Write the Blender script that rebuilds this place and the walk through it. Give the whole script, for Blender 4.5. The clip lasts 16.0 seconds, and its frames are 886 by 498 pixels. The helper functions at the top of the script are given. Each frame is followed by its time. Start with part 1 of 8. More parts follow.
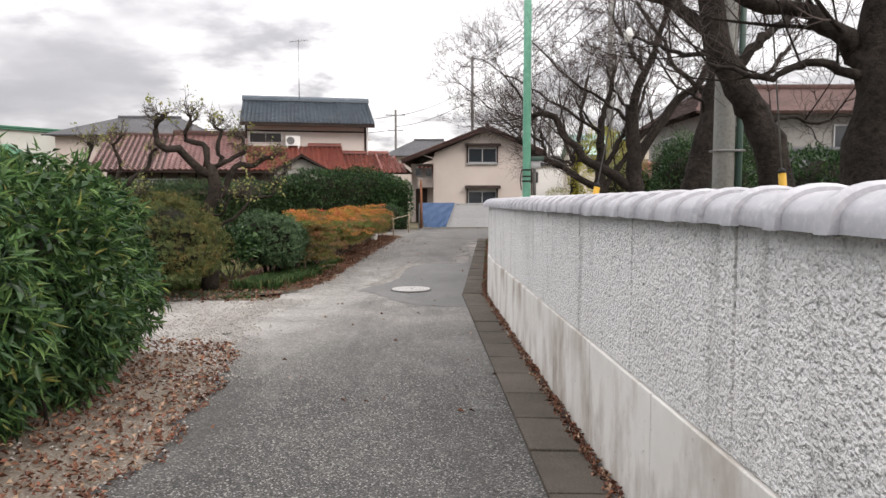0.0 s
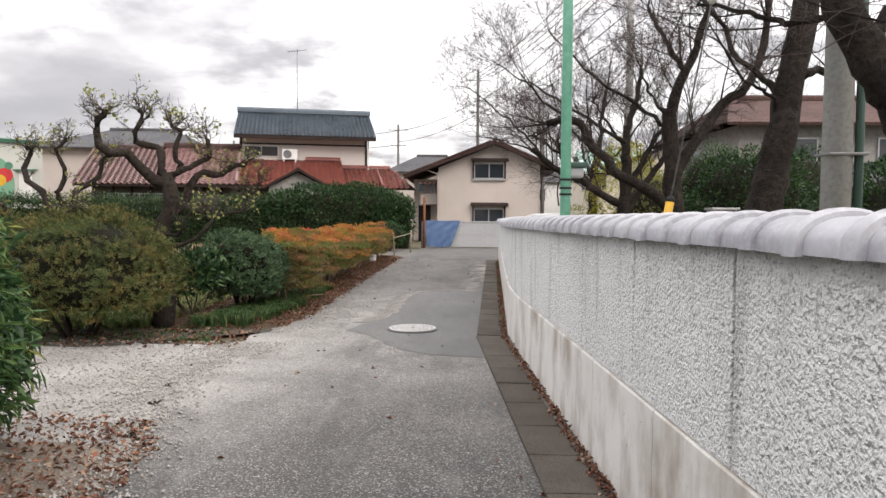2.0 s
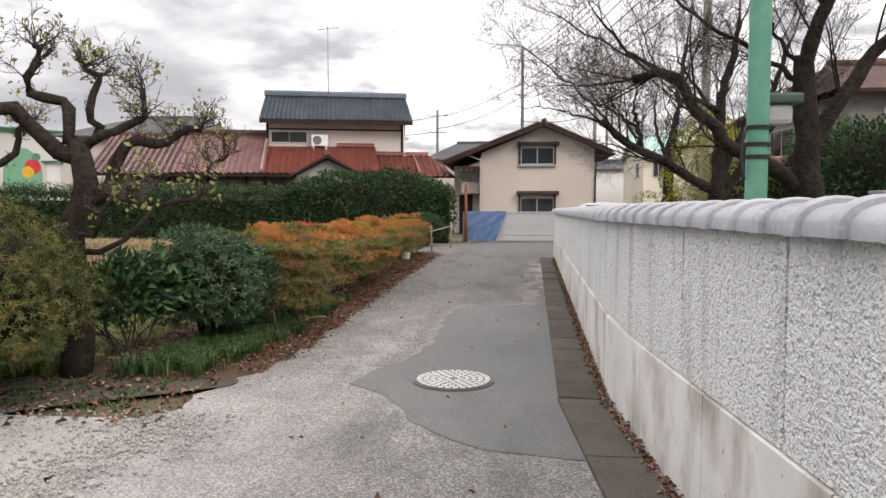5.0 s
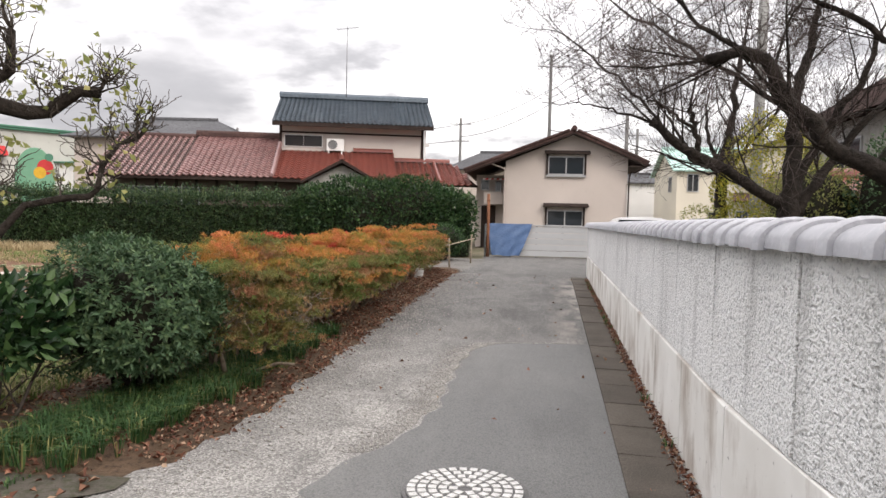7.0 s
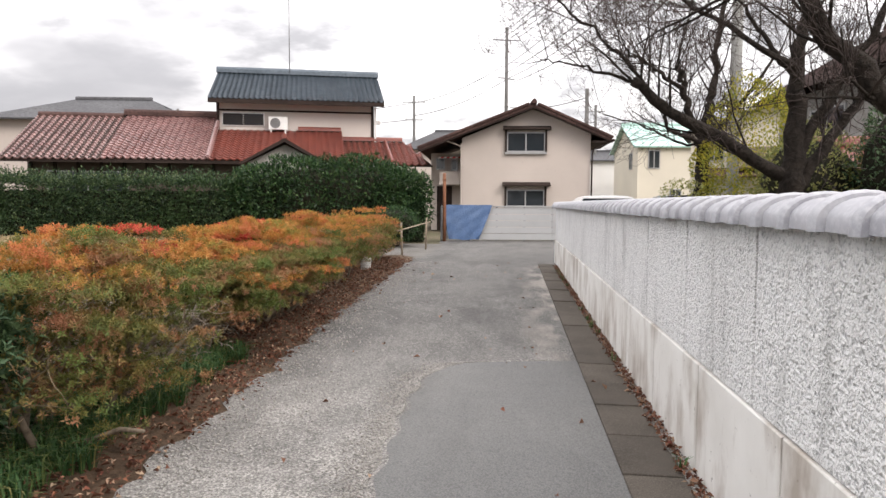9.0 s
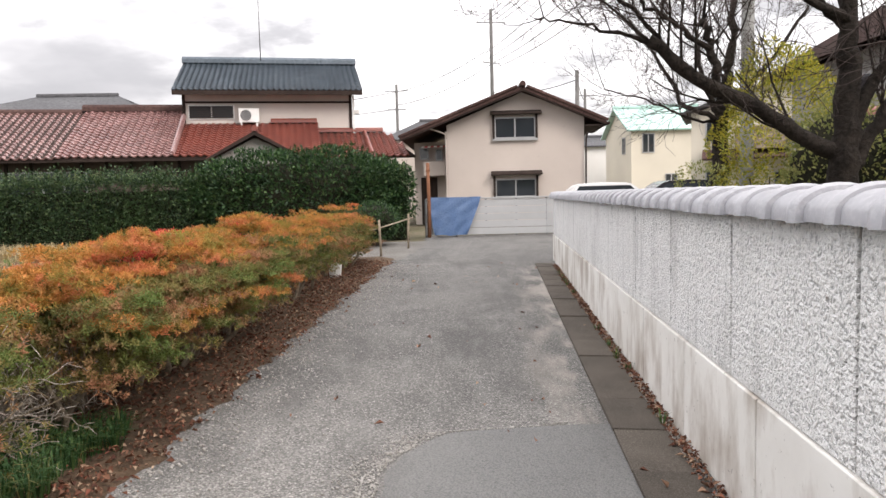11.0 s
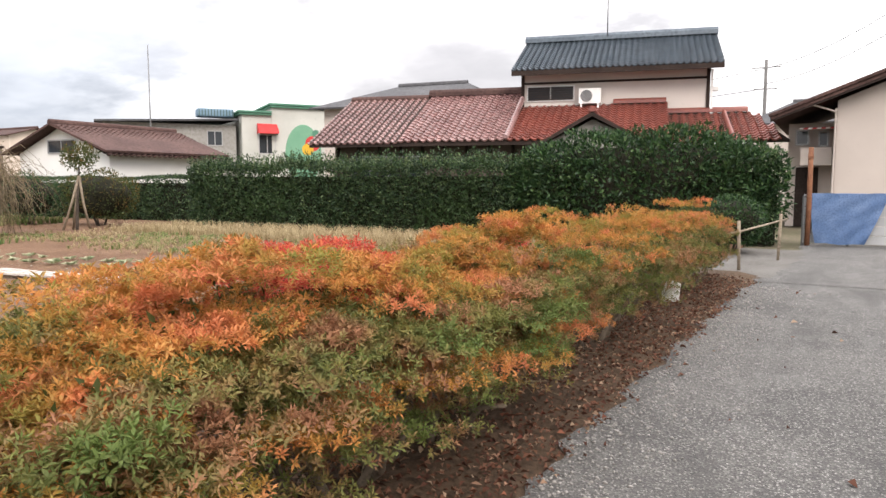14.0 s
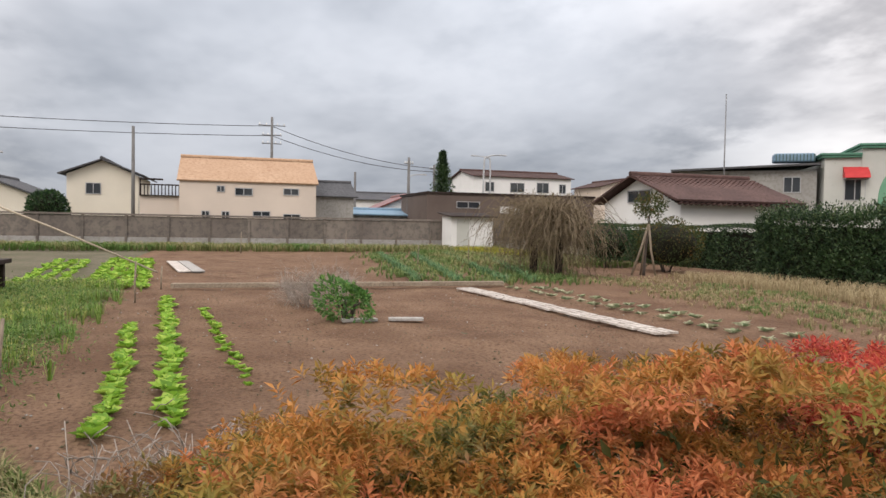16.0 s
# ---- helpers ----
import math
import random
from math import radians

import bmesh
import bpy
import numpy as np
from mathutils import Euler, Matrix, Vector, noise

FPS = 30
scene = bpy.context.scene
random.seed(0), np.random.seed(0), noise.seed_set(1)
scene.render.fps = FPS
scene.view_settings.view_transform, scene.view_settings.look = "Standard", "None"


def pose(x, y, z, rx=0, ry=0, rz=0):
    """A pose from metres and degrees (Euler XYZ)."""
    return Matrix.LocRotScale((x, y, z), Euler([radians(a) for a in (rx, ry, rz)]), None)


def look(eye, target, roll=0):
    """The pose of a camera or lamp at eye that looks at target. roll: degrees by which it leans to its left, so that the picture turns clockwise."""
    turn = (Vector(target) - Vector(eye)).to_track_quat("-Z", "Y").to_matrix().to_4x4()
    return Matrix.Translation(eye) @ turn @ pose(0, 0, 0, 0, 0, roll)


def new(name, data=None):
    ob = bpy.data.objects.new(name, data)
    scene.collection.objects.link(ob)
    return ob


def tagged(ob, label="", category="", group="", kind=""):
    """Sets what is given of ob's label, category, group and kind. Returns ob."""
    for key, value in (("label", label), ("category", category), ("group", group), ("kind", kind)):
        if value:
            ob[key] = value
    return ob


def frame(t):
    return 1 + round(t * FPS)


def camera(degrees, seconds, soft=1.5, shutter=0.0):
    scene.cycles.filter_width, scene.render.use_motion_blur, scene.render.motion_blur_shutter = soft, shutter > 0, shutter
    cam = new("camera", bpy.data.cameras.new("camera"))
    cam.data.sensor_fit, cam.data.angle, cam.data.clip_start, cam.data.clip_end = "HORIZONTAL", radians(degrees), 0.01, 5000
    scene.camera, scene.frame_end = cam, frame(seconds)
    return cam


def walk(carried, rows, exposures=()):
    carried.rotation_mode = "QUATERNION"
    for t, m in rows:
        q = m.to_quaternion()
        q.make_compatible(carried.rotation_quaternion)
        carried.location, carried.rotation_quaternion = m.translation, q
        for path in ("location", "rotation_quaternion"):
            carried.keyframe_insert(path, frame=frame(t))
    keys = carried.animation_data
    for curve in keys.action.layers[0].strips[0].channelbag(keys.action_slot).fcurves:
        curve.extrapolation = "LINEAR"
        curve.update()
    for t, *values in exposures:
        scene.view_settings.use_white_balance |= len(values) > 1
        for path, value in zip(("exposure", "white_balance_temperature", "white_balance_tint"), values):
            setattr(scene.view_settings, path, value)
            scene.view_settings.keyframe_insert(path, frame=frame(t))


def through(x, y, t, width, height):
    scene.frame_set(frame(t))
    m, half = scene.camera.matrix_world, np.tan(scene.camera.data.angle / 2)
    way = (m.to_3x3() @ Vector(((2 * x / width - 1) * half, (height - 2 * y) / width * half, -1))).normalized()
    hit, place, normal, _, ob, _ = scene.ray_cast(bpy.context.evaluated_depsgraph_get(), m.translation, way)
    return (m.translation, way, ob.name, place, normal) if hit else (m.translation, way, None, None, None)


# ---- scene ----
cam = camera(64.4, 16.0)
METRES, EYE, TILT, LEAN, TURN = 15.4, 1.5, 0.0, 0.0, 0.7
ROWS = [
    (0.0, 0.0, 0.0, 0.0, -0.0, -4.34, 0.05),
    (0.5, 0.0003, 0.0351, -0.0005, -0.37, -3.47, -0.17),
    (1.0, -0.0018, 0.0703, -0.0016, -0.55, -3.37, -1.8),
    (1.5, -0.0049, 0.1049, -0.0015, -1.58, -3.71, -0.84),
    (2.0, -0.0062, 0.1395, -0.0004, 0.2, -2.92, -0.34),
    (2.5, -0.0087, 0.1746, -0.0006, -0.16, -3.09, 0.1),
    (3.0, -0.0086, 0.2099, -0.0013, 0.71, -1.84, 0.46),
    (3.5, -0.0096, 0.2454, -0.0033, 1.18, -1.91, -0.76),
    (4.0, -0.0111, 0.2805, -0.0033, 0.58, -2.95, 0.11),
    (4.5, -0.0128, 0.3162, -0.0024, 3.35, -2.69, 0.23),
    (5.0, -0.0163, 0.3518, -0.0028, 3.46, -3.68, 0.01),
    (7.5, -0.0209, 0.522, -0.0041, 5.61, -2.69, -1.26),
    (8.0, -0.0203, 0.554, -0.0045, 5.62, -3.17, -0.6),
    (8.5, -0.022, 0.5851, -0.0058, 3.88, -3.65, -1.49),
    (9.0, -0.0236, 0.6161, -0.0052, 1.72, -4.21, -0.25),
    (11.5, -0.0178, 0.7746, -0.0034, 0.81, -4.92, 1.52),
    (12.0, -0.0186, 0.8111, -0.003, 2.46, -4.8, -0.23),
    (12.5, -0.0222, 0.8465, -0.0053, 3.46, -4.66, -0.92),
    (13.0, -0.026, 0.8802, -0.0067, 9.21, -5.53, 0.15),
    (13.5, -0.0351, 0.9103, -0.0064, 19.1, -6.0, -0.34),
    (14.0, -0.0475, 0.9367, -0.0057, 28.3, -5.41, -0.04),
    (14.5, -0.0566, 0.9586, -0.0046, 45.65, -4.56, -0.92),
    (15.0, -0.0644, 0.9698, -0.0032, 57.88, -4.43, -1.15),
    (15.5, -0.0754, 0.9761, -0.0026, 68.52, -2.72, -0.74),
    (16.0, -0.0797, 0.9806, -0.0018, 72.54, -2.0, -1.03),
]
EXPOSURES = [(0.0, 0.7), (1.5, 0.74), (3.5, 0.6), (5.0, 0.62), (7.5, 0.8), (8.5, 0.78), (9.0, 0.88), (11.5, 0.95), (12.5, 0.94), (13.5, 1.06), (14.5, 1.16), (15.2, 0.74), (16.0, 0.38)]
walk(cam, [(t, pose(0, 0, EYE, TILT, LEAN, TURN) @ pose(METRES * x, METRES * y, METRES * z, 90 + pitch, roll, yaw)) for t, x, y, z, yaw, pitch, roll in ROWS], [(t, stops, 6750, 14) for t, stops in EXPOSURES])

# ---- sky and sun ----
world = bpy.data.worlds.new("overcast_sky")
scene.world = world
world.use_nodes = True
wn, wl = world.node_tree.nodes, world.node_tree.links
wn.clear()
w_out = wn.new("ShaderNodeOutputWorld")
w_bg = wn.new("ShaderNodeBackground")
w_bg.inputs["Strength"].default_value = 0.1
w_sky = wn.new("ShaderNodeTexSky")
w_sky.sky_type = "NISHITA"
w_sky.sun_disc = False
w_sky.sun_elevation, w_sky.sun_rotation = radians(38), radians(60)
w_co = wn.new("ShaderNodeTexCoord")
w_sep = wn.new("ShaderNodeSeparateXYZ")
wl.new(w_co.outputs["Generated"], w_sep.inputs[0])
w_up = wn.new("ShaderNodeMath")
w_up.operation = "MAXIMUM"
w_up.inputs[1].default_value = 0.0
wl.new(w_sep.outputs["Z"], w_up.inputs[0])
w_lift = wn.new("ShaderNodeMath")
w_lift.operation = "ADD"
w_lift.inputs[1].default_value = 0.26
wl.new(w_up.outputs[0], w_lift.inputs[0])
w_div = wn.new("ShaderNodeVectorMath")
w_div.operation = "DIVIDE"
w_cmb = wn.new("ShaderNodeCombineXYZ")
for k in "XYZ":
    wl.new(w_lift.outputs[0], w_cmb.inputs[k])
wl.new(w_co.outputs["Generated"], w_div.inputs[0])
wl.new(w_cmb.outputs[0], w_div.inputs[1])


def sky_noise(scale, detail, lo, hi, shift):
    mp = wn.new("ShaderNodeMapping")
    mp.inputs["Location"].default_value = shift
    mp.inputs["Scale"].default_value = (1, 1.15, 0.3)
    n = wn.new("ShaderNodeTexNoise")
    n.inputs["Scale"].default_value, n.inputs["Detail"].default_value = scale, detail
    n.inputs["Roughness"].default_value = 0.55
    r = wn.new("ShaderNodeMapRange")
    r.inputs["From Min"].default_value, r.inputs["From Max"].default_value = lo, hi
    r.interpolation_type = "SMOOTHSTEP"
    wl.new(w_div.outputs[0], mp.inputs[0])
    wl.new(mp.outputs[0], n.inputs["Vector"])
    wl.new(n.outputs["Fac"], r.inputs["Value"])
    return r.outputs[0]


def sky_mix(fac, a, b):
    m = wn.new("ShaderNodeMix")
    m.data_type = "RGBA"
    for sock, v in ((m.inputs[0], fac), (m.inputs[6], a), (m.inputs[7], b)):
        if isinstance(v, tuple):
            sock.default_value = v
        elif isinstance(v, float):
            sock.default_value = v
        else:
            wl.new(v, sock)
    return m.outputs[2]


CLOUD_LIGHT, CLOUD_GREY = (8.6, 8.6, 8.6, 1), (3.3, 3.4, 3.6, 1)
veil = sky_mix(0.85, w_sky.outputs[0], CLOUD_LIGHT)
banks = sky_mix(sky_noise(0.8, 5, 0.42, 0.66, (3.1, 1.4, 0)), veil, CLOUD_GREY)
puffs = sky_mix(sky_noise(3.2, 5, 0.43, 0.68, (0.7, 5.2, 0)), banks, (3.0, 3.1, 3.3, 1))
# a darker, bluer bank of cloud stands in the west, over the garden
w_west = wn.new("ShaderNodeVectorMath")
w_west.operation = "DOT_PRODUCT"
w_west.inputs[1].default_value = (-0.985, 0.17, 0.0)
wl.new(w_co.outputs["Generated"], w_west.inputs[0])
w_bank = wn.new("ShaderNodeMapRange")
w_bank.interpolation_type = "SMOOTHSTEP"
for i, v in zip((1, 2, 3, 4), (0.74, 0.95, 0.0, 0.9)):
    w_bank.inputs[i].default_value = v
wl.new(w_west.outputs["Value"], w_bank.inputs[0])
west_tone = sky_mix(sky_noise(0.7, 5, 0.35, 0.68, (1.3, 2.2, 0)), (4.2, 4.65, 5.2, 1), (1.85, 2.2, 2.65, 1))
puffs = sky_mix(w_bank.outputs[0], puffs, west_tone)
# an overcast sky is about three times as bright overhead as at the horizon
w_grad = wn.new("ShaderNodeMapRange")
w_grad.inputs[3].default_value, w_grad.inputs[4].default_value = 0.9, 2.7
wl.new(w_up.outputs[0], w_grad.inputs[0])
w_scale = wn.new("ShaderNodeVectorMath")
w_scale.operation = "SCALE"
wl.new(puffs, w_scale.inputs[0])
wl.new(w_grad.outputs[0], w_scale.inputs["Scale"])
wl.new(w_scale.outputs[0], w_bg.inputs["Color"])
wl.new(w_bg.outputs[0], w_out.inputs[0])

sun = new("sun", bpy.data.lights.new("sun", "SUN"))
sun.data.energy, sun.data.angle, sun.data.color = 1.2, radians(25), (1.0, 0.96, 0.9)
sun.matrix_world = look((20, -12, 20), (0, 8, 0))

# ---- materials ----
def rgb(h):
    return (*h, 1.0) if len(h) == 3 else h


def nodes_of(name):
    m = bpy.data.materials.new(name)
    m.use_nodes = True
    nt = m.node_tree
    bs = nt.nodes["Principled BSDF"]
    return m, nt, bs


def noise_node(nt, co, scale, detail=4.0, rough=0.55):
    n = nt.nodes.new("ShaderNodeTexNoise")
    n.inputs["Scale"].default_value, n.inputs["Detail"].default_value, n.inputs["Roughness"].default_value = scale, detail, rough
    nt.links.new(co, n.inputs["Vector"])
    return n.outputs["Fac"]


def remap(nt, v, lo, hi, a=0.0, b=1.0):
    r = nt.nodes.new("ShaderNodeMapRange")
    for i, x in zip((1, 2, 3, 4), (lo, hi, a, b)):
        r.inputs[i].default_value = x
    nt.links.new(v, r.inputs[0])
    return r.outputs[0]


def mix_col(nt, fac, a, b, mode="MIX"):
    m = nt.nodes.new("ShaderNodeMix")
    m.data_type, m.blend_type = "RGBA", mode
    for sock, v in ((m.inputs[0], fac), (m.inputs[6], a), (m.inputs[7], b)):
        if isinstance(v, (tuple, list)):
            sock.default_value = rgb(v)
        elif isinstance(v, (int, float)):
            sock.default_value = v
        else:
            nt.links.new(v, sock)
    return m.outputs[2]


def place_of(nt):
    return nt.nodes.new("ShaderNodeNewGeometry").outputs["Position"]


def bump_on(nt, bs, height, strength, dist=0.01, below=None):
    b = nt.nodes.new("ShaderNodeBump")
    b.inputs["Strength"].default_value, b.inputs["Distance"].default_value = strength, dist
    nt.links.new(height, b.inputs["Height"])
    if below is not None:
        nt.links.new(below, b.inputs["Normal"])
    nt.links.new(b.outputs[0], bs.inputs["Normal"])
    return b.outputs[0]


def surf(name, a, b, c=None, scale=1.0, fine=30.0, rough=0.8, bump=0.3, dist=0.01, metal=0.0, lo=0.35, hi=0.65, flo=0.45, fhi=0.7, piece=0.0):
    """Colour a to b in large blotches, c in fine grain, with relief from the grain; piece: how far single pieces differ."""
    m, nt, bs = nodes_of(name)
    co = place_of(nt)
    big, small = noise_node(nt, co, scale, 5), noise_node(nt, co, fine, 6, 0.65)
    col = mix_col(nt, remap(nt, big, lo, hi), a, b)
    if c is not None:
        col = mix_col(nt, remap(nt, small, flo, fhi), col, c)
    if piece:
        oi = nt.nodes.new("ShaderNodeObjectInfo").outputs["Random"]
        v = remap(nt, oi, 0, 1, 1 - piece, 1 + piece)
        cc = nt.nodes.new("ShaderNodeCombineColor")
        for k in range(3):
            nt.links.new(v, cc.inputs[k])
        col = mix_col(nt, 1.0, col, cc.outputs[0], "MULTIPLY")
    nt.links.new(col, bs.inputs["Base Color"])
    bs.inputs["Metallic"].default_value = metal
    bs.inputs["Specular IOR Level"].default_value = 0.5 if rough < 0.7 else 0.18
    nt.links.new(remap(nt, small, 0.2, 0.8, max(rough - 0.1, 0.05), min(rough + 0.1, 1)), bs.inputs["Roughness"])
    if bump:
        bump_on(nt, bs, small, bump, dist)
    return m


def leafy(name, stops, patch_scale=0.8, patch=None, rough=0.5, through=0.3, patch_lo=0.5, patch_hi=0.62, tuft=0.0):
    """Leaf colours by island, with patches of other colours at a larger scale."""
    m, nt, bs = nodes_of(name)
    geo = nt.nodes.new("ShaderNodeNewGeometry")
    ramp = nt.nodes.new("ShaderNodeValToRGB")
    els = ramp.color_ramp.elements
    while len(els) < len(stops):
        els.new(0.5)
    for e, (p, c) in zip(els, stops):
        e.position, e.color = p, rgb(c)
    if tuft:
        # neighbouring leaves of one tuft keep nearly the same colour
        own = remap(nt, geo.outputs["Random Per Island"], 0, 1, 0, 0.3)
        shared = remap(nt, noise_node(nt, geo.outputs["Position"], tuft, 2), 0.3, 0.7, 0, 0.7)
        both = nt.nodes.new("ShaderNodeMath")
        nt.links.new(own, both.inputs[0])
        nt.links.new(shared, both.inputs[1])
        nt.links.new(both.outputs[0], ramp.inputs[0])
    else:
        nt.links.new(geo.outputs["Random Per Island"], ramp.inputs[0])
    col = ramp.outputs[0]
    for i, pc in enumerate(patch or []):
        n = noise_node(nt, geo.outputs["Position"], patch_scale * (1 + 0.37 * i), 3)
        if i:
            sh = nt.nodes.new("ShaderNodeVectorMath")
            sh.inputs[1].default_value = (7.3 * i, 3.1 * i, 1.7)
            nt.links.new(geo.outputs["Position"], sh.inputs[0])
            n = noise_node(nt, sh.outputs[0], patch_scale * (1 + 0.37 * i), 3)
        half = remap(nt, n, patch_lo, patch_hi, 0, 0.8)
        col = mix_col(nt, half, col, pc)
    nt.links.new(col, bs.inputs["Base Color"])
    bs.inputs["Roughness"].default_value = rough
    bs.inputs["Specular IOR Level"].default_value = 0.25
    tr = nt.nodes.new("ShaderNodeBsdfTranslucent")
    nt.links.new(col, tr.inputs[0])
    mx = nt.nodes.new("ShaderNodeMixShader")
    mx.inputs[0].default_value = through
    nt.links.new(bs.outputs[0], mx.inputs[1])
    nt.links.new(tr.outputs[0], mx.inputs[2])
    nt.links.new(mx.outputs[0], nt.nodes["Material Output"].inputs[0])
    return m


def glass_dark(name, tint=(0.02, 0.025, 0.03)):
    m, nt, bs = nodes_of(name)
    bs.inputs["Base Color"].default_value = rgb(tint)
    bs.inputs["Roughness"].default_value = 0.06
    bs.inputs["Specular IOR Level"].default_value = 0.7
    return m


def asphalt(name, a, b, grit, stain, dust=None, coarse=1.0):
    m, nt, bs = nodes_of(name)
    co = place_of(nt)
    v = nt.nodes.new("ShaderNodeTexVoronoi")
    v.inputs["Scale"].default_value = 92
    nt.links.new(co, v.inputs["Vector"])
    speck = noise_node(nt, co, 120, 3, 0.7)
    col = mix_col(nt, remap(nt, noise_node(nt, co, 0.45, 6), 0.35, 0.68), a, b)
    col = mix_col(nt, remap(nt, noise_node(nt, co, 2.6, 5), 0.5, 0.75, 0, 0.6), col, stain)
    cell = nt.nodes.new("ShaderNodeSeparateColor")
    nt.links.new(v.outputs["Color"], cell.inputs[0])
    col = mix_col(nt, remap(nt, cell.outputs[0], 0.66, 1.0, 0, 1.0 * coarse), col, grit)
    col = mix_col(nt, remap(nt, cell.outputs[1], 0.66, 1.0, 0, 0.85 * coarse), col, (0.03, 0.03, 0.03))
    col = mix_col(nt, remap(nt, v.outputs["Distance"], 0.35, 0.7, 0, 0.75 * coarse), col, (0.018, 0.018, 0.018))
    if dust:
        sp = nt.nodes.new("ShaderNodeSeparateXYZ")
        nt.links.new(co, sp.inputs[0])
        ramp_in = remap(nt, sp.outputs[1], 5.5, 10.5, 0.0, 1.0)
        ramp_out = remap(nt, sp.outputs[1], 12.8, 16.8, 1.0, 0.24)
        rm = nt.nodes.new("ShaderNodeMath")
        rm.operation = "MULTIPLY"
        nt.links.new(ramp_in, rm.inputs[0])
        nt.links.new(ramp_out, rm.inputs[1])
        reach = rm.outputs[0]
        film = remap(nt, noise_node(nt, co, 1.1, 7, 0.68), 0.40, 0.64, 0.4, 0.95)
        both = nt.nodes.new("ShaderNodeMath")
        both.operation = "MULTIPLY"
        nt.links.new(reach, both.inputs[0])
        nt.links.new(film, both.inputs[1])
        col = mix_col(nt, both.outputs[0], col, mix_col(nt, remap(nt, cell.outputs[2], 0.2, 0.95), (0.17, 0.163, 0.15), dust))
    along = nt.nodes.new("ShaderNodeMapping")
    along.inputs["Scale"].default_value = (1.5, 0.42, 1.0)
    nt.links.new(co, along.inputs[0])
    wear = noise_node(nt, along.outputs[0], 0.9, 5, 0.6)
    col = mix_col(nt, remap(nt, wear, 0.5, 0.66, 0, 0.55 if dust else 0.3), col, (0.060, 0.058, 0.055))
    col = mix_col(nt, remap(nt, noise_node(nt, along.outputs[0], 2.7, 6, 0.65), 0.54, 0.74, 0, 0.35 if dust else 0.2), col, (0.25, 0.245, 0.235))
    if dust:
        side = nt.nodes.new("ShaderNodeVectorMath")
        side.operation = "DOT_PRODUCT"
        side.inputs[1].default_value = (1.0, -0.0545, 0.0)
        nt.links.new(co, side.inputs[0])
        silt = nt.nodes.new("ShaderNodeMath")
        silt.operation = "MULTIPLY"
        nt.links.new(remap(nt, side.outputs["Value"], -0.95, -0.45), silt.inputs[0])
        nt.links.new(remap(nt, noise_node(nt, along.outputs[0], 2.2, 6, 0.6), 0.44, 0.6, 0, 0.8), silt.inputs[1])
        silt2 = nt.nodes.new("ShaderNodeMath")
        silt2.operation = "MULTIPLY"
        nt.links.new(silt.outputs[0], silt2.inputs[0])
        ends = nt.nodes.new("ShaderNodeMath")
        ends.operation = "MULTIPLY"
        nt.links.new(remap(nt, sp.outputs[1], 13.5, 16.0), ends.inputs[0])
        nt.links.new(remap(nt, sp.outputs[1], 23.0, 25.0, 1.0, 0.0), ends.inputs[1])
        nt.links.new(ends.outputs[0], silt2.inputs[1])
        col = mix_col(nt, silt2.outputs[0], col, (0.36, 0.325, 0.285))
        # pale grit dragged out of the gravel drive
        drag = nt.nodes.new("ShaderNodeMath")
        drag.operation = "MULTIPLY"
        nt.links.new(remap(nt, sp.outputs[0], -2.5, -1.0, 1.0, 0.0), drag.inputs[0])
        nt.links.new(remap(nt, sp.outputs[1], 5.6, 7.6), drag.inputs[1])
        drag2 = nt.nodes.new("ShaderNodeMath")
        drag2.operation = "MULTIPLY"
        nt.links.new(remap(nt, sp.outputs[1], 9.8, 12.0, 1.0, 0.0), drag2.inputs[0])
        nt.links.new(drag.outputs[0], drag2.inputs[1])
        drag3 = nt.nodes.new("ShaderNodeMath")
        drag3.operation = "MULTIPLY"
        nt.links.new(drag2.outputs[0], drag3.inputs[0])
        nt.links.new(remap(nt, noise_node(nt, co, 1.7, 6, 0.65), 0.36, 0.6, 0.25, 1.0), drag3.inputs[1])
        col = mix_col(nt, drag3.outputs[0], col, mix_col(nt, remap(nt, cell.outputs[2], 0.1, 0.9), (0.24, 0.23, 0.215), (0.46, 0.445, 0.42)))
    nt.links.new(col, bs.inputs["Base Color"])
    bs.inputs["Roughness"].default_value = 0.82
    bump_on(nt, bs, v.outputs["Distance"], 0.8, 0.008)
    bs.inputs["Specular IOR Level"].default_value = 0.35
    return m


def spatter(name):
    """Thrown-on white render; its hollows are coloured grey to stand for their shade."""
    m, nt, bs = nodes_of(name)
    co = place_of(nt)
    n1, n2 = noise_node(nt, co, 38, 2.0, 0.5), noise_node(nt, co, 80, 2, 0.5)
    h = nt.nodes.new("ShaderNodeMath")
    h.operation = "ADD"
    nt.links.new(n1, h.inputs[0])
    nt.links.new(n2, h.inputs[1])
    # grey follows the relief height: shade painted into the hollows
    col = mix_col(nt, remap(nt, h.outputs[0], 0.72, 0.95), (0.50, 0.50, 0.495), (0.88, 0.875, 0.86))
    col = mix_col(nt, remap(nt, noise_node(nt, co, 1.3, 5), 0.5, 0.75, 0, 0.3), col, (0.46, 0.45, 0.43))
    run = nt.nodes.new("ShaderNodeMapping")
    run.inputs["Scale"].default_value = (4.0, 4.0, 0.5)
    nt.links.new(co, run.inputs[0])
    col = mix_col(nt, remap(nt, noise_node(nt, run.outputs[0], 1.6, 5, 0.6), 0.54, 0.72, 0, 0.5), col, (0.34, 0.335, 0.32))
    nt.links.new(col, bs.inputs["Base Color"])
    bs.inputs["Roughness"].default_value = 0.85
    bump_on(nt, bs, h.outputs[0], 1.0, 0.022)
    return m


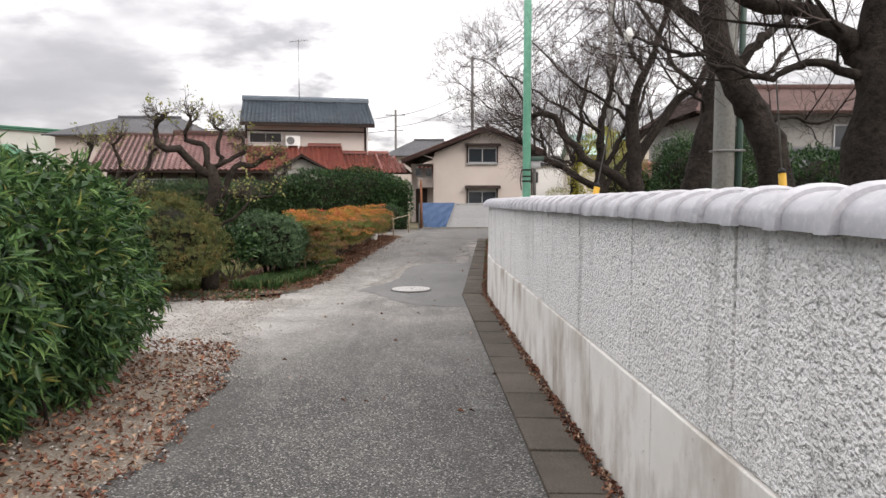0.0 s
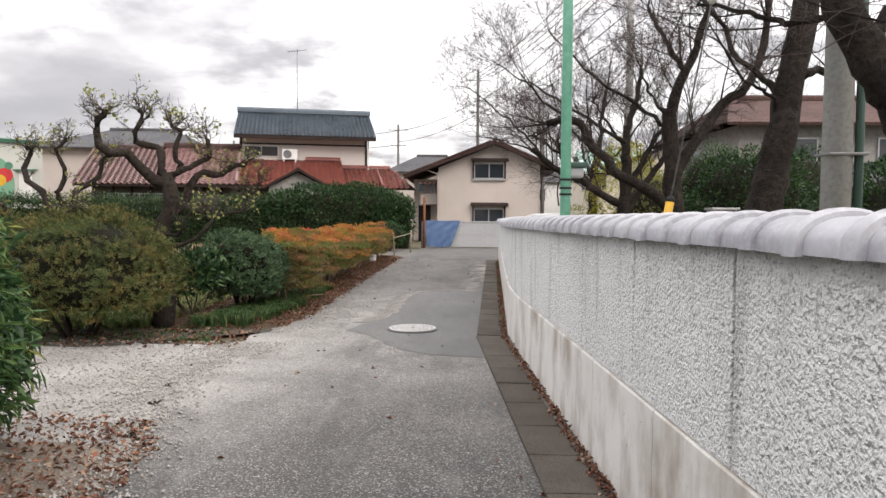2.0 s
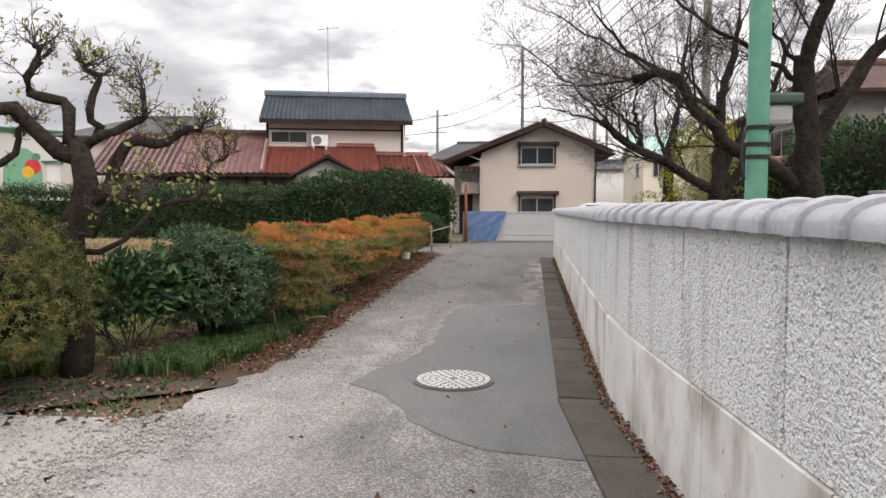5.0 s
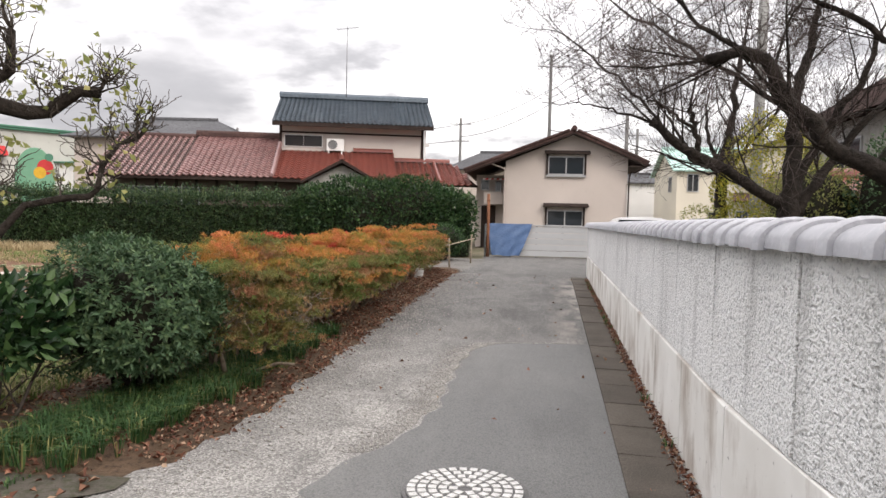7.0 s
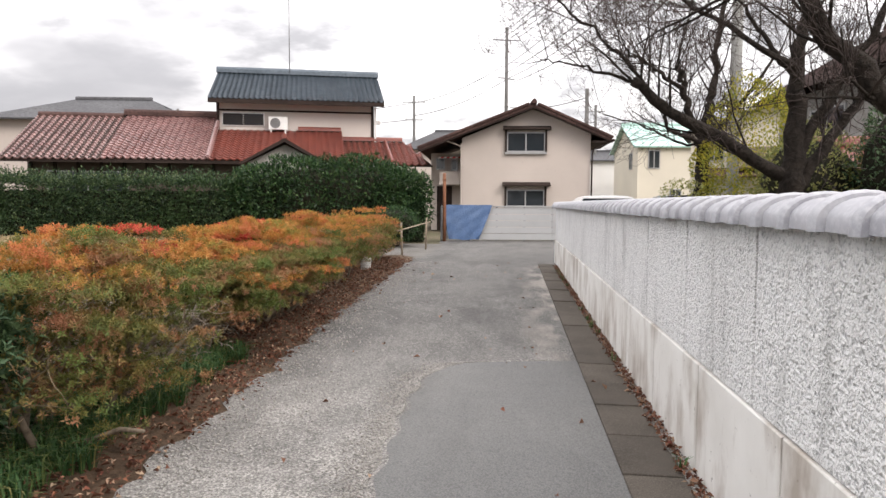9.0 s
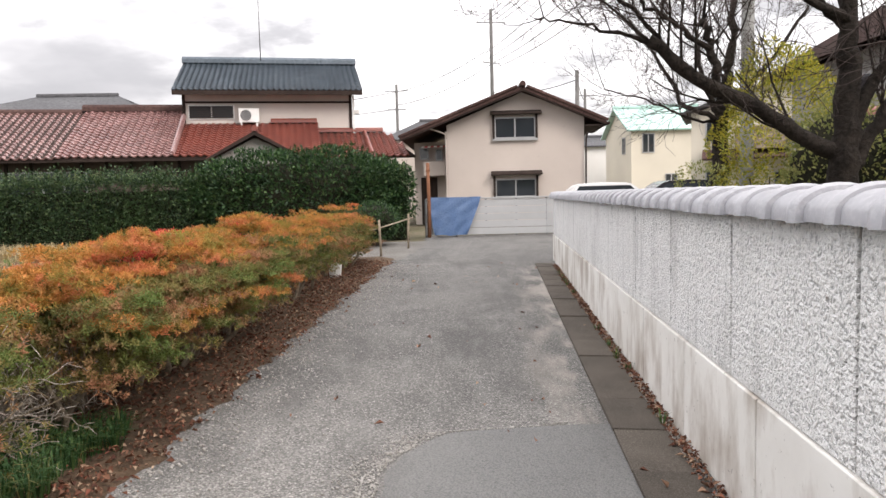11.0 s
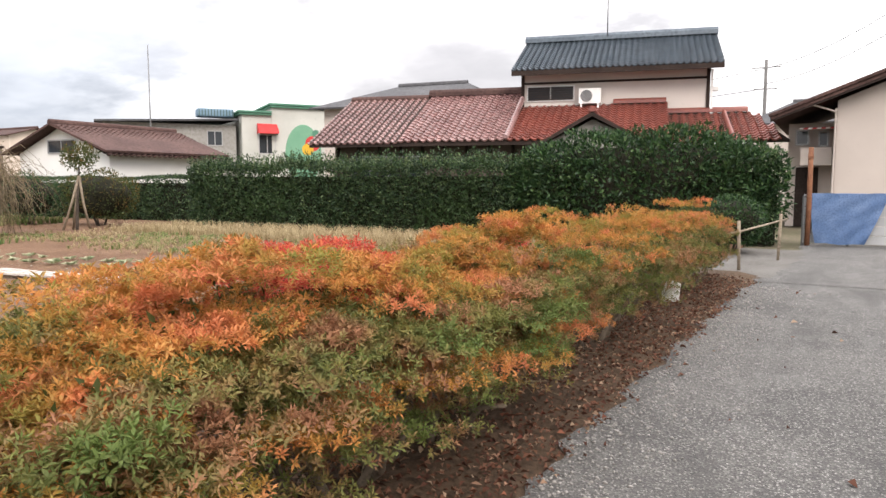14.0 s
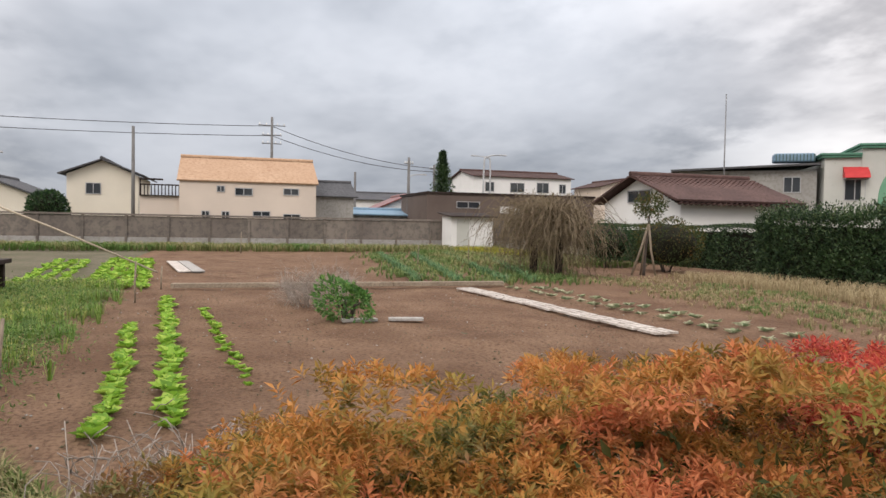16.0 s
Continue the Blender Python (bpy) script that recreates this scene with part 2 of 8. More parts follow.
M_ROAD = asphalt("worn_asphalt", (0.075, 0.073, 0.069), (0.14, 0.135, 0.127), (0.40, 0.385, 0.36), (0.175, 0.168, 0.155), (0.52, 0.495, 0.46))
M_PATCH = asphalt("patched_asphalt", (0.165, 0.165, 0.16), (0.20, 0.198, 0.19), (0.24, 0.235, 0.225), (0.15, 0.15, 0.146), None, 0.35)
M_GRAVEL = surf("pale_gravel", (0.40, 0.39, 0.37), (0.19, 0.175, 0.155), (0.52, 0.505, 0.48), 0.8, 60, 0.95, 0.8, 0.02)
M_SOIL = surf("garden_soil", (0.145, 0.082, 0.049), (0.24, 0.148, 0.092), (0.075, 0.041, 0.025), 0.9, 22, 0.98, 0.9, 0.05)
M_EARTH = surf("bare_earth", (0.16, 0.13, 0.095), (0.10, 0.085, 0.055), (0.07, 0.085, 0.035), 0.5, 14, 0.98, 0.6, 0.03)
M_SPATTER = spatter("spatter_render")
def stained_concrete(name):
    """Pale cast concrete with brown streaks that run down it and dirt splashed up from the ground."""
    m, nt, bs = nodes_of(name)
    co = place_of(nt)
    mp = nt.nodes.new("ShaderNodeMapping")
    mp.inputs["Scale"].default_value = (1.3, 1.3, 0.6)
    nt.links.new(co, mp.inputs[0])
    col = mix_col(nt, remap(nt, noise_node(nt, co, 1.6, 5), 0.35, 0.65), (0.80, 0.785, 0.75), (0.70, 0.68, 0.64))
    col = mix_col(nt, remap(nt, noise_node(nt, mp.outputs[0], 2.2, 6, 0.6), 0.46, 0.66, 0, 0.8), col, (0.33, 0.27, 0.215))
    spots = noise_node(nt, co, 26, 4, 0.6)
    col = mix_col(nt, remap(nt, spots, 0.66, 0.74, 0, 0.8), col, (0.16, 0.14, 0.12))
    nt.links.new(col, bs.inputs["Base Color"])
    bs.inputs["Roughness"].default_value = 0.85
    bump_on(nt, bs, spots, 0.12, 0.005)
    return m


M_BASECON = stained_concrete("wall_footing_stained")
M_DULLGRAVEL = surf("dull_gravel", (0.15, 0.142, 0.13), (0.10, 0.093, 0.082), (0.26, 0.25, 0.235), 1.1, 70, 0.95, 0.7, 0.02)
M_CAP = surf("glazed_grey_tile", (0.40, 0.40, 0.425), (0.31, 0.31, 0.335), (0.46, 0.46, 0.48), 3, 40, 0.42, 0.05, 0.002, piece=0.06)
M_GUTTER = surf("gutter_concrete", (0.092, 0.078, 0.065), (0.056, 0.048, 0.040), (0.155, 0.136, 0.115), 2.2, 120, 0.92, 0.5, 0.006, piece=0.14)
M_STUD = surf("worn_bright_iron", (0.62, 0.61, 0.59), (0.5, 0.49, 0.47), (0.36, 0.35, 0.33), 9, 60, 0.55, 0.1, 0.002)
M_IRON = surf("cast_iron_cover", (0.10, 0.098, 0.095), (0.14, 0.135, 0.13), (0.06, 0.058, 0.055), 6, 80, 0.6, 0.2, 0.003, 0.3)
M_LITTER = leafy("fallen_leaves", [(0.0, (0.075, 0.03, 0.02)), (0.4, (0.15, 0.065, 0.04)), (0.7, (0.22, 0.11, 0.068)), (0.88, (0.40, 0.29, 0.20)), (0.95, (0.30, 0.12, 0.07)), (1.0, (0.15, 0.045, 0.032))], rough=0.8, through=0.1)
M_BARK = surf("dark_bark", (0.020, 0.016, 0.0135), (0.042, 0.034, 0.028), (0.009, 0.007, 0.006), 3.5, 16, 0.98, 1.0, 0.06)
M_BARKG = surf("grey_twig_bark", (0.062, 0.05, 0.041), (0.105, 0.086, 0.072), (0.04, 0.033, 0.027), 4, 30, 0.95, 0.5, 0.01)
M_LEAF_DARK = leafy("evergreen_leaf", [(0.0, (0.012, 0.030, 0.013)), (0.5, (0.026, 0.062, 0.022)), (0.85, (0.05, 0.10, 0.032)), (1.0, (0.085, 0.14, 0.048))], rough=0.38, through=0.2)
M_LEAF_BAMBOO = leafy("bamboo_leaf", [(0.0, (0.035, 0.085, 0.03)), (0.5, (0.075, 0.155, 0.048)), (0.9, (0.16, 0.26, 0.08)), (1.0, (0.32, 0.30, 0.09))], 0.9, [(0.022, 0.05, 0.022)], rough=0.42, through=0.3)
M_LEAF_FENCE = leafy("clipped_hedge_leaf", [(0.0, (0.014, 0.030, 0.015)), (0.55, (0.035, 0.068, 0.030)), (0.85, (0.075, 0.12, 0.05)), (1.0, (0.13, 0.18, 0.08))], 0.5, [(0.05, 0.095, 0.03)], rough=0.4, through=0.2, patch_lo=0.52, patch_hi=0.75)
M_LEAF_AZALEA = leafy("azalea_autumn_leaf", [(0.0, (0.075, 0.085, 0.022)), (0.25, (0.22, 0.17, 0.042)), (0.5, (0.46, 0.235, 0.055)), (0.75, (0.58, 0.24, 0.07)), (1.0, (0.58, 0.37, 0.12))], 2.4, [(0.24, 0.23, 0.05), (0.60, 0.19, 0.09)], rough=0.6, through=0.35, tuft=8.0)
M_LEAF_RED = leafy("azalea_red_leaf", [(0.0, (0.34, 0.035, 0.03)), (0.5, (0.58, 0.08, 0.06)), (1.0, (0.62, 0.20, 0.09))], rough=0.6, through=0.35)
M_LEAF_OLIVE = leafy("azalea_olive_leaf", [(0.0, (0.035, 0.050, 0.014)), (0.5, (0.07, 0.08, 0.022)), (0.85, (0.125, 0.10, 0.028)), (1.0, (0.18, 0.09, 0.028))], 1.6, [(0.045, 0.075, 0.022)], rough=0.6, through=0.3)
M_LEAF_BOX = leafy("box_leaf", [(0.0, (0.038, 0.075, 0.036)), (0.6, (0.07, 0.125, 0.058)), (1.0, (0.13, 0.19, 0.085))], rough=0.5, through=0.25)
M_LEAF_YELLOW = leafy("yellowing_leaf", [(0.0, (0.17, 0.21, 0.035)), (0.5, (0.36, 0.34, 0.045)), (1.0, (0.50, 0.42, 0.06))], rough=0.55, through=0.4)
M_LEAF_AZLOW = leafy("azalea_lower_leaf", [(0.0, (0.055, 0.075, 0.02)), (0.4, (0.13, 0.135, 0.038)), (0.7, (0.22, 0.19, 0.055)), (1.0, (0.36, 0.22, 0.075))], 2.0, [(0.12, 0.18, 0.045), (0.40, 0.17, 0.10)], rough=0.6, through=0.3, tuft=8.0)
M_LEAF_LAST = leafy("last_leaf", [(0.0, (0.16, 0.19, 0.06)), (0.6, (0.28, 0.29, 0.10)), (1.0, (0.36, 0.33, 0.13))], rough=0.6, through=0.4)
M_GRASS = leafy("border_grass", [(0.0, (0.030, 0.075, 0.026)), (0.6, (0.055, 0.12, 0.040)), (0.9, (0.11, 0.17, 0.05)), (1.0, (0.30, 0.25, 0.10))], rough=0.6, through=0.25)
M_WEED = leafy("meadow_weeds", [(0.0, (0.09, 0.14, 0.04)), (0.4, (0.16, 0.20, 0.06)), (0.7, (0.34, 0.29, 0.14)), (1.0, (0.42, 0.35, 0.20))], 0.35, [(0.09, 0.19, 0.04)], rough=0.8, through=0.3)
M_WEEDGREEN = leafy("green_weeds", [(0.0, (0.08, 0.15, 0.045)), (0.5, (0.16, 0.24, 0.075)), (0.85, (0.30, 0.32, 0.12)), (1.0, (0.44, 0.38, 0.18))], 0.5, [(0.10, 0.19, 0.05)], rough=0.7, through=0.3)
M_PALEWOOD = surf("pale_timber", (0.46, 0.40, 0.31), (0.36, 0.30, 0.22), (0.24, 0.19, 0.14), 2, 25, 0.9, 0.4, 0.005)
M_TWIGPALE = surf("pale_dead_twig", (0.42, 0.37, 0.32), (0.32, 0.27, 0.235), (0.17, 0.145, 0.12), 6, 40, 0.95, 0.3, 0.004)
M_BARKOLD = surf("grey_brown_bark", (0.027, 0.021, 0.0165), (0.048, 0.038, 0.031), (0.013, 0.010, 0.008), 5, 24, 0.98, 1.0, 0.04)
M_LEAF_PEPPER = leafy("pepper_leaf", [(0.0, (0.05, 0.13, 0.03)), (0.6, (0.10, 0.23, 0.055)), (1.0, (0.20, 0.34, 0.09))], rough=0.45, through=0.35)
M_STRAW = leafy("dry_straw", [(0.0, (0.25, 0.19, 0.11)), (0.6, (0.40, 0.32, 0.18)), (1.0, (0.50, 0.42, 0.26))], rough=0.85, through=0.3)
M_LETTUCE = leafy("lettuce_leaf", [(0.0, (0.16, 0.32, 0.04)), (0.6, (0.30, 0.50, 0.06)), (1.0, (0.46, 0.60, 0.12))], rough=0.5, through=0.4)
M_ONION = leafy("onion_leaf", [(0.0, (0.06, 0.15, 0.06)), (0.6, (0.11, 0.22, 0.09)), (1.0, (0.22, 0.30, 0.13))], rough=0.5, through=0.25)
M_REDTILE = surf("red_clay_tile", (0.20, 0.105, 0.098), (0.30, 0.18, 0.168), (0.10, 0.05, 0.046), 0.7, 9, 0.3, 0.1, 0.005, piece=0.22)
M_NEWTILE = surf("newer_red_tile", (0.22, 0.062, 0.042), (0.18, 0.052, 0.038), (0.11, 0.035, 0.03), 0.9, 9, 0.38, 0.1, 0.005, piece=0.15)
M_BLUETILE = surf("blue_grey_tile", (0.045, 0.063, 0.080), (0.080, 0.102, 0.124), (0.026, 0.038, 0.05), 0.8, 9, 0.5, 0.1, 0.005, piece=0.2)
M_BROWNTILE = surf("brown_tile", (0.065, 0.037, 0.033), (0.10, 0.058, 0.05), (0.04, 0.024, 0.021), 0.7, 9, 0.85, 0.1, 0.005, piece=0.15)
M_OCHRETILE = surf("ochre_tile", (0.38, 0.245, 0.155), (0.43, 0.29, 0.19), (0.29, 0.17, 0.10), 0.5, 5, 0.7, 0.1, 0.005)
M_SLATE = surf("grey_slate_roof", (0.075, 0.075, 0.08), (0.105, 0.105, 0.11), (0.05, 0.05, 0.052), 0.5, 6, 0.8, 0.1, 0.005)
M_MINT = surf("mint_metal_roof", (0.34, 0.52, 0.46), (0.38, 0.56, 0.50), None, 0.7, 6, 0.5, 0.05, 0.003)
M_PLASTER = surf("beige_plaster", (0.53, 0.465, 0.42), (0.475, 0.415, 0.375), (0.41, 0.355, 0.32), 0.5, 5, 0.9, 0.1, 0.004, flo=0.6, fhi=0.85)
M_PINKPLASTER = surf("pale_plaster", (0.62, 0.57, 0.53), (0.56, 0.51, 0.47), (0.48, 0.44, 0.41), 0.4, 5, 0.9, 0.1, 0.004, flo=0.6, fhi=0.85)
M_CREAM = surf("cream_wall", (0.66, 0.61, 0.51), (0.60, 0.555, 0.465), None, 0.4, 5, 0.9, 0.1, 0.004)
M_SAND = surf("sand_wall", (0.60, 0.51, 0.43), (0.54, 0.46, 0.39), None, 0.4, 5, 0.9, 0.1, 0.004)
M_WHITEWALL = surf("white_wall", (0.72, 0.71, 0.69), (0.64, 0.63, 0.61), (0.54, 0.53, 0.5), 0.4, 6, 0.9, 0.1, 0.004, flo=0.62, fhi=0.85)
M_GREYWALL = surf("grey_wall", (0.34, 0.33, 0.31), (0.28, 0.27, 0.25), (0.22, 0.2, 0.18), 0.4, 6, 0.9, 0.1, 0.004)
M_BROWNWALL = surf("brown_cladding_and_eave_shade", (0.10, 0.075, 0.065), (0.13, 0.10, 0.085), None, 0.4, 6, 0.8, 0.1, 0.004)
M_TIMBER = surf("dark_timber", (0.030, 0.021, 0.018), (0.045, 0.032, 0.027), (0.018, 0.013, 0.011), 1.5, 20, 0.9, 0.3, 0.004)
M_WOODGREY = surf("weathered_wood", (0.34, 0.28, 0.21), (0.24, 0.19, 0.14), (0.15, 0.12, 0.09), 2, 25, 0.9, 0.4, 0.005)
M_WHITEMETAL = surf("white_sheet_metal", (0.42, 0.425, 0.43), (0.36, 0.365, 0.37), (0.30, 0.29, 0.275), 0.8, 8, 0.55, 0.05, 0.003, flo=0.62, fhi=0.85, piece=0.04)
M_FRAME = surf("aluminium_frame", (0.42, 0.42, 0.42), (0.36, 0.36, 0.36), None, 3, 30, 0.45, 0.02, 0.001, 0.6)
M_GLASS = glass_dark("window_glass")
M_CURTAIN = surf("pale_curtain", (0.45, 0.46, 0.46), (0.36, 0.37, 0.37), None, 2, 20, 0.9, 0.1)
M_TARP = surf("blue_tarp", (0.075, 0.14, 0.28), (0.12, 0.19, 0.33), (0.045, 0.09, 0.2), 2.5, 30, 0.5, 0.5, 0.02)
M_RUST = surf("rusty_post", (0.20, 0.085, 0.045), (0.13, 0.055, 0.035), (0.28, 0.14, 0.08), 4, 30, 0.85, 0.3, 0.003)
M_GREENPOLE = surf("mint_green_paint", (0.17, 0.46, 0.32), (0.14, 0.40, 0.28), (0.22, 0.52, 0.38), 1.5, 20, 0.45, 0.05, 0.002)
M_DKGREEN = surf("dark_green_steel", (0.035, 0.075, 0.06), (0.05, 0.095, 0.075), None, 3, 30, 0.5, 0.05, 0.002)
M_CONCRETE = surf("pole_concrete", (0.40, 0.40, 0.385), (0.34, 0.34, 0.325), (0.27, 0.27, 0.255), 1.2, 25, 0.85, 0.1, 0.003)
M_BLOCK = surf("block_wall_concrete", (0.20, 0.17, 0.145), (0.15, 0.125, 0.11), (0.10, 0.09, 0.08), 0.35, 4, 0.95, 0.3, 0.01, piece=0.12)
M_STEEL = surf("dull_steel", (0.22, 0.22, 0.22), (0.16, 0.16, 0.16), None, 3, 30, 0.5, 0.05, 0.002, 0.7)
M_CABLE = surf("black_cable", (0.02, 0.02, 0.02), (0.03, 0.03, 0.03), None, 3, 30, 0.6, 0.0)
M_YELLOW = surf("yellow_guard", (0.62, 0.36, 0.025), (0.52, 0.30, 0.02), None, 4, 30, 0.5, 0.05, 0.002)
M_BLACK = surf("black_rubber", (0.02, 0.02, 0.02), (0.03, 0.03, 0.03), None, 3, 30, 0.7, 0.0)
M_WHITE = surf("white_plastic", (0.74, 0.74, 0.72), (0.66, 0.66, 0.64), None, 3, 30, 0.5, 0.05, 0.002)
M_REDCLOTH = surf("red_awning", (0.50, 0.05, 0.05), (0.42, 0.04, 0.04), None, 3, 30, 0.7, 0.05, 0.002)
M_GREENTRIM = surf("green_trim", (0.06, 0.19, 0.12), (0.05, 0.15, 0.10), None, 3, 30, 0.6, 0.05, 0.002)
M_CARWHITE = surf("white_car_paint", (0.72, 0.72, 0.72), (0.68, 0.68, 0.68), None, 3, 30, 0.25, 0.0)
M_CARBLACK = surf("black_car_paint", (0.015, 0.015, 0.018), (0.02, 0.02, 0.022), None, 3, 30, 0.2, 0.0)
M_STONE = surf("pale_stone", (0.42, 0.40, 0.375), (0.31, 0.295, 0.27), (0.22, 0.205, 0.19), 5, 30, 0.9, 0.3, 0.005)
M_BLUESHEET = surf("blue_roof_sheet", (0.13, 0.22, 0.30), (0.16, 0.25, 0.33), None, 1, 10, 0.6, 0.1)

M_PALEBOARD = surf("weathered_pale_board", (0.58, 0.53, 0.48), (0.46, 0.41, 0.37), (0.28, 0.24, 0.2), 1.2, 12, 0.9, 0.3, 0.004)
M_TWIGBROWN = surf("dry_brown_twig", (0.17, 0.125, 0.08), (0.24, 0.19, 0.125), (0.09, 0.07, 0.045), 0.8, 20, 0.9, 0.1, 0.003)
M_STAINWALL = surf("aged_white_wall", (0.50, 0.50, 0.46), (0.42, 0.42, 0.385), (0.34, 0.34, 0.31), 0.4, 5, 0.9, 0.1, 0.004, flo=0.6, fhi=0.85)
M_LEAF_SHOOT = leafy("hedge_shoot", [(0.0, (0.06, 0.10, 0.04)), (0.6, (0.13, 0.17, 0.075)), (1.0, (0.22, 0.24, 0.12))], rough=0.6, through=0.3)
M_DRYLEAF = leafy("dry_olive_leaf", [(0.0, (0.09, 0.085, 0.035)), (0.6, (0.19, 0.155, 0.08)), (1.0, (0.28, 0.22, 0.13))], rough=0.8, through=0.3)
M_LEAF_DOME = leafy("dome_azalea_leaf", [(0.0, (0.045, 0.068, 0.022)), (0.5, (0.10, 0.115, 0.036)), (0.8, (0.19, 0.14, 0.048)), (1.0, (0.31, 0.165, 0.062))], 2.2, [(0.065, 0.10, 0.03)], rough=0.65, through=0.25, tuft=7.0)
# near-black base colour puts the shade inside hedges and shrubs into their cores
M_INNER_SHADE = surf("inner_twig_shade", (0.016, 0.017, 0.010), (0.024, 0.022, 0.013), (0.010, 0.010, 0.006), 6, 30, 0.95, 0.8, 0.04)
M_TWIG = surf("brown_grey_twig", (0.060, 0.046, 0.041), (0.085, 0.066, 0.06), (0.035, 0.027, 0.024), 4, 30, 0.95, 0.2, 0.004)
M_DAMP = surf("damp_dark_earth", (0.075, 0.066, 0.056), (0.115, 0.10, 0.082), (0.05, 0.055, 0.03), 1.1, 26, 0.95, 0.7, 0.02)
M_STEM = surf("azalea_stem", (0.16, 0.125, 0.092), (0.22, 0.178, 0.135), (0.08, 0.062, 0.046), 5, 30, 0.95, 0.5, 0.006)
M_NEARSOIL = surf("gritty_brown_earth", (0.20, 0.165, 0.13), (0.10, 0.075, 0.055), (0.34, 0.31, 0.27), 1.3, 60, 0.95, 0.8, 0.015)
# pole concrete darkened in colour to look backlit against the bright sky
M_POLE = surf("far_pole_backlit_concrete", (0.17, 0.165, 0.16), (0.13, 0.127, 0.122), None, 1.2, 25, 0.85, 0.1, 0.003)
M_MURAL = surf("faded_green_paint", (0.13, 0.29, 0.19), (0.17, 0.33, 0.22), None, 1.0, 12, 0.8, 0.05, 0.002)
M_LUSH = leafy("lush_weed_leaf", [(0.0, (0.10, 0.19, 0.04)), (0.5, (0.20, 0.31, 0.06)), (0.85, (0.34, 0.38, 0.10)), (1.0, (0.46, 0.42, 0.16))], 0.6, [(0.13, 0.26, 0.05)], rough=0.6, through=0.35)
M_LOAM = surf("dark_leaf_mould", (0.085, 0.056, 0.037), (0.12, 0.08, 0.052), (0.04, 0.027, 0.018), 1.2, 24, 0.98, 0.8, 0.03)

# ---- builders ----
rng = np.random.default_rng(7)


def mesh_of(name, verts, faces, material, smooth=False):
    me = bpy.data.meshes.new(name)
    me.from_pydata([tuple(v) for v in verts], [], [tuple(f) for f in faces])
    me.materials.append(material)
    if smooth:
        me.polygons.foreach_set("use_smooth", [True] * len(me.polygons))
    me.update()
    return me


def quick_mesh(name, verts, tris, material, smooth=False):
    """A triangle mesh from arrays."""
    me = bpy.data.meshes.new(name)
    n, k = len(verts), len(tris)
    me.vertices.add(n)
    me.vertices.foreach_set("co", np.ascontiguousarray(verts, dtype=np.float32).ravel())
    me.loops.add(3 * k)
    me.loops.foreach_set("vertex_index", np.ascontiguousarray(tris, dtype=np.int32).ravel())
    me.polygons.add(k)
    me.polygons.foreach_set("loop_start", np.arange(0, 3 * k, 3, dtype=np.int32))
    if smooth:
        me.polygons.foreach_set("use_smooth", np.ones(k, dtype=bool))
    me.materials.append(material)
    me.update(calc_edges=True)
    me.validate()
    return me


def put(name, me, parent=None, label=""):
    ob = new(name, me)
    if parent is not None:
        ob.parent = parent
    if label:
        ob["label"] = label
    return ob


def part(name, bm, material, parent, label="", smooth=False):
    """One bmesh as one mesh object under a thing or a part."""
    me = bpy.data.meshes.new(name)
    bm.normal_update()
    bm.to_mesh(me)
    bm.free()
    me.materials.append(material)
    if smooth:
        me.polygons.foreach_set("use_smooth", [True] * len(me.polygons))
    return put(name, me, parent, label)


def thing(name, label, category, x=0.0, y=0.0, z=0.0, rz=0.0, group="", kind=""):
    ob = new(name)
    ob.empty_display_size = 0.2
    ob.matrix_basis = pose(x, y, z, 0, 0, rz)
    return tagged(ob, label, category, group, kind)


def bx(*boxes, bevel=0.0):
    """A bmesh of boxes (x0, x1, y0, y1, z0, z1)."""
    bm = bmesh.new()
    for x0, x1, y0, y1, z0, z1 in boxes:
        m = Matrix.LocRotScale(((x0 + x1) / 2, (y0 + y1) / 2, (z0 + z1) / 2), None, (abs(x1 - x0), abs(y1 - y0), abs(z1 - z0)))
        bmesh.ops.create_cube(bm, size=1, matrix=m)
    if bevel:
        bmesh.ops.bevel(bm, geom=bm.edges[:], offset=bevel, segments=2, affect="EDGES", profile=0.6)
    return bm


def prism(outline, a0, a1, axis="y"):
    """A bmesh of an outline in the two other axes, pushed along one axis from a0 to a1."""
    bm = bmesh.new()
    order = {"x": lambda p, a: (a, p[0], p[1]), "y": lambda p, a: (p[0], a, p[1]), "z": lambda p, a: (p[0], p[1], a)}[axis]
    low = [bm.verts.new(order(p, a0)) for p in outline]
    top = [bm.verts.new(order(p, a1)) for p in outline]
    n = len(outline)
    bm.faces.new(low)
    bm.faces.new(top[::-1])
    for i in range(n):
        bm.faces.new((low[i], top[i], top[(i + 1) % n], low[(i + 1) % n]))
    bmesh.ops.recalc_face_normals(bm, faces=bm.faces[:])
    return bm


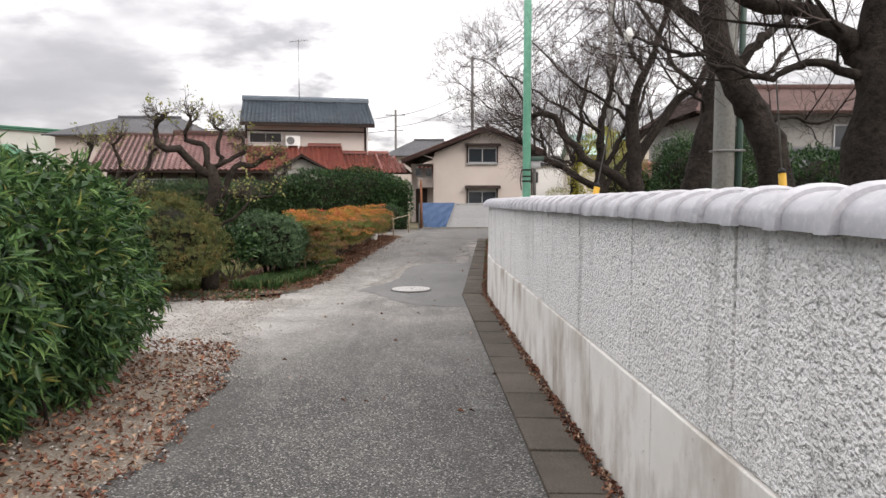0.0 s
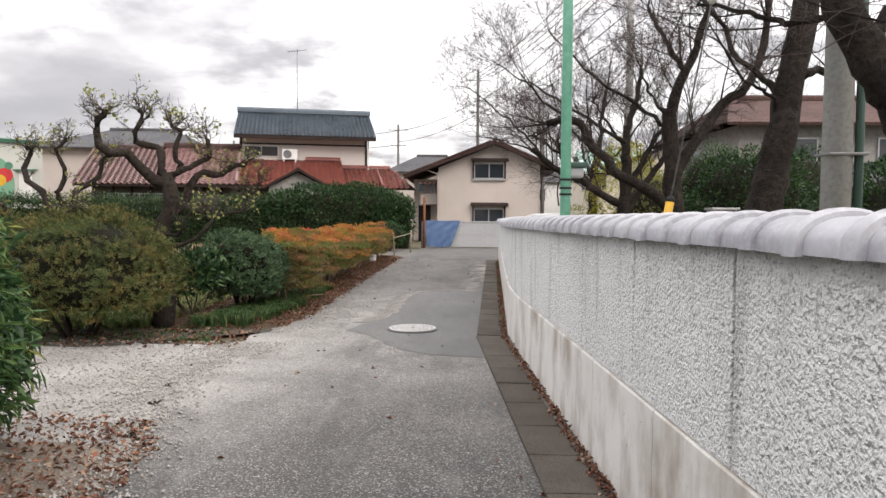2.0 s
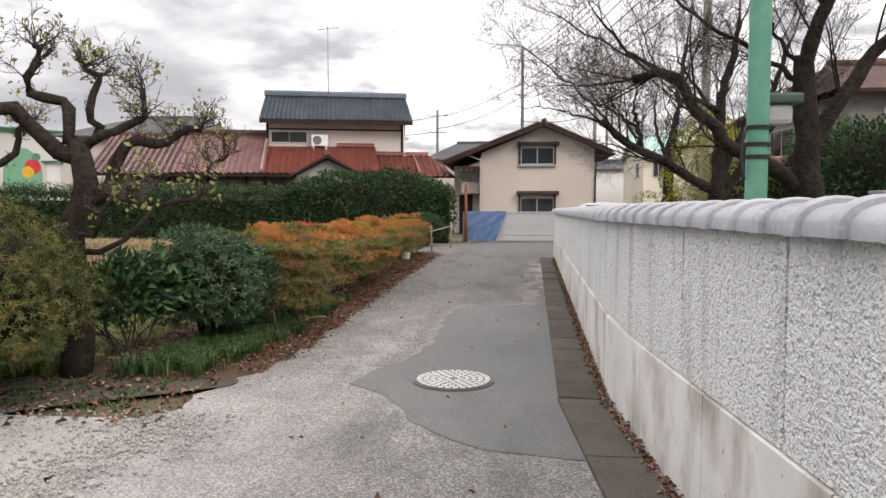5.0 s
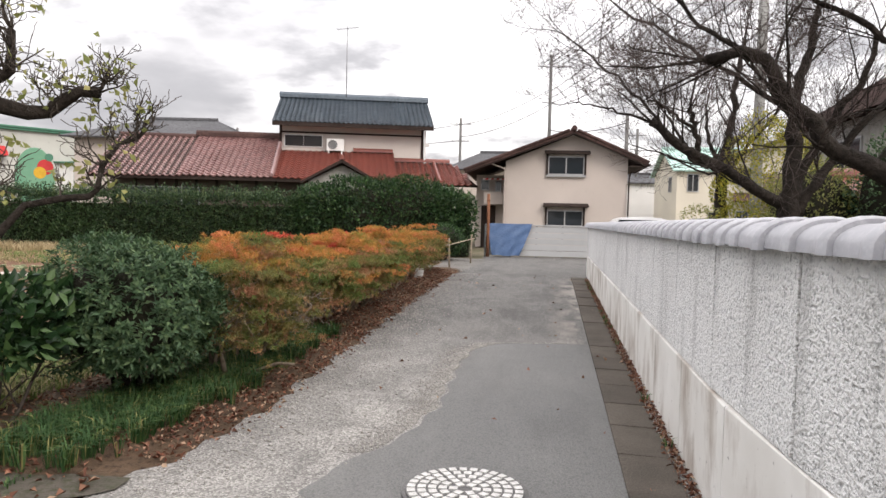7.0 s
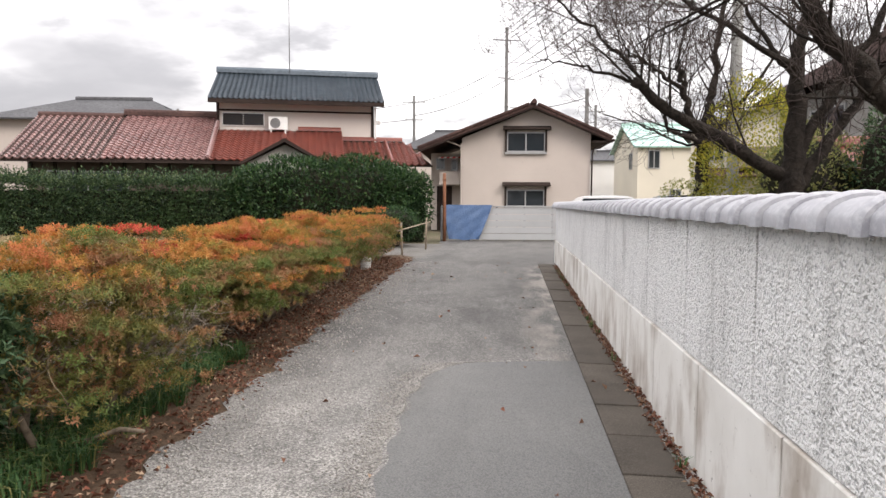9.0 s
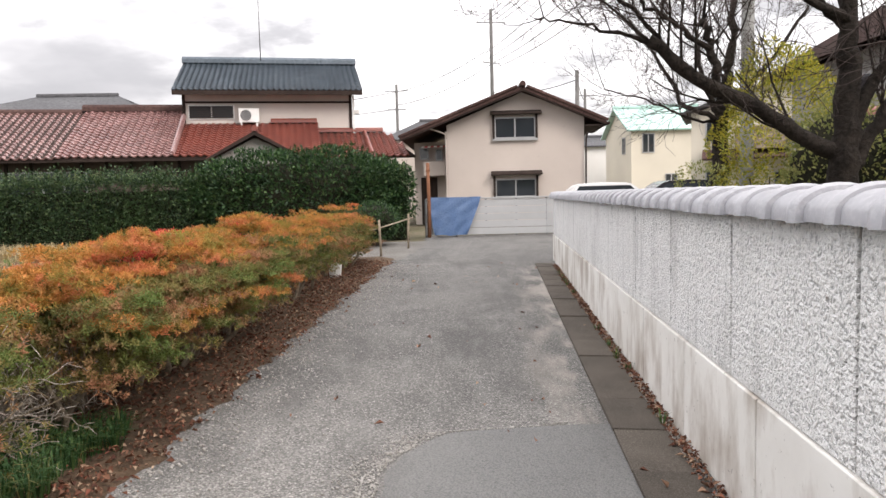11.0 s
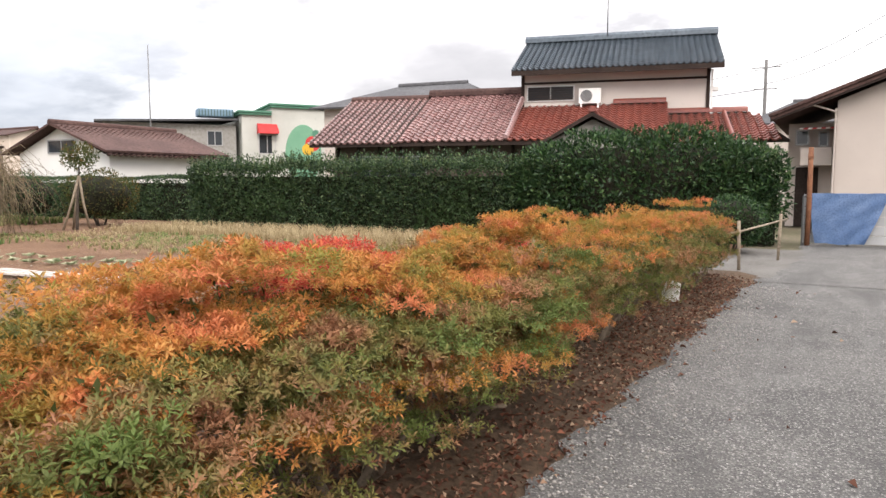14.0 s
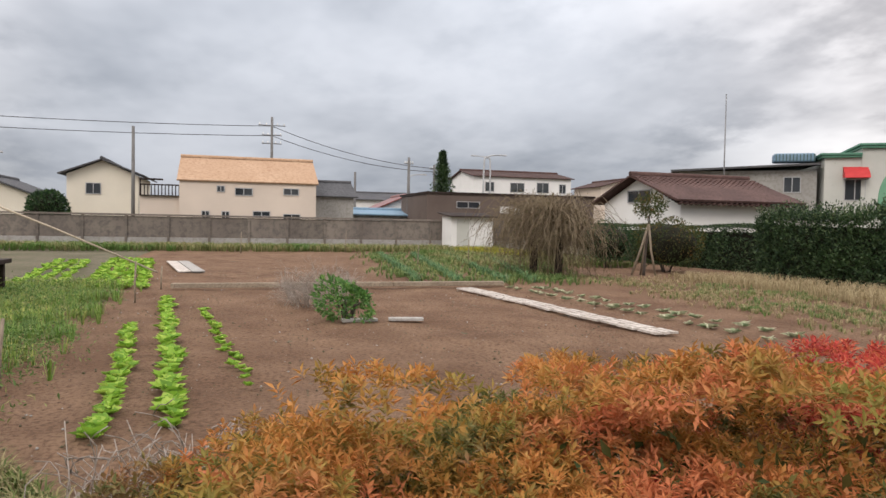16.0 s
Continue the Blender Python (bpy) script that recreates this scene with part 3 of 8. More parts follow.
def tube_arrays(paths, sides=5):
    """Tapered tubes along (points, radii), as arrays."""
    V, T, base = [], [], 0
    ang = np.linspace(0, 2 * np.pi, sides, endpoint=False)
    ca, sa = np.cos(ang), np.sin(ang)
    for pts, rad in paths:
        p = np.asarray(pts, float)
        r = np.asarray(rad, float)
        d = np.gradient(p, axis=0)
        d /= np.linalg.norm(d, axis=1)[:, None] + 1e-9
        ref = np.array((0.31, 0.83, 0.46)) if abs(d[0][2]) > 0.8 else np.array((0.05, 0.1, 1.0))
        s = np.cross(d, ref)
        s /= np.linalg.norm(s, axis=1)[:, None] + 1e-9
        q = np.cross(d, s)
        ring = p[:, None, :] + r[:, None, None] * (ca[None, :, None] * s[:, None, :] + sa[None, :, None] * q[:, None, :])
        V.append(ring.reshape(-1, 3))
        n = len(p)
        i = np.arange(n - 1)[:, None] * sides + np.arange(sides)[None, :]
        j = np.arange(n - 1)[:, None] * sides + (np.arange(sides)[None, :] + 1) % sides
        a, b, c, e = i + base, j + base, j + sides + base, i + sides + base
        T.append(np.stack((a, b, c), -1).reshape(-1, 3))
        T.append(np.stack((a, c, e), -1).reshape(-1, 3))
        for k0, flip in ((base, True), (base + (n - 1) * sides, False)):
            fan = [(k0, k0 + k, k0 + k + 1) if not flip else (k0, k0 + k + 1, k0 + k) for k in range(1, sides - 1)]
            T.append(np.array(fan))
        base += n * sides
    return np.concatenate(V), np.concatenate(T)


def tubes(name, paths, material, parent, sides=6, label=""):
    v, t = tube_arrays(paths, sides)
    return put(name, quick_mesh(name, v, t, material, True), parent, label)


def unit(v):
    return v / (np.linalg.norm(v, axis=-1, keepdims=True) + 1e-9)


def leaf_mesh(name, P, D, N, length, width, material, fold=0.25, vary=0.35, r=rng):
    """Folded, pointed leaves at P, growing along D, facing N."""
    n = len(P)
    D = unit(D)
    S = unit(np.cross(D, N))
    U = np.cross(S, D)
    L = (length * (1 + vary * (r.random(n) * 2 - 1)))[:, None]
    W = (width * (1 + vary * (r.random(n) * 2 - 1)))[:, None]
    mid = P + D * L * 0.45
    a, c = P, P + D * L - U * L * 0.12
    b, d = mid + S * W * 0.5 + U * W * fold, mid - S * W * 0.5 + U * W * fold
    V = np.stack((a, b, c, d), 1).reshape(-1, 3)
    k = np.arange(n)[:, None] * 4
    T = np.concatenate((k + np.array((0, 1, 2)), k + np.array((0, 2, 3))), 1).reshape(-1, 3)
    return quick_mesh(name, V, T, material)


def waves(P, scale, amp, seed=0.0):
    """Smooth lumps: a sum of sines, between -amp and amp."""
    x, y, z = (P * scale).T
    return amp * (np.sin(x * 1.7 + seed) * np.cos(y * 2.1 + seed * 1.3) + 0.6 * np.sin(z * 2.9 + x * 1.1 + seed * 0.7) + 0.5 * np.sin(y * 4.3 - x * 3.1 + z * 2.2 + seed * 2.1)) / 2.1


def bush_points(n, centre, size, power=2.6, seed=0.0, lump=0.1, skin=0.18, low=-0.75, r=rng):
    """Points in the skin of a clipped, lumpy bush, with their outward ways."""
    d = unit(r.normal(size=(int(n * 1.6), 3)))
    d = d[d[:, 2] > low][:n]
    a = np.abs(d) + 1e-6
    rad = 1.0 / ((a ** power).sum(1) ** (1 / power))
    p = d * rad[:, None]
    half = np.asarray(size, float) / 2
    q = p * half
    out = unit(p / half)
    depth = 1 - skin * r.random(len(q)) ** 1.5
    q = q * depth[:, None] + out * waves(q + np.asarray(centre), 2.3, lump, seed)[:, None]
    return q + np.asarray(centre), out


def foliage(name, P, out, length, width, material, parent, label="", spread=0.9, r=rng):
    n = len(P)
    D = unit(out * 0.8 + r.normal(size=(n, 3)) * spread * 0.6 + np.array((0, 0, 0.25)))
    N = unit(out + r.normal(size=(n, 3)) * 0.7)
    return put(name, leaf_mesh(name, P, D, N, length, width, material, r=r), parent, label)


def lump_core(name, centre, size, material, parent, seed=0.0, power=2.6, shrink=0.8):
    """The dense inside of a bush; its near-black colour stands for the shade there."""
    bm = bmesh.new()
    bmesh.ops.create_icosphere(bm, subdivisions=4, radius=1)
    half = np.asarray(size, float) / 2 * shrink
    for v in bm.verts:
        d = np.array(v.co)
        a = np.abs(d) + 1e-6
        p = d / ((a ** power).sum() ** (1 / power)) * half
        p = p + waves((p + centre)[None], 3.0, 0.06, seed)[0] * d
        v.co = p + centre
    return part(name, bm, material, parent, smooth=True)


def branch_out(paths, pos, way, length, radius, level, r, up=0.12, wander=0.22, kids=(5, 6, 5), spread=0.75, thin=0.0035, tips=None):
    """Grow one branch and its branches."""
    n = max(4, int(length / 0.22)) if level < 3 else 4
    n = min(n, 14)
    pts, p, d = [np.array(pos, float)], np.array(pos, float), unit(np.array(way, float))
    step = length / n
    for i in range(n):
        d = unit(d + r.normal(size=3) * wander * (0.6 + 0.25 * level) + np.array((0, 0, up)))
        p = p + d * step
        pts.append(p)
    end = max(radius * 0.35, thin)
    rad = np.linspace(radius, end, n + 1)
    paths[min(level, 3)].append((pts, rad))
    if level >= len(kids):
        if tips is not None:
            tips.append(pts[-1])
        return
    for k in range(kids[level]):
        f = 0.25 + 0.75 * (k + r.random()) / kids[level]
        i = min(int(f * n), n)
        base = pts[i]
        along = unit(pts[min(i + 1, n)] - pts[max(i - 1, 0)])
        side = unit(np.cross(along, r.normal(size=3)))
        w = unit(along * (1 - 0.35 * spread) + side * spread)
        branch_out(paths, base, w, length * (0.45 + 0.3 * r.random()), max(rad[i] * 0.6, thin), level + 1, r, up, wander, kids, spread, thin, tips)


def curve_points(pts, n):
    """A smooth line of n points through the given ones."""
    p = np.asarray(pts, float)
    t = np.linspace(0, len(p) - 1, n)
    out = []
    for x in t:
        i = min(int(x), len(p) - 2)
        f = x - i
        a, b, c, d = p[max(i - 1, 0)], p[i], p[i + 1], p[min(i + 2, len(p) - 1)]
        out.append(0.5 * (2 * b + (c - a) * f + (2 * a - 5 * b + 4 * c - d) * f * f + (3 * b - a - 3 * c + d) * f ** 3))
    return np.array(out)


def window(parent, x0, x1, z0, z1, y, name="window", panes=2, frame_w=0.05, material=None, pane_mat=None):
    """A sliding window in a wall that faces -y: frame proud of the wall, panes set back in it."""
    fm = material or M_FRAME
    w = frame_w
    f = part(name, bx((x0, x1, y - 0.05, y + 0.06, z0, z0 + w), (x0, x1, y - 0.05, y + 0.06, z1 - w, z1), (x0, x0 + w, y - 0.05, y + 0.06, z0 + w, z1 - w), (x1 - w, x1, y - 0.05, y + 0.06, z0 + w, z1 - w)), fm, parent)
    step = (x1 - x0 - 2 * w) / panes
    for k in range(panes):
        a = x0 + w + k * step
        yy = y - 0.012 - 0.02 * (k % 2)
        part("pane", bx((a, a + step, yy, yy + 0.008, z0 + w, z1 - w)), pane_mat or M_GLASS, f)
        if k:
            part("mullion", bx((a - 0.025, a + 0.025, y - 0.045, y + 0.03, z0 + w, z1 - w)), fm, f)
    return f


TILE_CACHE = {}


def tile_mesh(kind, w, h, material):
    """One wavy roof tile, lying in xy with its foot at y = 0."""
    key = (kind, w, h, material.name)
    if key not in TILE_CACHE:
        prof = [(0, 0.0), (0.18, -0.036), (0.4, -0.045), (0.6, -0.022), (0.74, 0.022), (0.88, 0.036), (1.0, 0.004)]
        V, F = [], []
        for x, z in prof:
            V += [(x * w, 0, z + 0.052), (x * w, h * 1.08, z + 0.004), (x * w, 0, z - 0.004), (x * w, 0, z + 0.052)]
        for i in range(len(prof) - 1):
            a, b = 4 * i, 4 * i + 4
            F += [(a, b, b + 1, a + 1), (a + 2, b + 2, b + 3, a + 3)]
        TILE_CACHE[key] = mesh_of("roof_tile", V, F, material, True)
    return TILE_CACHE[key]


def tiled_slope(parent, foot, along, up, nu, nv, material, w=0.275, h=0.25, singles=300, skip=None):
    """Tiles on a slope: foot is its lower left corner, along and up its two ways (unit), in the parent's space."""
    foot, a, u = Vector(foot), Vector(along).normalized(), Vector(up).normalized()
    n = a.cross(u)
    m0 = Matrix((a, u, n)).transposed().to_4x4()
    me = tile_mesh("s", w, h, material)
    tv = np.array([v.co for v in me.vertices])
    tt = []
    for pl in me.polygons:
        q = list(pl.vertices)
        tt += [(q[0], q[1], q[2]), (q[0], q[2], q[3])]
    tt = np.array(tt)
    count, V, T = 0, [], []
    for j in range(nv):
        for i in range(nu):
            p = foot + a * (i * w) + u * (j * h)
            if skip and skip(i * w, j * h):
                continue
            m = Matrix.Translation(p) @ m0 @ pose(0, 0, rng.normal() * 0.002, 0, 0, rng.normal() * 0.5)
            if count < singles:
                ob = put("roof_tile", me, parent)
                ob.matrix_basis = m
            else:
                mm = np.array(m)
                V.append(tv @ mm[:3, :3].T + mm[:3, 3])
                T.append(tt + len(tv) * len(T))
            count += 1
    if V:
        tagged(put("roof_tiles", quick_mesh("roof_tiles", np.concatenate(V), np.concatenate(T), material, True), parent), kind="stuff")


def slab(parent, name, corners, thick, material):
    """A roof slab from four corners of its top face."""
    c = [Vector(p) for p in corners]
    n = (c[1] - c[0]).cross(c[3] - c[0]).normalized() * thick
    if n.z < 0:
        n = -n
    bm = bmesh.new()
    t = [bm.verts.new(p) for p in c]
    b = [bm.verts.new(p - n) for p in c]
    bm.faces.new(t)
    bm.faces.new(b[::-1])
    for i in range(4):
        bm.faces.new((t[i], b[i], b[(i + 1) % 4], t[(i + 1) % 4]))
    bmesh.ops.recalc_face_normals(bm, faces=bm.faces[:])
    return part(name, bm, material, parent)


def mesh_from(bm, name, material):
    me = bpy.data.meshes.new(name)
    bm.to_mesh(me)
    bm.free()
    me.materials.append(material)
    return me

# ---- ground, lane, drive and garden ----
def wall_x(y):
    """The street face of the garden wall, which bends a little."""
    return 0.55 + (0.045 * (10.5 - y) if y < 10.5 else 0.0545 * (y - 10.5))


def road_left(y):
    """The lane's other edge, frayed."""
    pts = [(-8, -1.75), (3.4, -1.8), (4.1, -1.74), (6.2, -2.02), (7.5, -2.45), (9.5, -2.75), (10.8, -2.5), (12.0, -2.2), (18.6, -2.1), (24.5, -1.93), (29.0, -1.5), (33, -1.5)]
    k = np.interp(y, [p[0] for p in pts], [p[1] for p in pts])
    return k + 0.035 * math.sin(y * 5.1) + 0.03 * math.sin(y * 11.7 + 1) + 0.02 * math.sin(y * 23.0)


def strip(name, ys, left, right, z, material, cols=2, crown=None):
    V, F = [], []
    for y in ys:
        a, b = left(y), right(y)
        for k in range(cols + 1):
            x = a + (b - a) * k / cols
            V.append((x, y, z + (crown(x, y) if crown else 0)))
    n = cols + 1
    for i in range(len(ys) - 1):
        for k in range(cols):
            F.append((i * n + k, i * n + k + 1, (i + 1) * n + k + 1, (i + 1) * n + k))
    return mesh_of(name, V, F, material, True)


tagged(put("ground", mesh_of("ground", [(-3000, -3000, -0.03), (3000, -3000, -0.03), (3000, 3000, -0.03), (-3000, 3000, -0.03)], [(0, 1, 2, 3)], M_EARTH)), "brown earth and rough grass reaching into the distance", "ground", kind="structure")

ys = np.arange(-8, 25.4, 0.08)
road = tagged(put("road", strip("road", ys, road_left, lambda y: wall_x(y) + 0.02, 0.0, M_ROAD, 4)), "narrow worn grey asphalt lane with pale grit", "road", kind="structure")
ys2 = np.arange(25.32, 33.0, 0.1)
tagged(put("side_road", strip("side_road", ys2, lambda y: road_left(y), lambda y: 40.0, 0.0, M_ROAD, 8)), "asphalt side street behind the wall's end", "road", kind="structure")


def patch_left(y):
    pts = [(9.36, 0.19), (9.5, -0.36), (9.75, -0.68), (10.1, -0.9), (10.6, -1.1), (10.95, -1.47), (11.3, -1.42), (11.9, -1.12), (12.7, -0.95), (13.4, -0.94), (14.3, -0.9), (15.1, -0.79), (15.45, -0.5), (15.55, 0.2)]
    return np.interp(y, [p[0] for p in pts], [p[1] for p in pts]) + 0.02 * math.sin(y * 13)


tagged(put("road_patch", strip("road_patch", np.arange(9.37, 15.55, 0.03), patch_left, lambda y: wall_x(y) - 0.38, 0.004, M_PATCH, 2)), "smoother grey asphalt repair round a manhole", "road patch", kind="structure")

def drive_edge(y):
    pts = [(6.0, -2.05), (6.6, -2.2), (7.5, -2.4), (8.4, -2.6), (9.2, -2.58), (9.6, -2.3), (9.95, -2.5)]
    return np.interp(y, [p[0] for p in pts], [p[1] for p in pts]) + 0.06 * math.sin(y * 9) + 0.05 * math.sin(y * 23 + 1)


def border_low(x):
    return 9.75 + 0.12 * noise.noise((x * 1.3, 0.4, 2)) + 0.06 * noise.noise((x * 4.1, 1.7, 5)) + 1.15 * max(0.0, min(1.0, (x + 4.2) / 1.8)) ** 1.5


def strip_across(name, xs, low, high, z, material, rows):
    """A sheet between two edges that run along x."""
    V = [(x, low(x) + (high(x) - low(x)) * k / rows, z + 0.004 * noise.noise((x * 3, k * 1.7, 9))) for x in xs for k in range(rows + 1)]
    n = rows + 1
    F = [(i * n + k, (i + 1) * n + k, (i + 1) * n + k + 1, i * n + k + 1) for i in range(len(xs) - 1) for k in range(rows)]
    return mesh_of(name, V, F, material, True)


tagged(put("drive", strip("drive", np.arange(6.1, 10.0, 0.05), lambda y: -14.0, drive_edge, 0.003, M_GRAVEL, 60, lambda x, y: 0.001 * math.sin(x * 3.1) * math.sin(y * 2.7))), "pale gravel drive with bare worn patches", "drive", kind="structure")
tagged(put("drive_border", strip_across("drive_border", np.arange(-14.0, -2.35, 0.08), border_low, lambda x: 11.0, 0.012, M_DAMP, 10)), "dark damp earth between the drive and the shrubs", "border", kind="structure")


def soil_h(x, y):
    return 0.03 * noise.noise((x * 0.8, y * 0.8, 0)) + 0.03 * noise.noise((x * 2.2, y * 3.0, 4)) + 0.015 * noise.noise((x * 5.0, y * 6.0, 7))


tagged(put("garden_soil", strip("garden_soil", np.arange(11.6, 32.0, 0.14), lambda y: -40.5, lambda y: -2.6, 0.0, M_SOIL, 190, soil_h)), "bare brown tilled vegetable garden soil", "soil", kind="structure")
tagged(put("verge", strip("verge", np.arange(10.75, 26.0, 0.12), lambda y: -4.4, lambda y: road_left(y) + 0.05, 0.0, M_LOAM, 24, lambda x, y: -0.012 + min(1, (y - 10.75) / 0.6) * min(1, max(0, (road_left(y) - x) / 0.4)) * (0.07 + 0.02 * noise.noise((x * 2, y * 2, 1))))), "earth border with dead leaves beneath the hedge", "border", kind="structure")
tagged(put("near_verge", strip("near_verge", np.arange(-8, 6.6, 0.12), lambda y: -6.0, lambda y: road_left(y) + 0.06, 0.0, M_NEARSOIL, 24, lambda x, y: -0.012 + min(1, max(0, (road_left(y) - x) / 0.35)) * (0.03 + 0.02 * noise.noise((x * 2, y * 2, 1))))), "earth strip with dead leaves under the tall hedge", "border", kind="structure")

# manhole cover
mh = thing("manhole_cover", "round cast iron manhole cover set in asphalt", "manhole cover", -0.645, 11.1, 0.004)
bm = bmesh.new()
bmesh.ops.create_cone(bm, cap_ends=True, segments=48, radius1=0.33, radius2=0.33, depth=0.02, matrix=Matrix.Translation((0, 0, 0.0)))
part("rim", bm, M_IRON, mh)
bm = bmesh.new()
bmesh.ops.create_cone(bm, cap_ends=True, segments=48, radius1=0.31, radius2=0.308, depth=0.02, matrix=Matrix.Translation((0, 0, 0.006)))
part("plate", bm, M_IRON, mh)
stud = mesh_from(bx((-0.021, 0.021, -0.02, 0.02, -0.004, 0.004)), "stud", M_STUD)
for ring, count in ((0.28, 30), (0.225, 24), (0.17, 18), (0.115, 12), (0.06, 6)):
    for k in range(count):
        put("stud", stud, mh).matrix_basis = pose(0, 0, 0, 0, 0, 360 * k / count) @ Matrix.Translation((ring, 0, 0.019))

# ---- the garden wall on the street ----
gw = thing("wall_garden", "white spatter-rendered garden wall with a concrete footing and grey tile cap", "wall", kind="structure")
Y0, PITCH, Y1 = 2.28 - 9 * 1.115, 1.115, 25.0


def foot_z(y):
    return 0.64 - 0.006 * (y - 2.3)


def cap_z(y):
    return 1.41 - 0.0088 * (y - 2.3)


def wall_block(name, ya, yb, front, back, z0, z1, material, gap=0.006, segs=1):
    """An upright block of the wall between two places along it, its edges slightly rounded."""
    ya, yb = ya + gap, yb - gap
    bm = bmesh.new()
    e = 0.006
    rows = []
    for y in (ya, yb):
        xf, xb = wall_x(y) + front, wall_x(y) + back
        a, b = z0(y), z1(y)
        s = e if y == ya else -e
        rows.append([bm.verts.new(p) for p in ((xf + e, y, a), (xf, y + s, a + e), (xf, y + s, b - e), (xf + e, y, b), (xb, y, b), (xb, y, a))])
    n = 6
    for i in range(n):
        bm.faces.new((rows[0][i], rows[0][(i + 1) % n], rows[1][(i + 1) % n], rows[1][i]))
    bm.faces.new(rows[0][::-1])
    bm.faces.new(rows[1])
    bmesh.ops.recalc_face_normals(bm, faces=bm.faces[:])
    return part(name, bm, material, gw)


k = 0
while Y0 + k * PITCH < Y1 - 0.2:
    ya = Y0 + k * PITCH
    yb = min(ya + PITCH, Y1)
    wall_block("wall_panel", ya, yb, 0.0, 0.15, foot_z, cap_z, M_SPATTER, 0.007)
    wall_block("footing", ya - 0.35, yb - 0.35, -0.01, 0.16, lambda y: -0.2, lambda y: foot_z(y) - 0.004, M_BASECON, 0.002)
    k += 1
wall_block("wall_core", Y0, Y1 - 0.02, 0.012, 0.14, lambda y: 0.0, lambda y: 1.2, M_GREYWALL, 0)
# the wall's return at its end
rx = wall_x(Y1)
part("return_wall", bx((rx + 0.005, rx + 14, Y1 - 0.14, Y1 + 0.012, 0.5, 1.2), bevel=0.01), M_SPATTER, gw)
part("return_footing", bx((rx - 0.012, rx + 14, Y1 - 0.15, Y1 + 0.03, -0.1, 0.498), bevel=0.01), M_BASECON, gw)
part("return_cap", prism([(Y1 - 0.23, 1.19), (Y1 + 0.09, 1.19), (Y1 + 0.07, 1.26), (Y1, 1.32), (Y1 - 0.13, 1.32), (Y1 - 0.21, 1.26)], rx - 0.05, rx + 14, "x"), M_CAP, gw)

# cap tiles: half barrels with a raised collar at one end
CAPW, CAPL = 0.128, 0.262
V, F = [], []
prof = [(-math.cos(math.pi * i / 14), math.sin(math.pi * i / 14)) for i in range(15)]
n = len(prof)
COLLAR = [(0.0, 1.14), (0.007, 1.21), (0.02, 1.25), (0.036, 1.25), (0.05, 1.21), (0.058, 1.12)]
for rings in ([(0.0, 0.86), (0.0, 1.14)], COLLAR, [(0.058, 1.12), (0.058, 0.98)], [(0.058, 1.0), (CAPL * 0.55, 0.985), (CAPL + 0.012, 0.965)]):
    base = len(V)
    for y, k in rings:
        for px, pz in prof:
            V.append((px * CAPW * k, y, pz * 0.082 * k - (0.024 if abs(pz) < 0.05 else 0)))
    for j in range(len(rings) - 1):
        for i in range(n - 1):
            a = base + j * n + i
            F.append((a, a + n, a + n + 1, a + 1))
cap_me = mesh_of("cap_tile", V, F, M_CAP, True)
y = -7.0
while y < Y1 + 0.05:
    ob = put("cap_tile", cap_me, gw)
    slope = -math.degrees(math.atan(-0.045 if y < 10.5 else 0.0545))
    ob.matrix_basis = pose(wall_x(y) + 0.075 + rng.normal() * 0.002, y, cap_z(y) + 0.018, rng.normal() * 0.5, rng.normal() * 1.0, slope)
    y += CAPL

# gutter blocks
gut = thing("gutter", "row of dark grey concrete gutter blocks along the wall", "gutter", kind="structure")
blk = bx((-0.155, 0.155, -0.294, 0.294, -0.05, 0.0), bevel=0.008)
blk_me = bpy.data.meshes.new("gutter_block")
blk.to_mesh(blk_me)
blk.free()
blk_me.materials.append(M_GUTTER)
y = -6.5
while y < Y1 - 0.4:
    ob = put("gutter_block", blk_me, gut)
    slope = -math.degrees(math.atan(-0.045 if y < 10.5 else 0.0545))
    ob.matrix_basis = pose(wall_x(y) - 0.235, y, 0.022 + rng.normal() * 0.003, rng.normal() * 0.4, 1.5 + rng.normal() * 0.5, slope)
    y += 0.6


def scatter_litter(name, label, n, where, size=0.045):
    P = where(n)
    r = np.random.default_rng(len(name) + n)
    D = unit(np.stack((r.normal(size=n), r.normal(size=n), r.normal(size=n) * 0.25), 1))
    N = unit(np.stack((r.normal(size=n) * 0.4, r.normal(size=n) * 0.4, np.ones(n)), 1))
    tagged(put(name, leaf_mesh(name, P, D, N, size, size * 0.6, M_LITTER, 0.5, 0.6, r)), label, "leaf litter", kind="stuff")


def along_wall(n):
    y = rng.random(n) * 27 - 3
    x = np.array([wall_x(v) for v in y]) - 0.035 - rng.random(n) ** 2 * 0.06
    return np.stack((x, y, 0.012 + rng.random(n) * 0.02), 1)


def under_near_hedge(n):
    y = rng.random(n) * 11 - 4
    e = np.array([road_left(v) for v in y])
    x = e + 0.08 - rng.random(n) ** 1.3 * 1.5
    return np.stack((x, y, 0.008 + rng.random(n) * 0.022 + 0.03 * np.clip((e - x) / 0.35, 0, 1)), 1)


def under_azalea(n):
    y = 11.2 + rng.random(n) * 14
    e = np.array([road_left(v) for v in y])
    x = e + 0.02 + rng.normal(size=n) * 0.05 - rng.random(n) ** 1.2 * 1.6
    return np.stack((x, y, 0.008 + rng.random(n) * 0.025 + 0.07 * np.clip((e - x) / 0.4, 0, 1)), 1)


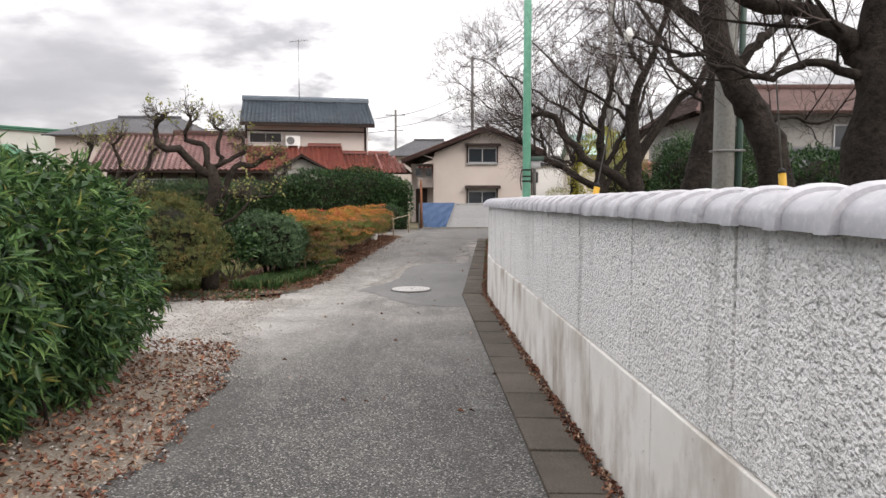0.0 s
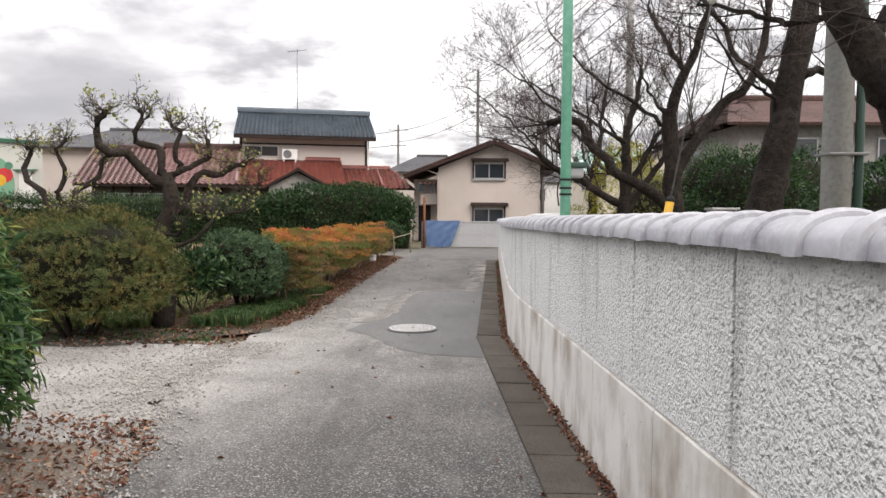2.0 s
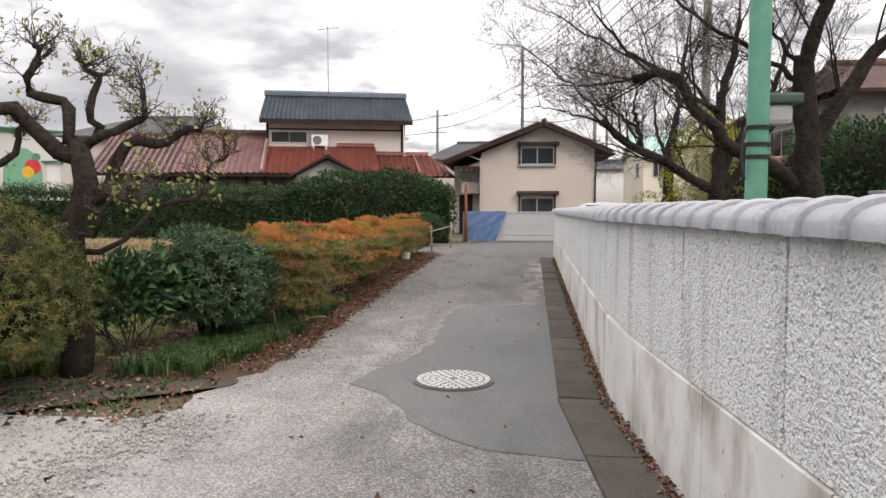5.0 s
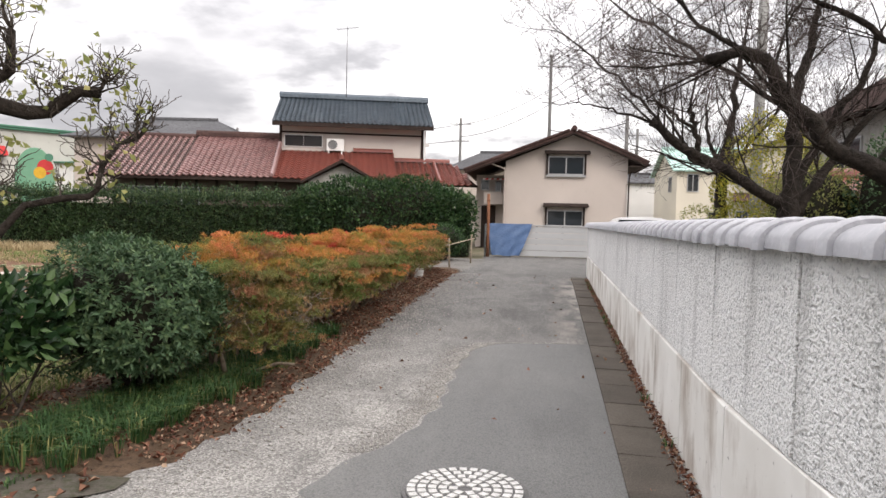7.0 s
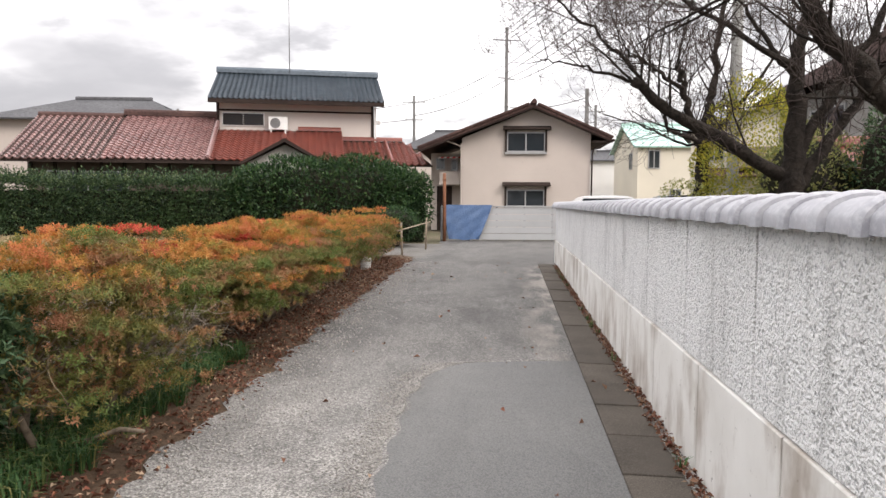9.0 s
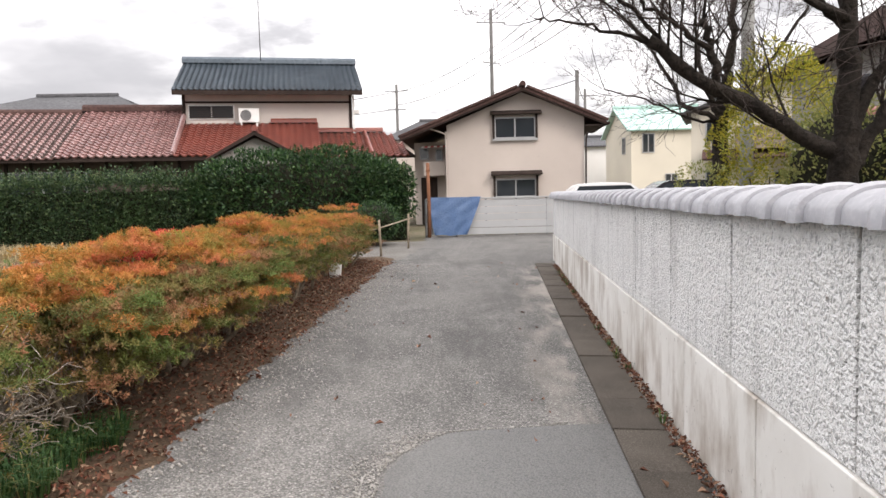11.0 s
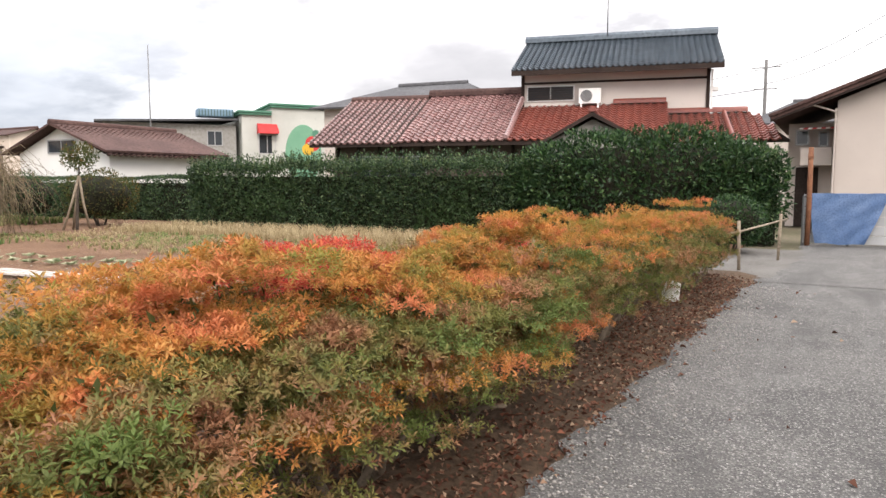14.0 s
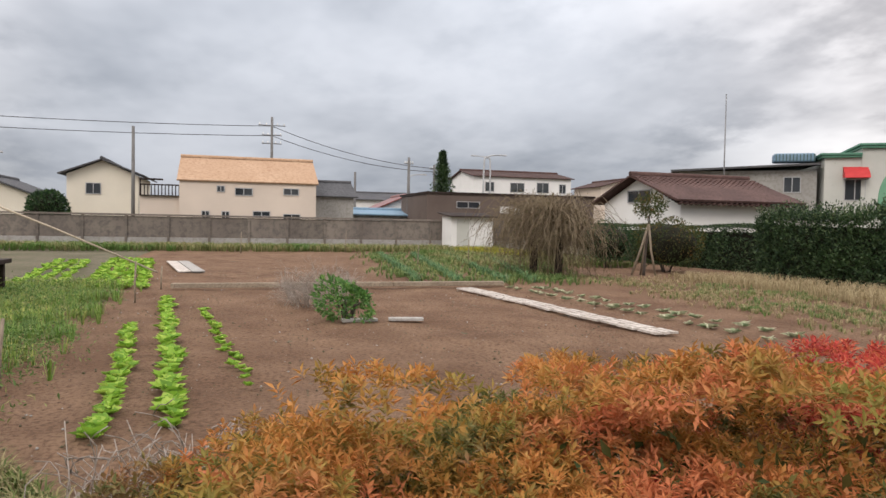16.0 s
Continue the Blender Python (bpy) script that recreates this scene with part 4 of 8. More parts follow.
scatter_litter("wall_litter", "brown fallen leaves caught along the wall's foot", 5000, along_wall, 0.032)
scatter_litter("hedge_litter", "brown fallen leaves beneath the tall hedge", 9000, under_near_hedge, 0.038)
scatter_litter("azalea_litter", "brown fallen leaves beneath the azaleas", 15000, under_azalea, 0.034)


def pebbles(name, label, n, where, size, material):
    """Loose stones: squashed, turned eight-sided lumps."""
    r = np.random.default_rng(n)
    P = where(n, r)
    base = np.array(((1, 0, 0), (-1, 0, 0), (0, 1, 0), (0, -1, 0), (0, 0, 0.7), (0, 0, -0.7)), float)
    tri = np.array(((0, 2, 4), (2, 1, 4), (1, 3, 4), (3, 0, 4), (2, 0, 5), (1, 2, 5), (3, 1, 5), (0, 3, 5)))
    a = r.random(n) * 2 * np.pi
    s = size * (0.4 + r.random(n) ** 3 * 1.6)
    q = base[None] * (0.7 + 0.6 * r.random((n, 6, 1))) * s[:, None, None]
    c, t = np.cos(a)[:, None], np.sin(a)[:, None]
    q = np.stack((q[..., 0] * c - q[..., 1] * t, q[..., 0] * t + q[..., 1] * c, q[..., 2]), -1) + P[:, None, :]
    T = (tri[None] + np.arange(n)[:, None, None] * 6).reshape(-1, 3)
    tagged(put(name, quick_mesh(name, q.reshape(-1, 3), T, material)), label, "stones", kind="stuff")


def drive_stones(n, r):
    y = 5.6 + r.random(n) * 4.5
    e = np.array([drive_edge(min(max(v, 6.0), 9.9)) for v in y])
    return np.stack((e + r.normal(size=n) * 0.22 - 0.1 + np.where(r.random(n) < 0.5, -r.random(n) * 2.5, 0), y, np.full(n, 0.012)), 1)


def edge_stones(n, r):
    y = 10.8 + r.random(n) * 14
    e = np.array([road_left(v) for v in y])
    return np.stack((e + 0.05 + np.abs(r.normal(size=n)) * 0.28, y, np.full(n, 0.004)), 1)


def patch_stones(n, r):
    y = 11.6 + r.random(n) * 4.0
    e = np.array([patch_left(v) for v in y])
    return np.stack((e - 0.03 - np.abs(r.normal(size=n)) * 0.1, y, np.full(n, 0.004)), 1)


def litter_stones(n, r):
    y = -3 + r.random(n) * 9.3
    e = np.array([road_left(v) for v in y])
    return np.stack((e + 0.1 - r.random(n) * 1.1, y, np.full(n, 0.03)), 1)


pebbles("drive_stones", "loose pale stones of the gravel drive", 11000, drive_stones, 0.009, M_STONE)
pebbles("edge_stones", "pale grit washed along the lane's edge", 5000, edge_stones, 0.008, M_STONE)
pebbles("patch_stones", "pale grit gathered along the asphalt repair", 6000, patch_stones, 0.006, M_STONE)
pebbles("litter_stones", "pale stones among the fallen leaves", 4000, litter_stones, 0.0075, M_STONE)


def clod_where(n, r):
    f = r.random(n) ** 1.4
    return np.stack((-4.6 - f * 20, 12.8 + r.random(n) * (9 + 0 * f), np.full(n, 0.005)), 1)


pebbles("soil_clods", "small clods and stones on the tilled soil", 6500, clod_where, 0.009, M_EARTH)
pebbles("soil_stones", "scattered pale pebbles on the tilled soil", 1200, clod_where, 0.009, M_STONE)


def on_border(n):
    y = 9.7 + rng.random(n) * 1.5
    return np.stack((-2.5 - rng.random(n) * 4.5, y, np.full(n, 0.02) + rng.random(n) * 0.02), 1)


def on_road(n):
    y = 1 + rng.random(n) * 24
    a, b = np.array([road_left(v) for v in y]), np.array([wall_x(v) for v in y])
    return np.stack((a + (b - a - 0.1) * rng.random(n), y, np.full(n, 0.012)), 1)


scatter_litter("border_litter", "brown leaves and bits on the damp earth by the drive", 900, on_border, 0.05)
scatter_litter("road_leaves", "single dead leaves lying on the asphalt", 110, on_road, 0.045)

# ---- hedges and shrubs along the lane ----
def tall_hedge():
    h = thing("tall_hedge", "tall untrimmed green hedge of bamboo and shrubs", "hedge", -3.08, 2.2)
    r = np.random.default_rng(3)
    P, O = [], []
    for cx, cy, cz, sx, sy, sz, n in ((-0.5, -4.2, 0.95, 2.4, 4.0, 2.0, 5000), (-0.4, -0.6, 0.93, 2.2, 4.2, 1.95, 15000), (-0.2, 2.2, 0.87, 1.9, 3.2, 1.84, 19000), (-0.5, 3.5, 0.82, 2.0, 2.2, 1.76, 13000)):
        p, o = bush_points(n, (cx, cy, cz), (sx, sy, sz), 3.0, cy, 0.16, 0.3, -0.9, r)
        P.append(p)
        O.append(o)
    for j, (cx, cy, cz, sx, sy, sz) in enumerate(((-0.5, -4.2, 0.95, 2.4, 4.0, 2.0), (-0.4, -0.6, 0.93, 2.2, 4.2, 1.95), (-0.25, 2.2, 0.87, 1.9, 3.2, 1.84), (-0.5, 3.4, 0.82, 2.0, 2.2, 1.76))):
        lump_core("inner_growth_shade", (cx, cy, cz), (sx, sy, sz), M_INNER_SHADE, h, cy, 3.0, 0.66)
    P, O = np.concatenate(P), np.concatenate(O)
    gap = waves(P, 4.2, 1.0, 3.1) + 0.6 * waves(P, 9.0, 1.0, 1.2)
    P = P - O * np.clip(0.1 - gap, 0, 1)[:, None] * 0.24
    n = len(P)
    D = unit(O * 0.5 + r.normal(size=(n, 3)) * 0.55 + np.array((0, 0, -0.35)))
    N = unit(O * 0.7 + r.normal(size=(n, 3)) * 0.5 + np.array((0, 0, 0.5)))
    # bamboo leaves stand in fans of five
    order = r.permutation(n)
    P, D, N = P[order], D[order], N[order]
    fan = np.repeat(np.arange(n)[: n // 3], 3)
    P2, D2, N2 = P[fan] + r.normal(size=(len(fan), 3)) * 0.012, unit(D[fan] + r.normal(size=(len(fan), 3)) * 0.42), N[fan]
    put("bamboo_leaves", leaf_mesh("bamboo_leaves", P2, D2, N2, 0.125, 0.018, M_LEAF_BAMBOO, r=r), h)
    put("broad_leaves", leaf_mesh("broad_leaves", P[n // 3:], D[n // 3:], N[n // 3:], 0.085, 0.036, M_LEAF_DARK, r=r), h)
    canes = []
    for k in range(46):
        x, y = r.normal() * 0.2 + 0.1, r.random() * 8 - 4.5
        lean = r.normal(size=2) * 0.25
        canes.append((curve_points([(x, y, -0.05), (x + lean[0] * 0.3, y + lean[1] * 0.3, 0.7), (x + lean[0], y + lean[1], 1.7)], 6), np.linspace(0.014, 0.005, 6)))
    for c in canes:
        tubes("cane", [c], M_BARK, h, 5)
    return h


tall_hedge()


def clipped_bush(name, label, x, y, size, material, leaves, leaf, seed, group="", power=2.4, lift=0.12, lump=0.07, core=None, stems=5, solid=True, core_size=0.82):
    b = thing(name, label, "shrub", x, y, 0.03, group=group)
    r = np.random.default_rng(seed)
    c = (0, 0, lift + size[2] / 2)
    p, o = bush_points(leaves, c, size, power, seed, lump, 0.2, -0.85, r)
    foliage("foliage", p, o, leaf, leaf * 0.45, material, b, r=r)
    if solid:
        lump_core("inner_growth_shade", c, size, core or M_INNER_SHADE, b, seed, power, core_size)
    st = []
    for k in range(stems):
        a = 2 * math.pi * k / stems + r.random()
        q = np.array((math.cos(a), math.sin(a))) * min(size[0], size[1]) * 0.3
        st.append((curve_points([(q[0] * 0.25, q[1] * 0.25, -0.05), (q[0] * 0.5, q[1] * 0.5, lift + 0.1), (q[0], q[1], lift + size[2] * 0.4)], 5), np.linspace(0.028, 0.012, 5)))
    for q in st:
        tubes("stem", [q], M_BARKG, b, 6)
    return b


def sprigs(name, p, o, per, length, width, material, parent, r, lift=0.6, flat=1.0):
    """Shoot tips with narrow leaves set round them in open stars, one above another in layers."""
    n = len(p)
    S = unit(o * 0.55 + r.normal(size=(n, 3)) * 0.28 + np.array((0, 0, lift)))
    fan = np.repeat(np.arange(n), per)
    m = len(fan)
    q = unit(np.cross(S, r.normal(size=(n, 3))))
    w = np.cross(S, q)
    a = np.tile(np.arange(per) * 2.399, n) + r.normal(size=m) * 0.35
    t = np.tile(np.linspace(0.0, 1.0, per), n)
    out = q[fan] * np.cos(a)[:, None] + w[fan] * np.sin(a)[:, None]
    D = unit(out * (flat * (1.15 - 0.6 * t))[:, None] + S[fan] * (0.1 + 0.75 * t)[:, None])
    N = unit(S[fan] - out * 0.35 * t[:, None] + r.normal(size=(m, 3)) * 0.18)
    big = (0.75 + 0.5 * r.random(n))[fan]
    P = p[fan] + S[fan] * (length * 0.8 * t * big)[:, None] + out * 0.002
    return put(name, leaf_mesh(name, P, D, N, length, width, material, r=r), parent)


def layered_bush(name, label, x, y, size, material, pads, per, leaf, width, seed, lift=0.1, power=2.3, stems=6, lump=0.12, whorl=7, pad=0.2):
    """A shrub of many small pads of leaf whorls, with dark gaps between them and bare stems at its foot."""
    b = thing(name, label, "shrub", x, y, 0.03)
    r = np.random.default_rng(seed)
    c = np.array((0, 0, lift + size[2] / 2))
    q, o = bush_points(pads, c, size, power, seed, lump, 0.16, -0.8, r)
    P, O = [], []
    for p, d in zip(q, o):
        flat = 0.45 + 0.4 * r.random()
        w = pad * (0.6 + 0.8 * r.random())
        e = r.normal(size=(per, 3)) * np.array((0.5, 0.5, 0.5 * (1 - flat))) * w
        P.append(p + e - d * (np.abs(e @ d)[:, None]) * 0.6)
        O.append(np.tile(d, (per, 1)))
    sprigs("foliage", np.concatenate(P), np.concatenate(O), whorl, leaf, width, material, b, r, 0.5)
    lump_core("inner_growth_shade", c, size, M_INNER_SHADE, b, seed, power, 0.74)
    for k in range(stems):
        a = 2 * math.pi * k / stems + r.random()
        g = np.array((math.cos(a), math.sin(a))) * min(size[0], size[1]) * 0.3
        tubes("stem", [(curve_points([(g[0] * 0.25, g[1] * 0.25, -0.05), (g[0] * 0.5, g[1] * 0.5, lift + 0.1), (g[0], g[1], lift + size[2] * 0.4)], 5), np.linspace(0.03, 0.014, 5))], M_BARKOLD, b, 6)
    return b


layered_bush("azalea_dome", "large rounded olive-brown azalea beside the gravel drive", -4.55, 10.35, (2.25, 1.85, 1.4), M_LEAF_DOME, 520, 16, 0.034, 0.011, 11, 0.1, 2.4, 7, 0.2, 8, 0.2)
layered_bush("round_bush", "clipped dark green rounded shrub by the lane", -3.2, 12.4, (1.08, 1.1, 0.9), M_LEAF_BOX, 400, 7, 0.046, 0.021, 12, 0.2, 3.4, 6, 0.1, 7, 0.13)


def camellia():
    b = thing("camellia", "small dark glossy-leaved camellia shrub", "shrub", -3.72, 11.65, 0.03)
    r = np.random.default_rng(5)
    paths = [[], [], [], []]
    tips = []
    for k in range(5):
        branch_out(paths, (0.02 * k, 0, -0.05), (r.normal() * 0.5, r.normal() * 0.5, 1), 0.7, 0.016, 0, r, 0.1, 0.25, (4, 3), 0.7, 0.003, tips)
    for q in paths[0]:
        tubes("stem", [q], M_BARKG, b, 5)
    tagged(tubes("twigs", paths[1] + paths[2], M_BARKG, b, 4), kind="stuff")
    p, o = bush_points(1500, (0, 0, 0.62), (0.92, 0.92, 0.6), 2.2, 2, 0.16, 0.7, -0.9, r)
    foliage("foliage", p, o, 0.1, 0.05, M_LEAF_DARK, b, r=r)


camellia()


def azalea_unit(k, x, y, sx, sy, h, detail, red=None):
    """One azalea of the row: several stems, a bare foot, and a crown of flat pads of leaves at several heights."""
    r = np.random.default_rng(100 + k)
    label = "azalea with crimson shoots on its orange crown" if red else "autumn azalea with orange, yellow and green leaves in the clipped row"
    b = thing("azalea", label, "shrub", x, y, 0.04, group="azaleas along the lane")
    T, TO, L, LO, R, RO = [], [], [], [], [], []
    pads = 32 if detail < 100 else 44
    for j in range(pads):
        f = (j + 0.5) / pads
        ring = math.sqrt(f) * 0.98
        a = j * 2.399 + r.random() * 0.5
        px, py = math.cos(a) * ring * sx * 0.46, math.sin(a) * ring * sy * 0.5
        top = h * (1.0 - 0.4 * ring ** 3.5) - 0.07 + r.normal() * 0.085
        w = 0.13 + 0.11 * r.random()
        n = int(detail * (0.7 + 0.6 * r.random()))
        p, o = bush_points(n, (px, py, top - 0.03), (w * 2, w * 2, 0.11), 2.0, k + j, 0.03, 0.6, -0.2, r)
        crimson = red and j % 6 and math.hypot(px - red[1], py - red[2]) < red[0]
        low = ring > (0.45 if k < 2 else 0.72) and j % 3
        (R if crimson else L if low else T).append(p)
        (RO if crimson else LO if low else TO).append(o)
        if ring > 0.55:
            for z in ((0.74, 0.52, 0.3) if j % 2 else (0.64, 0.4, 0.2)) if k < 2 else ((0.74, 0.56, 0.4) if j % 2 else (0.65, 0.47)):
                q = 1.02 - 0.12 * (0.7 - z)
                w2 = 0.14 + 0.1 * r.random()
                p, o = bush_points(int(n * 0.5), (px * q, py * q, h * z + r.normal() * 0.05), (w2 * 2, w2 * 2, 0.11), 2.0, k + j, 0.03, 0.7, -0.3, r)
                out = unit(np.array((px, py, 0.25)))
                L.append(p)
                LO.append(unit(o + out * 0.8))
    sprigs("crown_leaves", np.concatenate(T), np.concatenate(TO), 9, 0.023, 0.008, M_LEAF_AZALEA, b, r, 0.8)
    sprigs("lower_leaves", np.concatenate(L), np.concatenate(LO), 8, 0.024, 0.0085, M_LEAF_AZLOW, b, r, 0.6)
    if R:
        sprigs("crimson_leaves", np.concatenate(R), np.concatenate(RO), 9, 0.023, 0.008, M_LEAF_RED, b, r, 0.8)
    p2, o2 = bush_points(int(detail * 5.0), (0, 0, h * (0.6 if k < 2 else 0.7)), (sx * 0.72, sy * 0.85, h * (0.5 if k < 2 else 0.34)), 2.6, k, 0.08, 0.7, -0.9, r)
    foliage("inner_leaves", p2, o2, 0.04, 0.018, M_LEAF_OLIVE, b, r=r)
    paths = [[], [], [], []]
    for j in range(8):
        a = r.random() * 2 * math.pi
        q0 = np.array((math.cos(a) * 0.09, math.sin(a) * 0.12 + (0.16 if j % 2 else -0.16), -0.06))
        branch_out(paths, q0, (math.cos(a) * 0.4, math.sin(a) * 0.4, 0.95), h * 0.62, 0.027, 0, r, 0.0, 0.3, (5, 4), 0.85, 0.0018)
    for q in paths[0]:
        tubes("stem", [q], M_STEM, b, 6)
    tagged(tubes("twigs", [q for q in paths[1] + paths[2] if max(v[2] for v in q[0]) < h * 0.93 and min(v[2] for v in q[0]) > h * 0.26], M_TWIGBROWN, b, 3), kind="stuff")
    return b


for k, y in enumerate((13.1, 13.8, 15.4, 16.15, 16.95, 17.75, 18.55, 19.36, 20.22, 21.1, 22.0, 22.9, 23.8)):
    near = 14.5 < y < 18.9
    h = 1.09 + 0.06 * math.sin(k * 2.3) - (0.05 if y > 20 else 0.045 if near else 0) + (0.07 if k < 2 else 0)
    azalea_unit(k, (-2.92 if near else -2.87) + 0.02 * (y - 13) + 0.05 * math.sin(k * 1.7), y, 1.48 if near else 1.35, 1.2, h, 128 if near else 84 if k < 2 else 60, {1: (0.2, 0.1, 0.1), 3: (0.4, -0.4, 0.5), 4: (0.62, -0.45, 0.0), 7: (0.3, -0.45, 0.0)}.get(k))


def bare_shrub(x, y, h, seed, kids=(7, 5, 2)):
    b = thing("bare_shrub", "leafless grey twiggy shrub in a gap of the hedge", "shrub", x, y, 0.03)
    r = np.random.default_rng(seed)
    paths = [[], [], [], []]
    for j in range(12):
        branch_out(paths, (r.normal() * 0.12, r.normal() * 0.12, -0.05), (r.normal() * 0.5, r.normal() * 0.5, 1), h * 0.62, 0.009, 0, r, 0.04, 0.34, kids, 0.85, 0.0021)
    for q in paths[0]:
        tubes("stem", [q], M_TWIGPALE, b, 5)
    tagged(tubes("twigs", [q for q in paths[1] + paths[2] + paths[3] if max(v[2] for v in q[0]) < h], M_TWIGPALE, b, 3), kind="stuff")


bare_shrub(-3.25, 14.62, 1.02, 41)
bare_shrub(-3.0, 14.9, 0.96, 42)
bare_shrub(-3.5, 15.0, 1.04, 43)


def grass_tufts(name, label, n, where, material, length, width, droop=0.5, seed=1, blades=10):
    """Grass in tufts of bent blades, each blade in two lengths."""
    r = np.random.default_rng(seed)
    base = where(n, r)
    fan = np.repeat(np.arange(n), blades)
    m = len(fan)
    a = r.random(m) * 2 * np.pi
    out = np.stack((np.cos(a), np.sin(a), np.zeros(m)), 1)
    P = base[fan] + out * (r.random(m)[:, None] * 0.03)
    lean = (0.15 + 0.6 * r.random(m))[:, None]
    L = (length * (0.55 + 0.6 * r.random(m)))[:, None]
    up = np.array((0, 0, 1.0))
    mid = P + (up + out * lean * 0.5) * L * 0.55
    tip = mid + (up * (1 - droop * 1.2) + out * (0.5 + lean)) * L * 0.45
    side = np.stack((-np.sin(a), np.cos(a), np.zeros(m)), 1) * (width / 2)
    V = np.stack((P - side, P + side, mid + side, mid - side, tip), 1).reshape(-1, 3)
    k = np.arange(m)[:, None] * 5
    T = np.concatenate((k + np.array((0, 1, 2)), k + np.array((0, 2, 3)), k + np.array((3, 2, 4))), 1).reshape(-1, 3)
    return tagged(put(name, quick_mesh(name, V, T, material)), label, "grass", kind="stuff")


def border_where(n, r):
    y = 10.95 + r.random(n) * 4.5
    e = np.array([road_left(v) for v in y])
    x = e - 0.28 - r.random(n) * 0.75
    return np.stack((x, y, np.full(n, 0.03)), 1)


grass_tufts("border_grass", "dark green tufts of border grass beside the lane", 900, border_where, M_GRASS, 0.24, 0.007, 0.8, 2, 14)

def joint_where(n, r):
    y = 11 + r.random(n) * 12
    return np.stack((np.array([wall_x(v) for v in y]) - 0.06 - 0.03 * r.random(n), y, np.full(n, 0.01)), 1)


def border_moss(n, r):
    return np.stack((-2.9 - r.random(n) * 4.0, 10.1 + r.random(n) * 0.9, np.full(n, 0.0)), 1)


grass_tufts("joint_weeds", "small green weeds in the gutter joint", 12, joint_where, M_GRASS, 0.11, 0.008, 0.6, 4, 9)
grass_tufts("border_moss", "short grass and moss beside the drive", 500, border_moss, M_GRASS, 0.06, 0.006, 0.6, 5, 8)

# ---- trees ----
def cherry(x, y, trunk, radii, limbs, seed, kids=(5, 5, 4), label="leafless cherry tree with dark rough bark behind the wall"):
    """A leafless cherry: trunk, heavy crooked limbs (line, first and last radius), branches and fine twigs."""
    t = thing("cherry_tree", label, "tree", x, y, -0.03, group="cherry trees behind the wall")
    r = np.random.default_rng(seed)
    n = 18
    pts = curve_points(trunk, n)
    pts[2:] += r.normal(size=(n - 2, 3)) * 0.018
    rad = np.interp(np.linspace(0, 1, n), (0, 0.12, 0.5, 1), (radii[0] * 1.5, radii[0] * 1.08, (radii[0] + radii[1]) / 2, radii[1]))
    tubes("trunk", [(pts, rad * (1 + 0.06 * np.sin(np.arange(n) * 2.3)))], M_BARK, t, 14)
    fine = []
    for line, r0, r1 in limbs:
        m = 16
        lp = curve_points(line, m)
        lp[1:-1] += r.normal(size=(m - 2, 3)) * 0.02
        lp[:, 1] += np.linspace(0, 1, m) ** 1.5 * r.normal() * 0.25
        lr = np.linspace(r0, r1, m) * (1 + 0.07 * np.sin(np.arange(m) * 1.9 + seed))
        limb = tubes("limb", [(lp, lr)], M_BARK, t, 9)
        paths = [[], [], [], []]
        reach = np.linalg.norm(np.diff(lp, axis=0), axis=1).sum()
        count = max(5, int(reach * 2.9))
        for k in range(count):
            q = min(m - 1, int(3 + (m - 3) * (k + r.random()) / count))
            along = unit(lp[min(q + 1, m - 1)] - lp[q - 1])
            side = unit(np.cross(along, r.normal(size=3)))
            w = unit(along * 0.55 + side * 0.75 + np.array((0, 0, 0.35)))
            branch_out(paths, lp[q], w, 0.75 + 0.8 * r.random(), min(max(lr[q] * 0.3, 0.009), 0.02), 0, r, 0.08, 0.2, kids, 0.72, 0.0024)
        branch_out(paths, lp[-1], lp[-1] - lp[-2] + np.array((0, 0, 0.02)), 1.1, min(r1 * 0.6, 0.022), 0, r, 0.07, 0.18, kids, 0.65, 0.0024)
        for q in paths[0]:
            tubes("branch", [q], M_BARK, limb, 5)
        fine += paths[1] + paths[2] + paths[3]
    v, tr = tube_arrays(fine, 3)
    tagged(put("twigs", quick_mesh("twigs", v, tr, M_TWIG), t), kind="stuff")
    return t


cherry(3.05, 5.2, [(0, 0, 0), (0.02, 0, 1.3), (0.03, 0, 2.2), (0.1, 0.05, 3.0), (0.2, 0.1, 4.2)], (0.215, 0.12), [
    ([(0.0, 0, 2.45), (-0.15, 0.05, 2.62), (-0.28, 0.1, 2.79), (-0.5, 0.15, 2.93), (-1.0, 0.3, 3.1), (-1.5, 0.5, 3.5)], 0.085, 0.04),
    ([(-0.08, 0, 2.4), (-0.3, 0.0, 2.45), (-0.57, 0.05, 2.46), (-0.86, 0.1, 2.39), (-1.15, 0.3, 2.5)], 0.04, 0.014),
    ([(0.12, 0, 3.2), (0.45, 0.2, 3.9), (0.6, 0.4, 4.8)], 0.09, 0.04)], 51, (4, 4, 3))
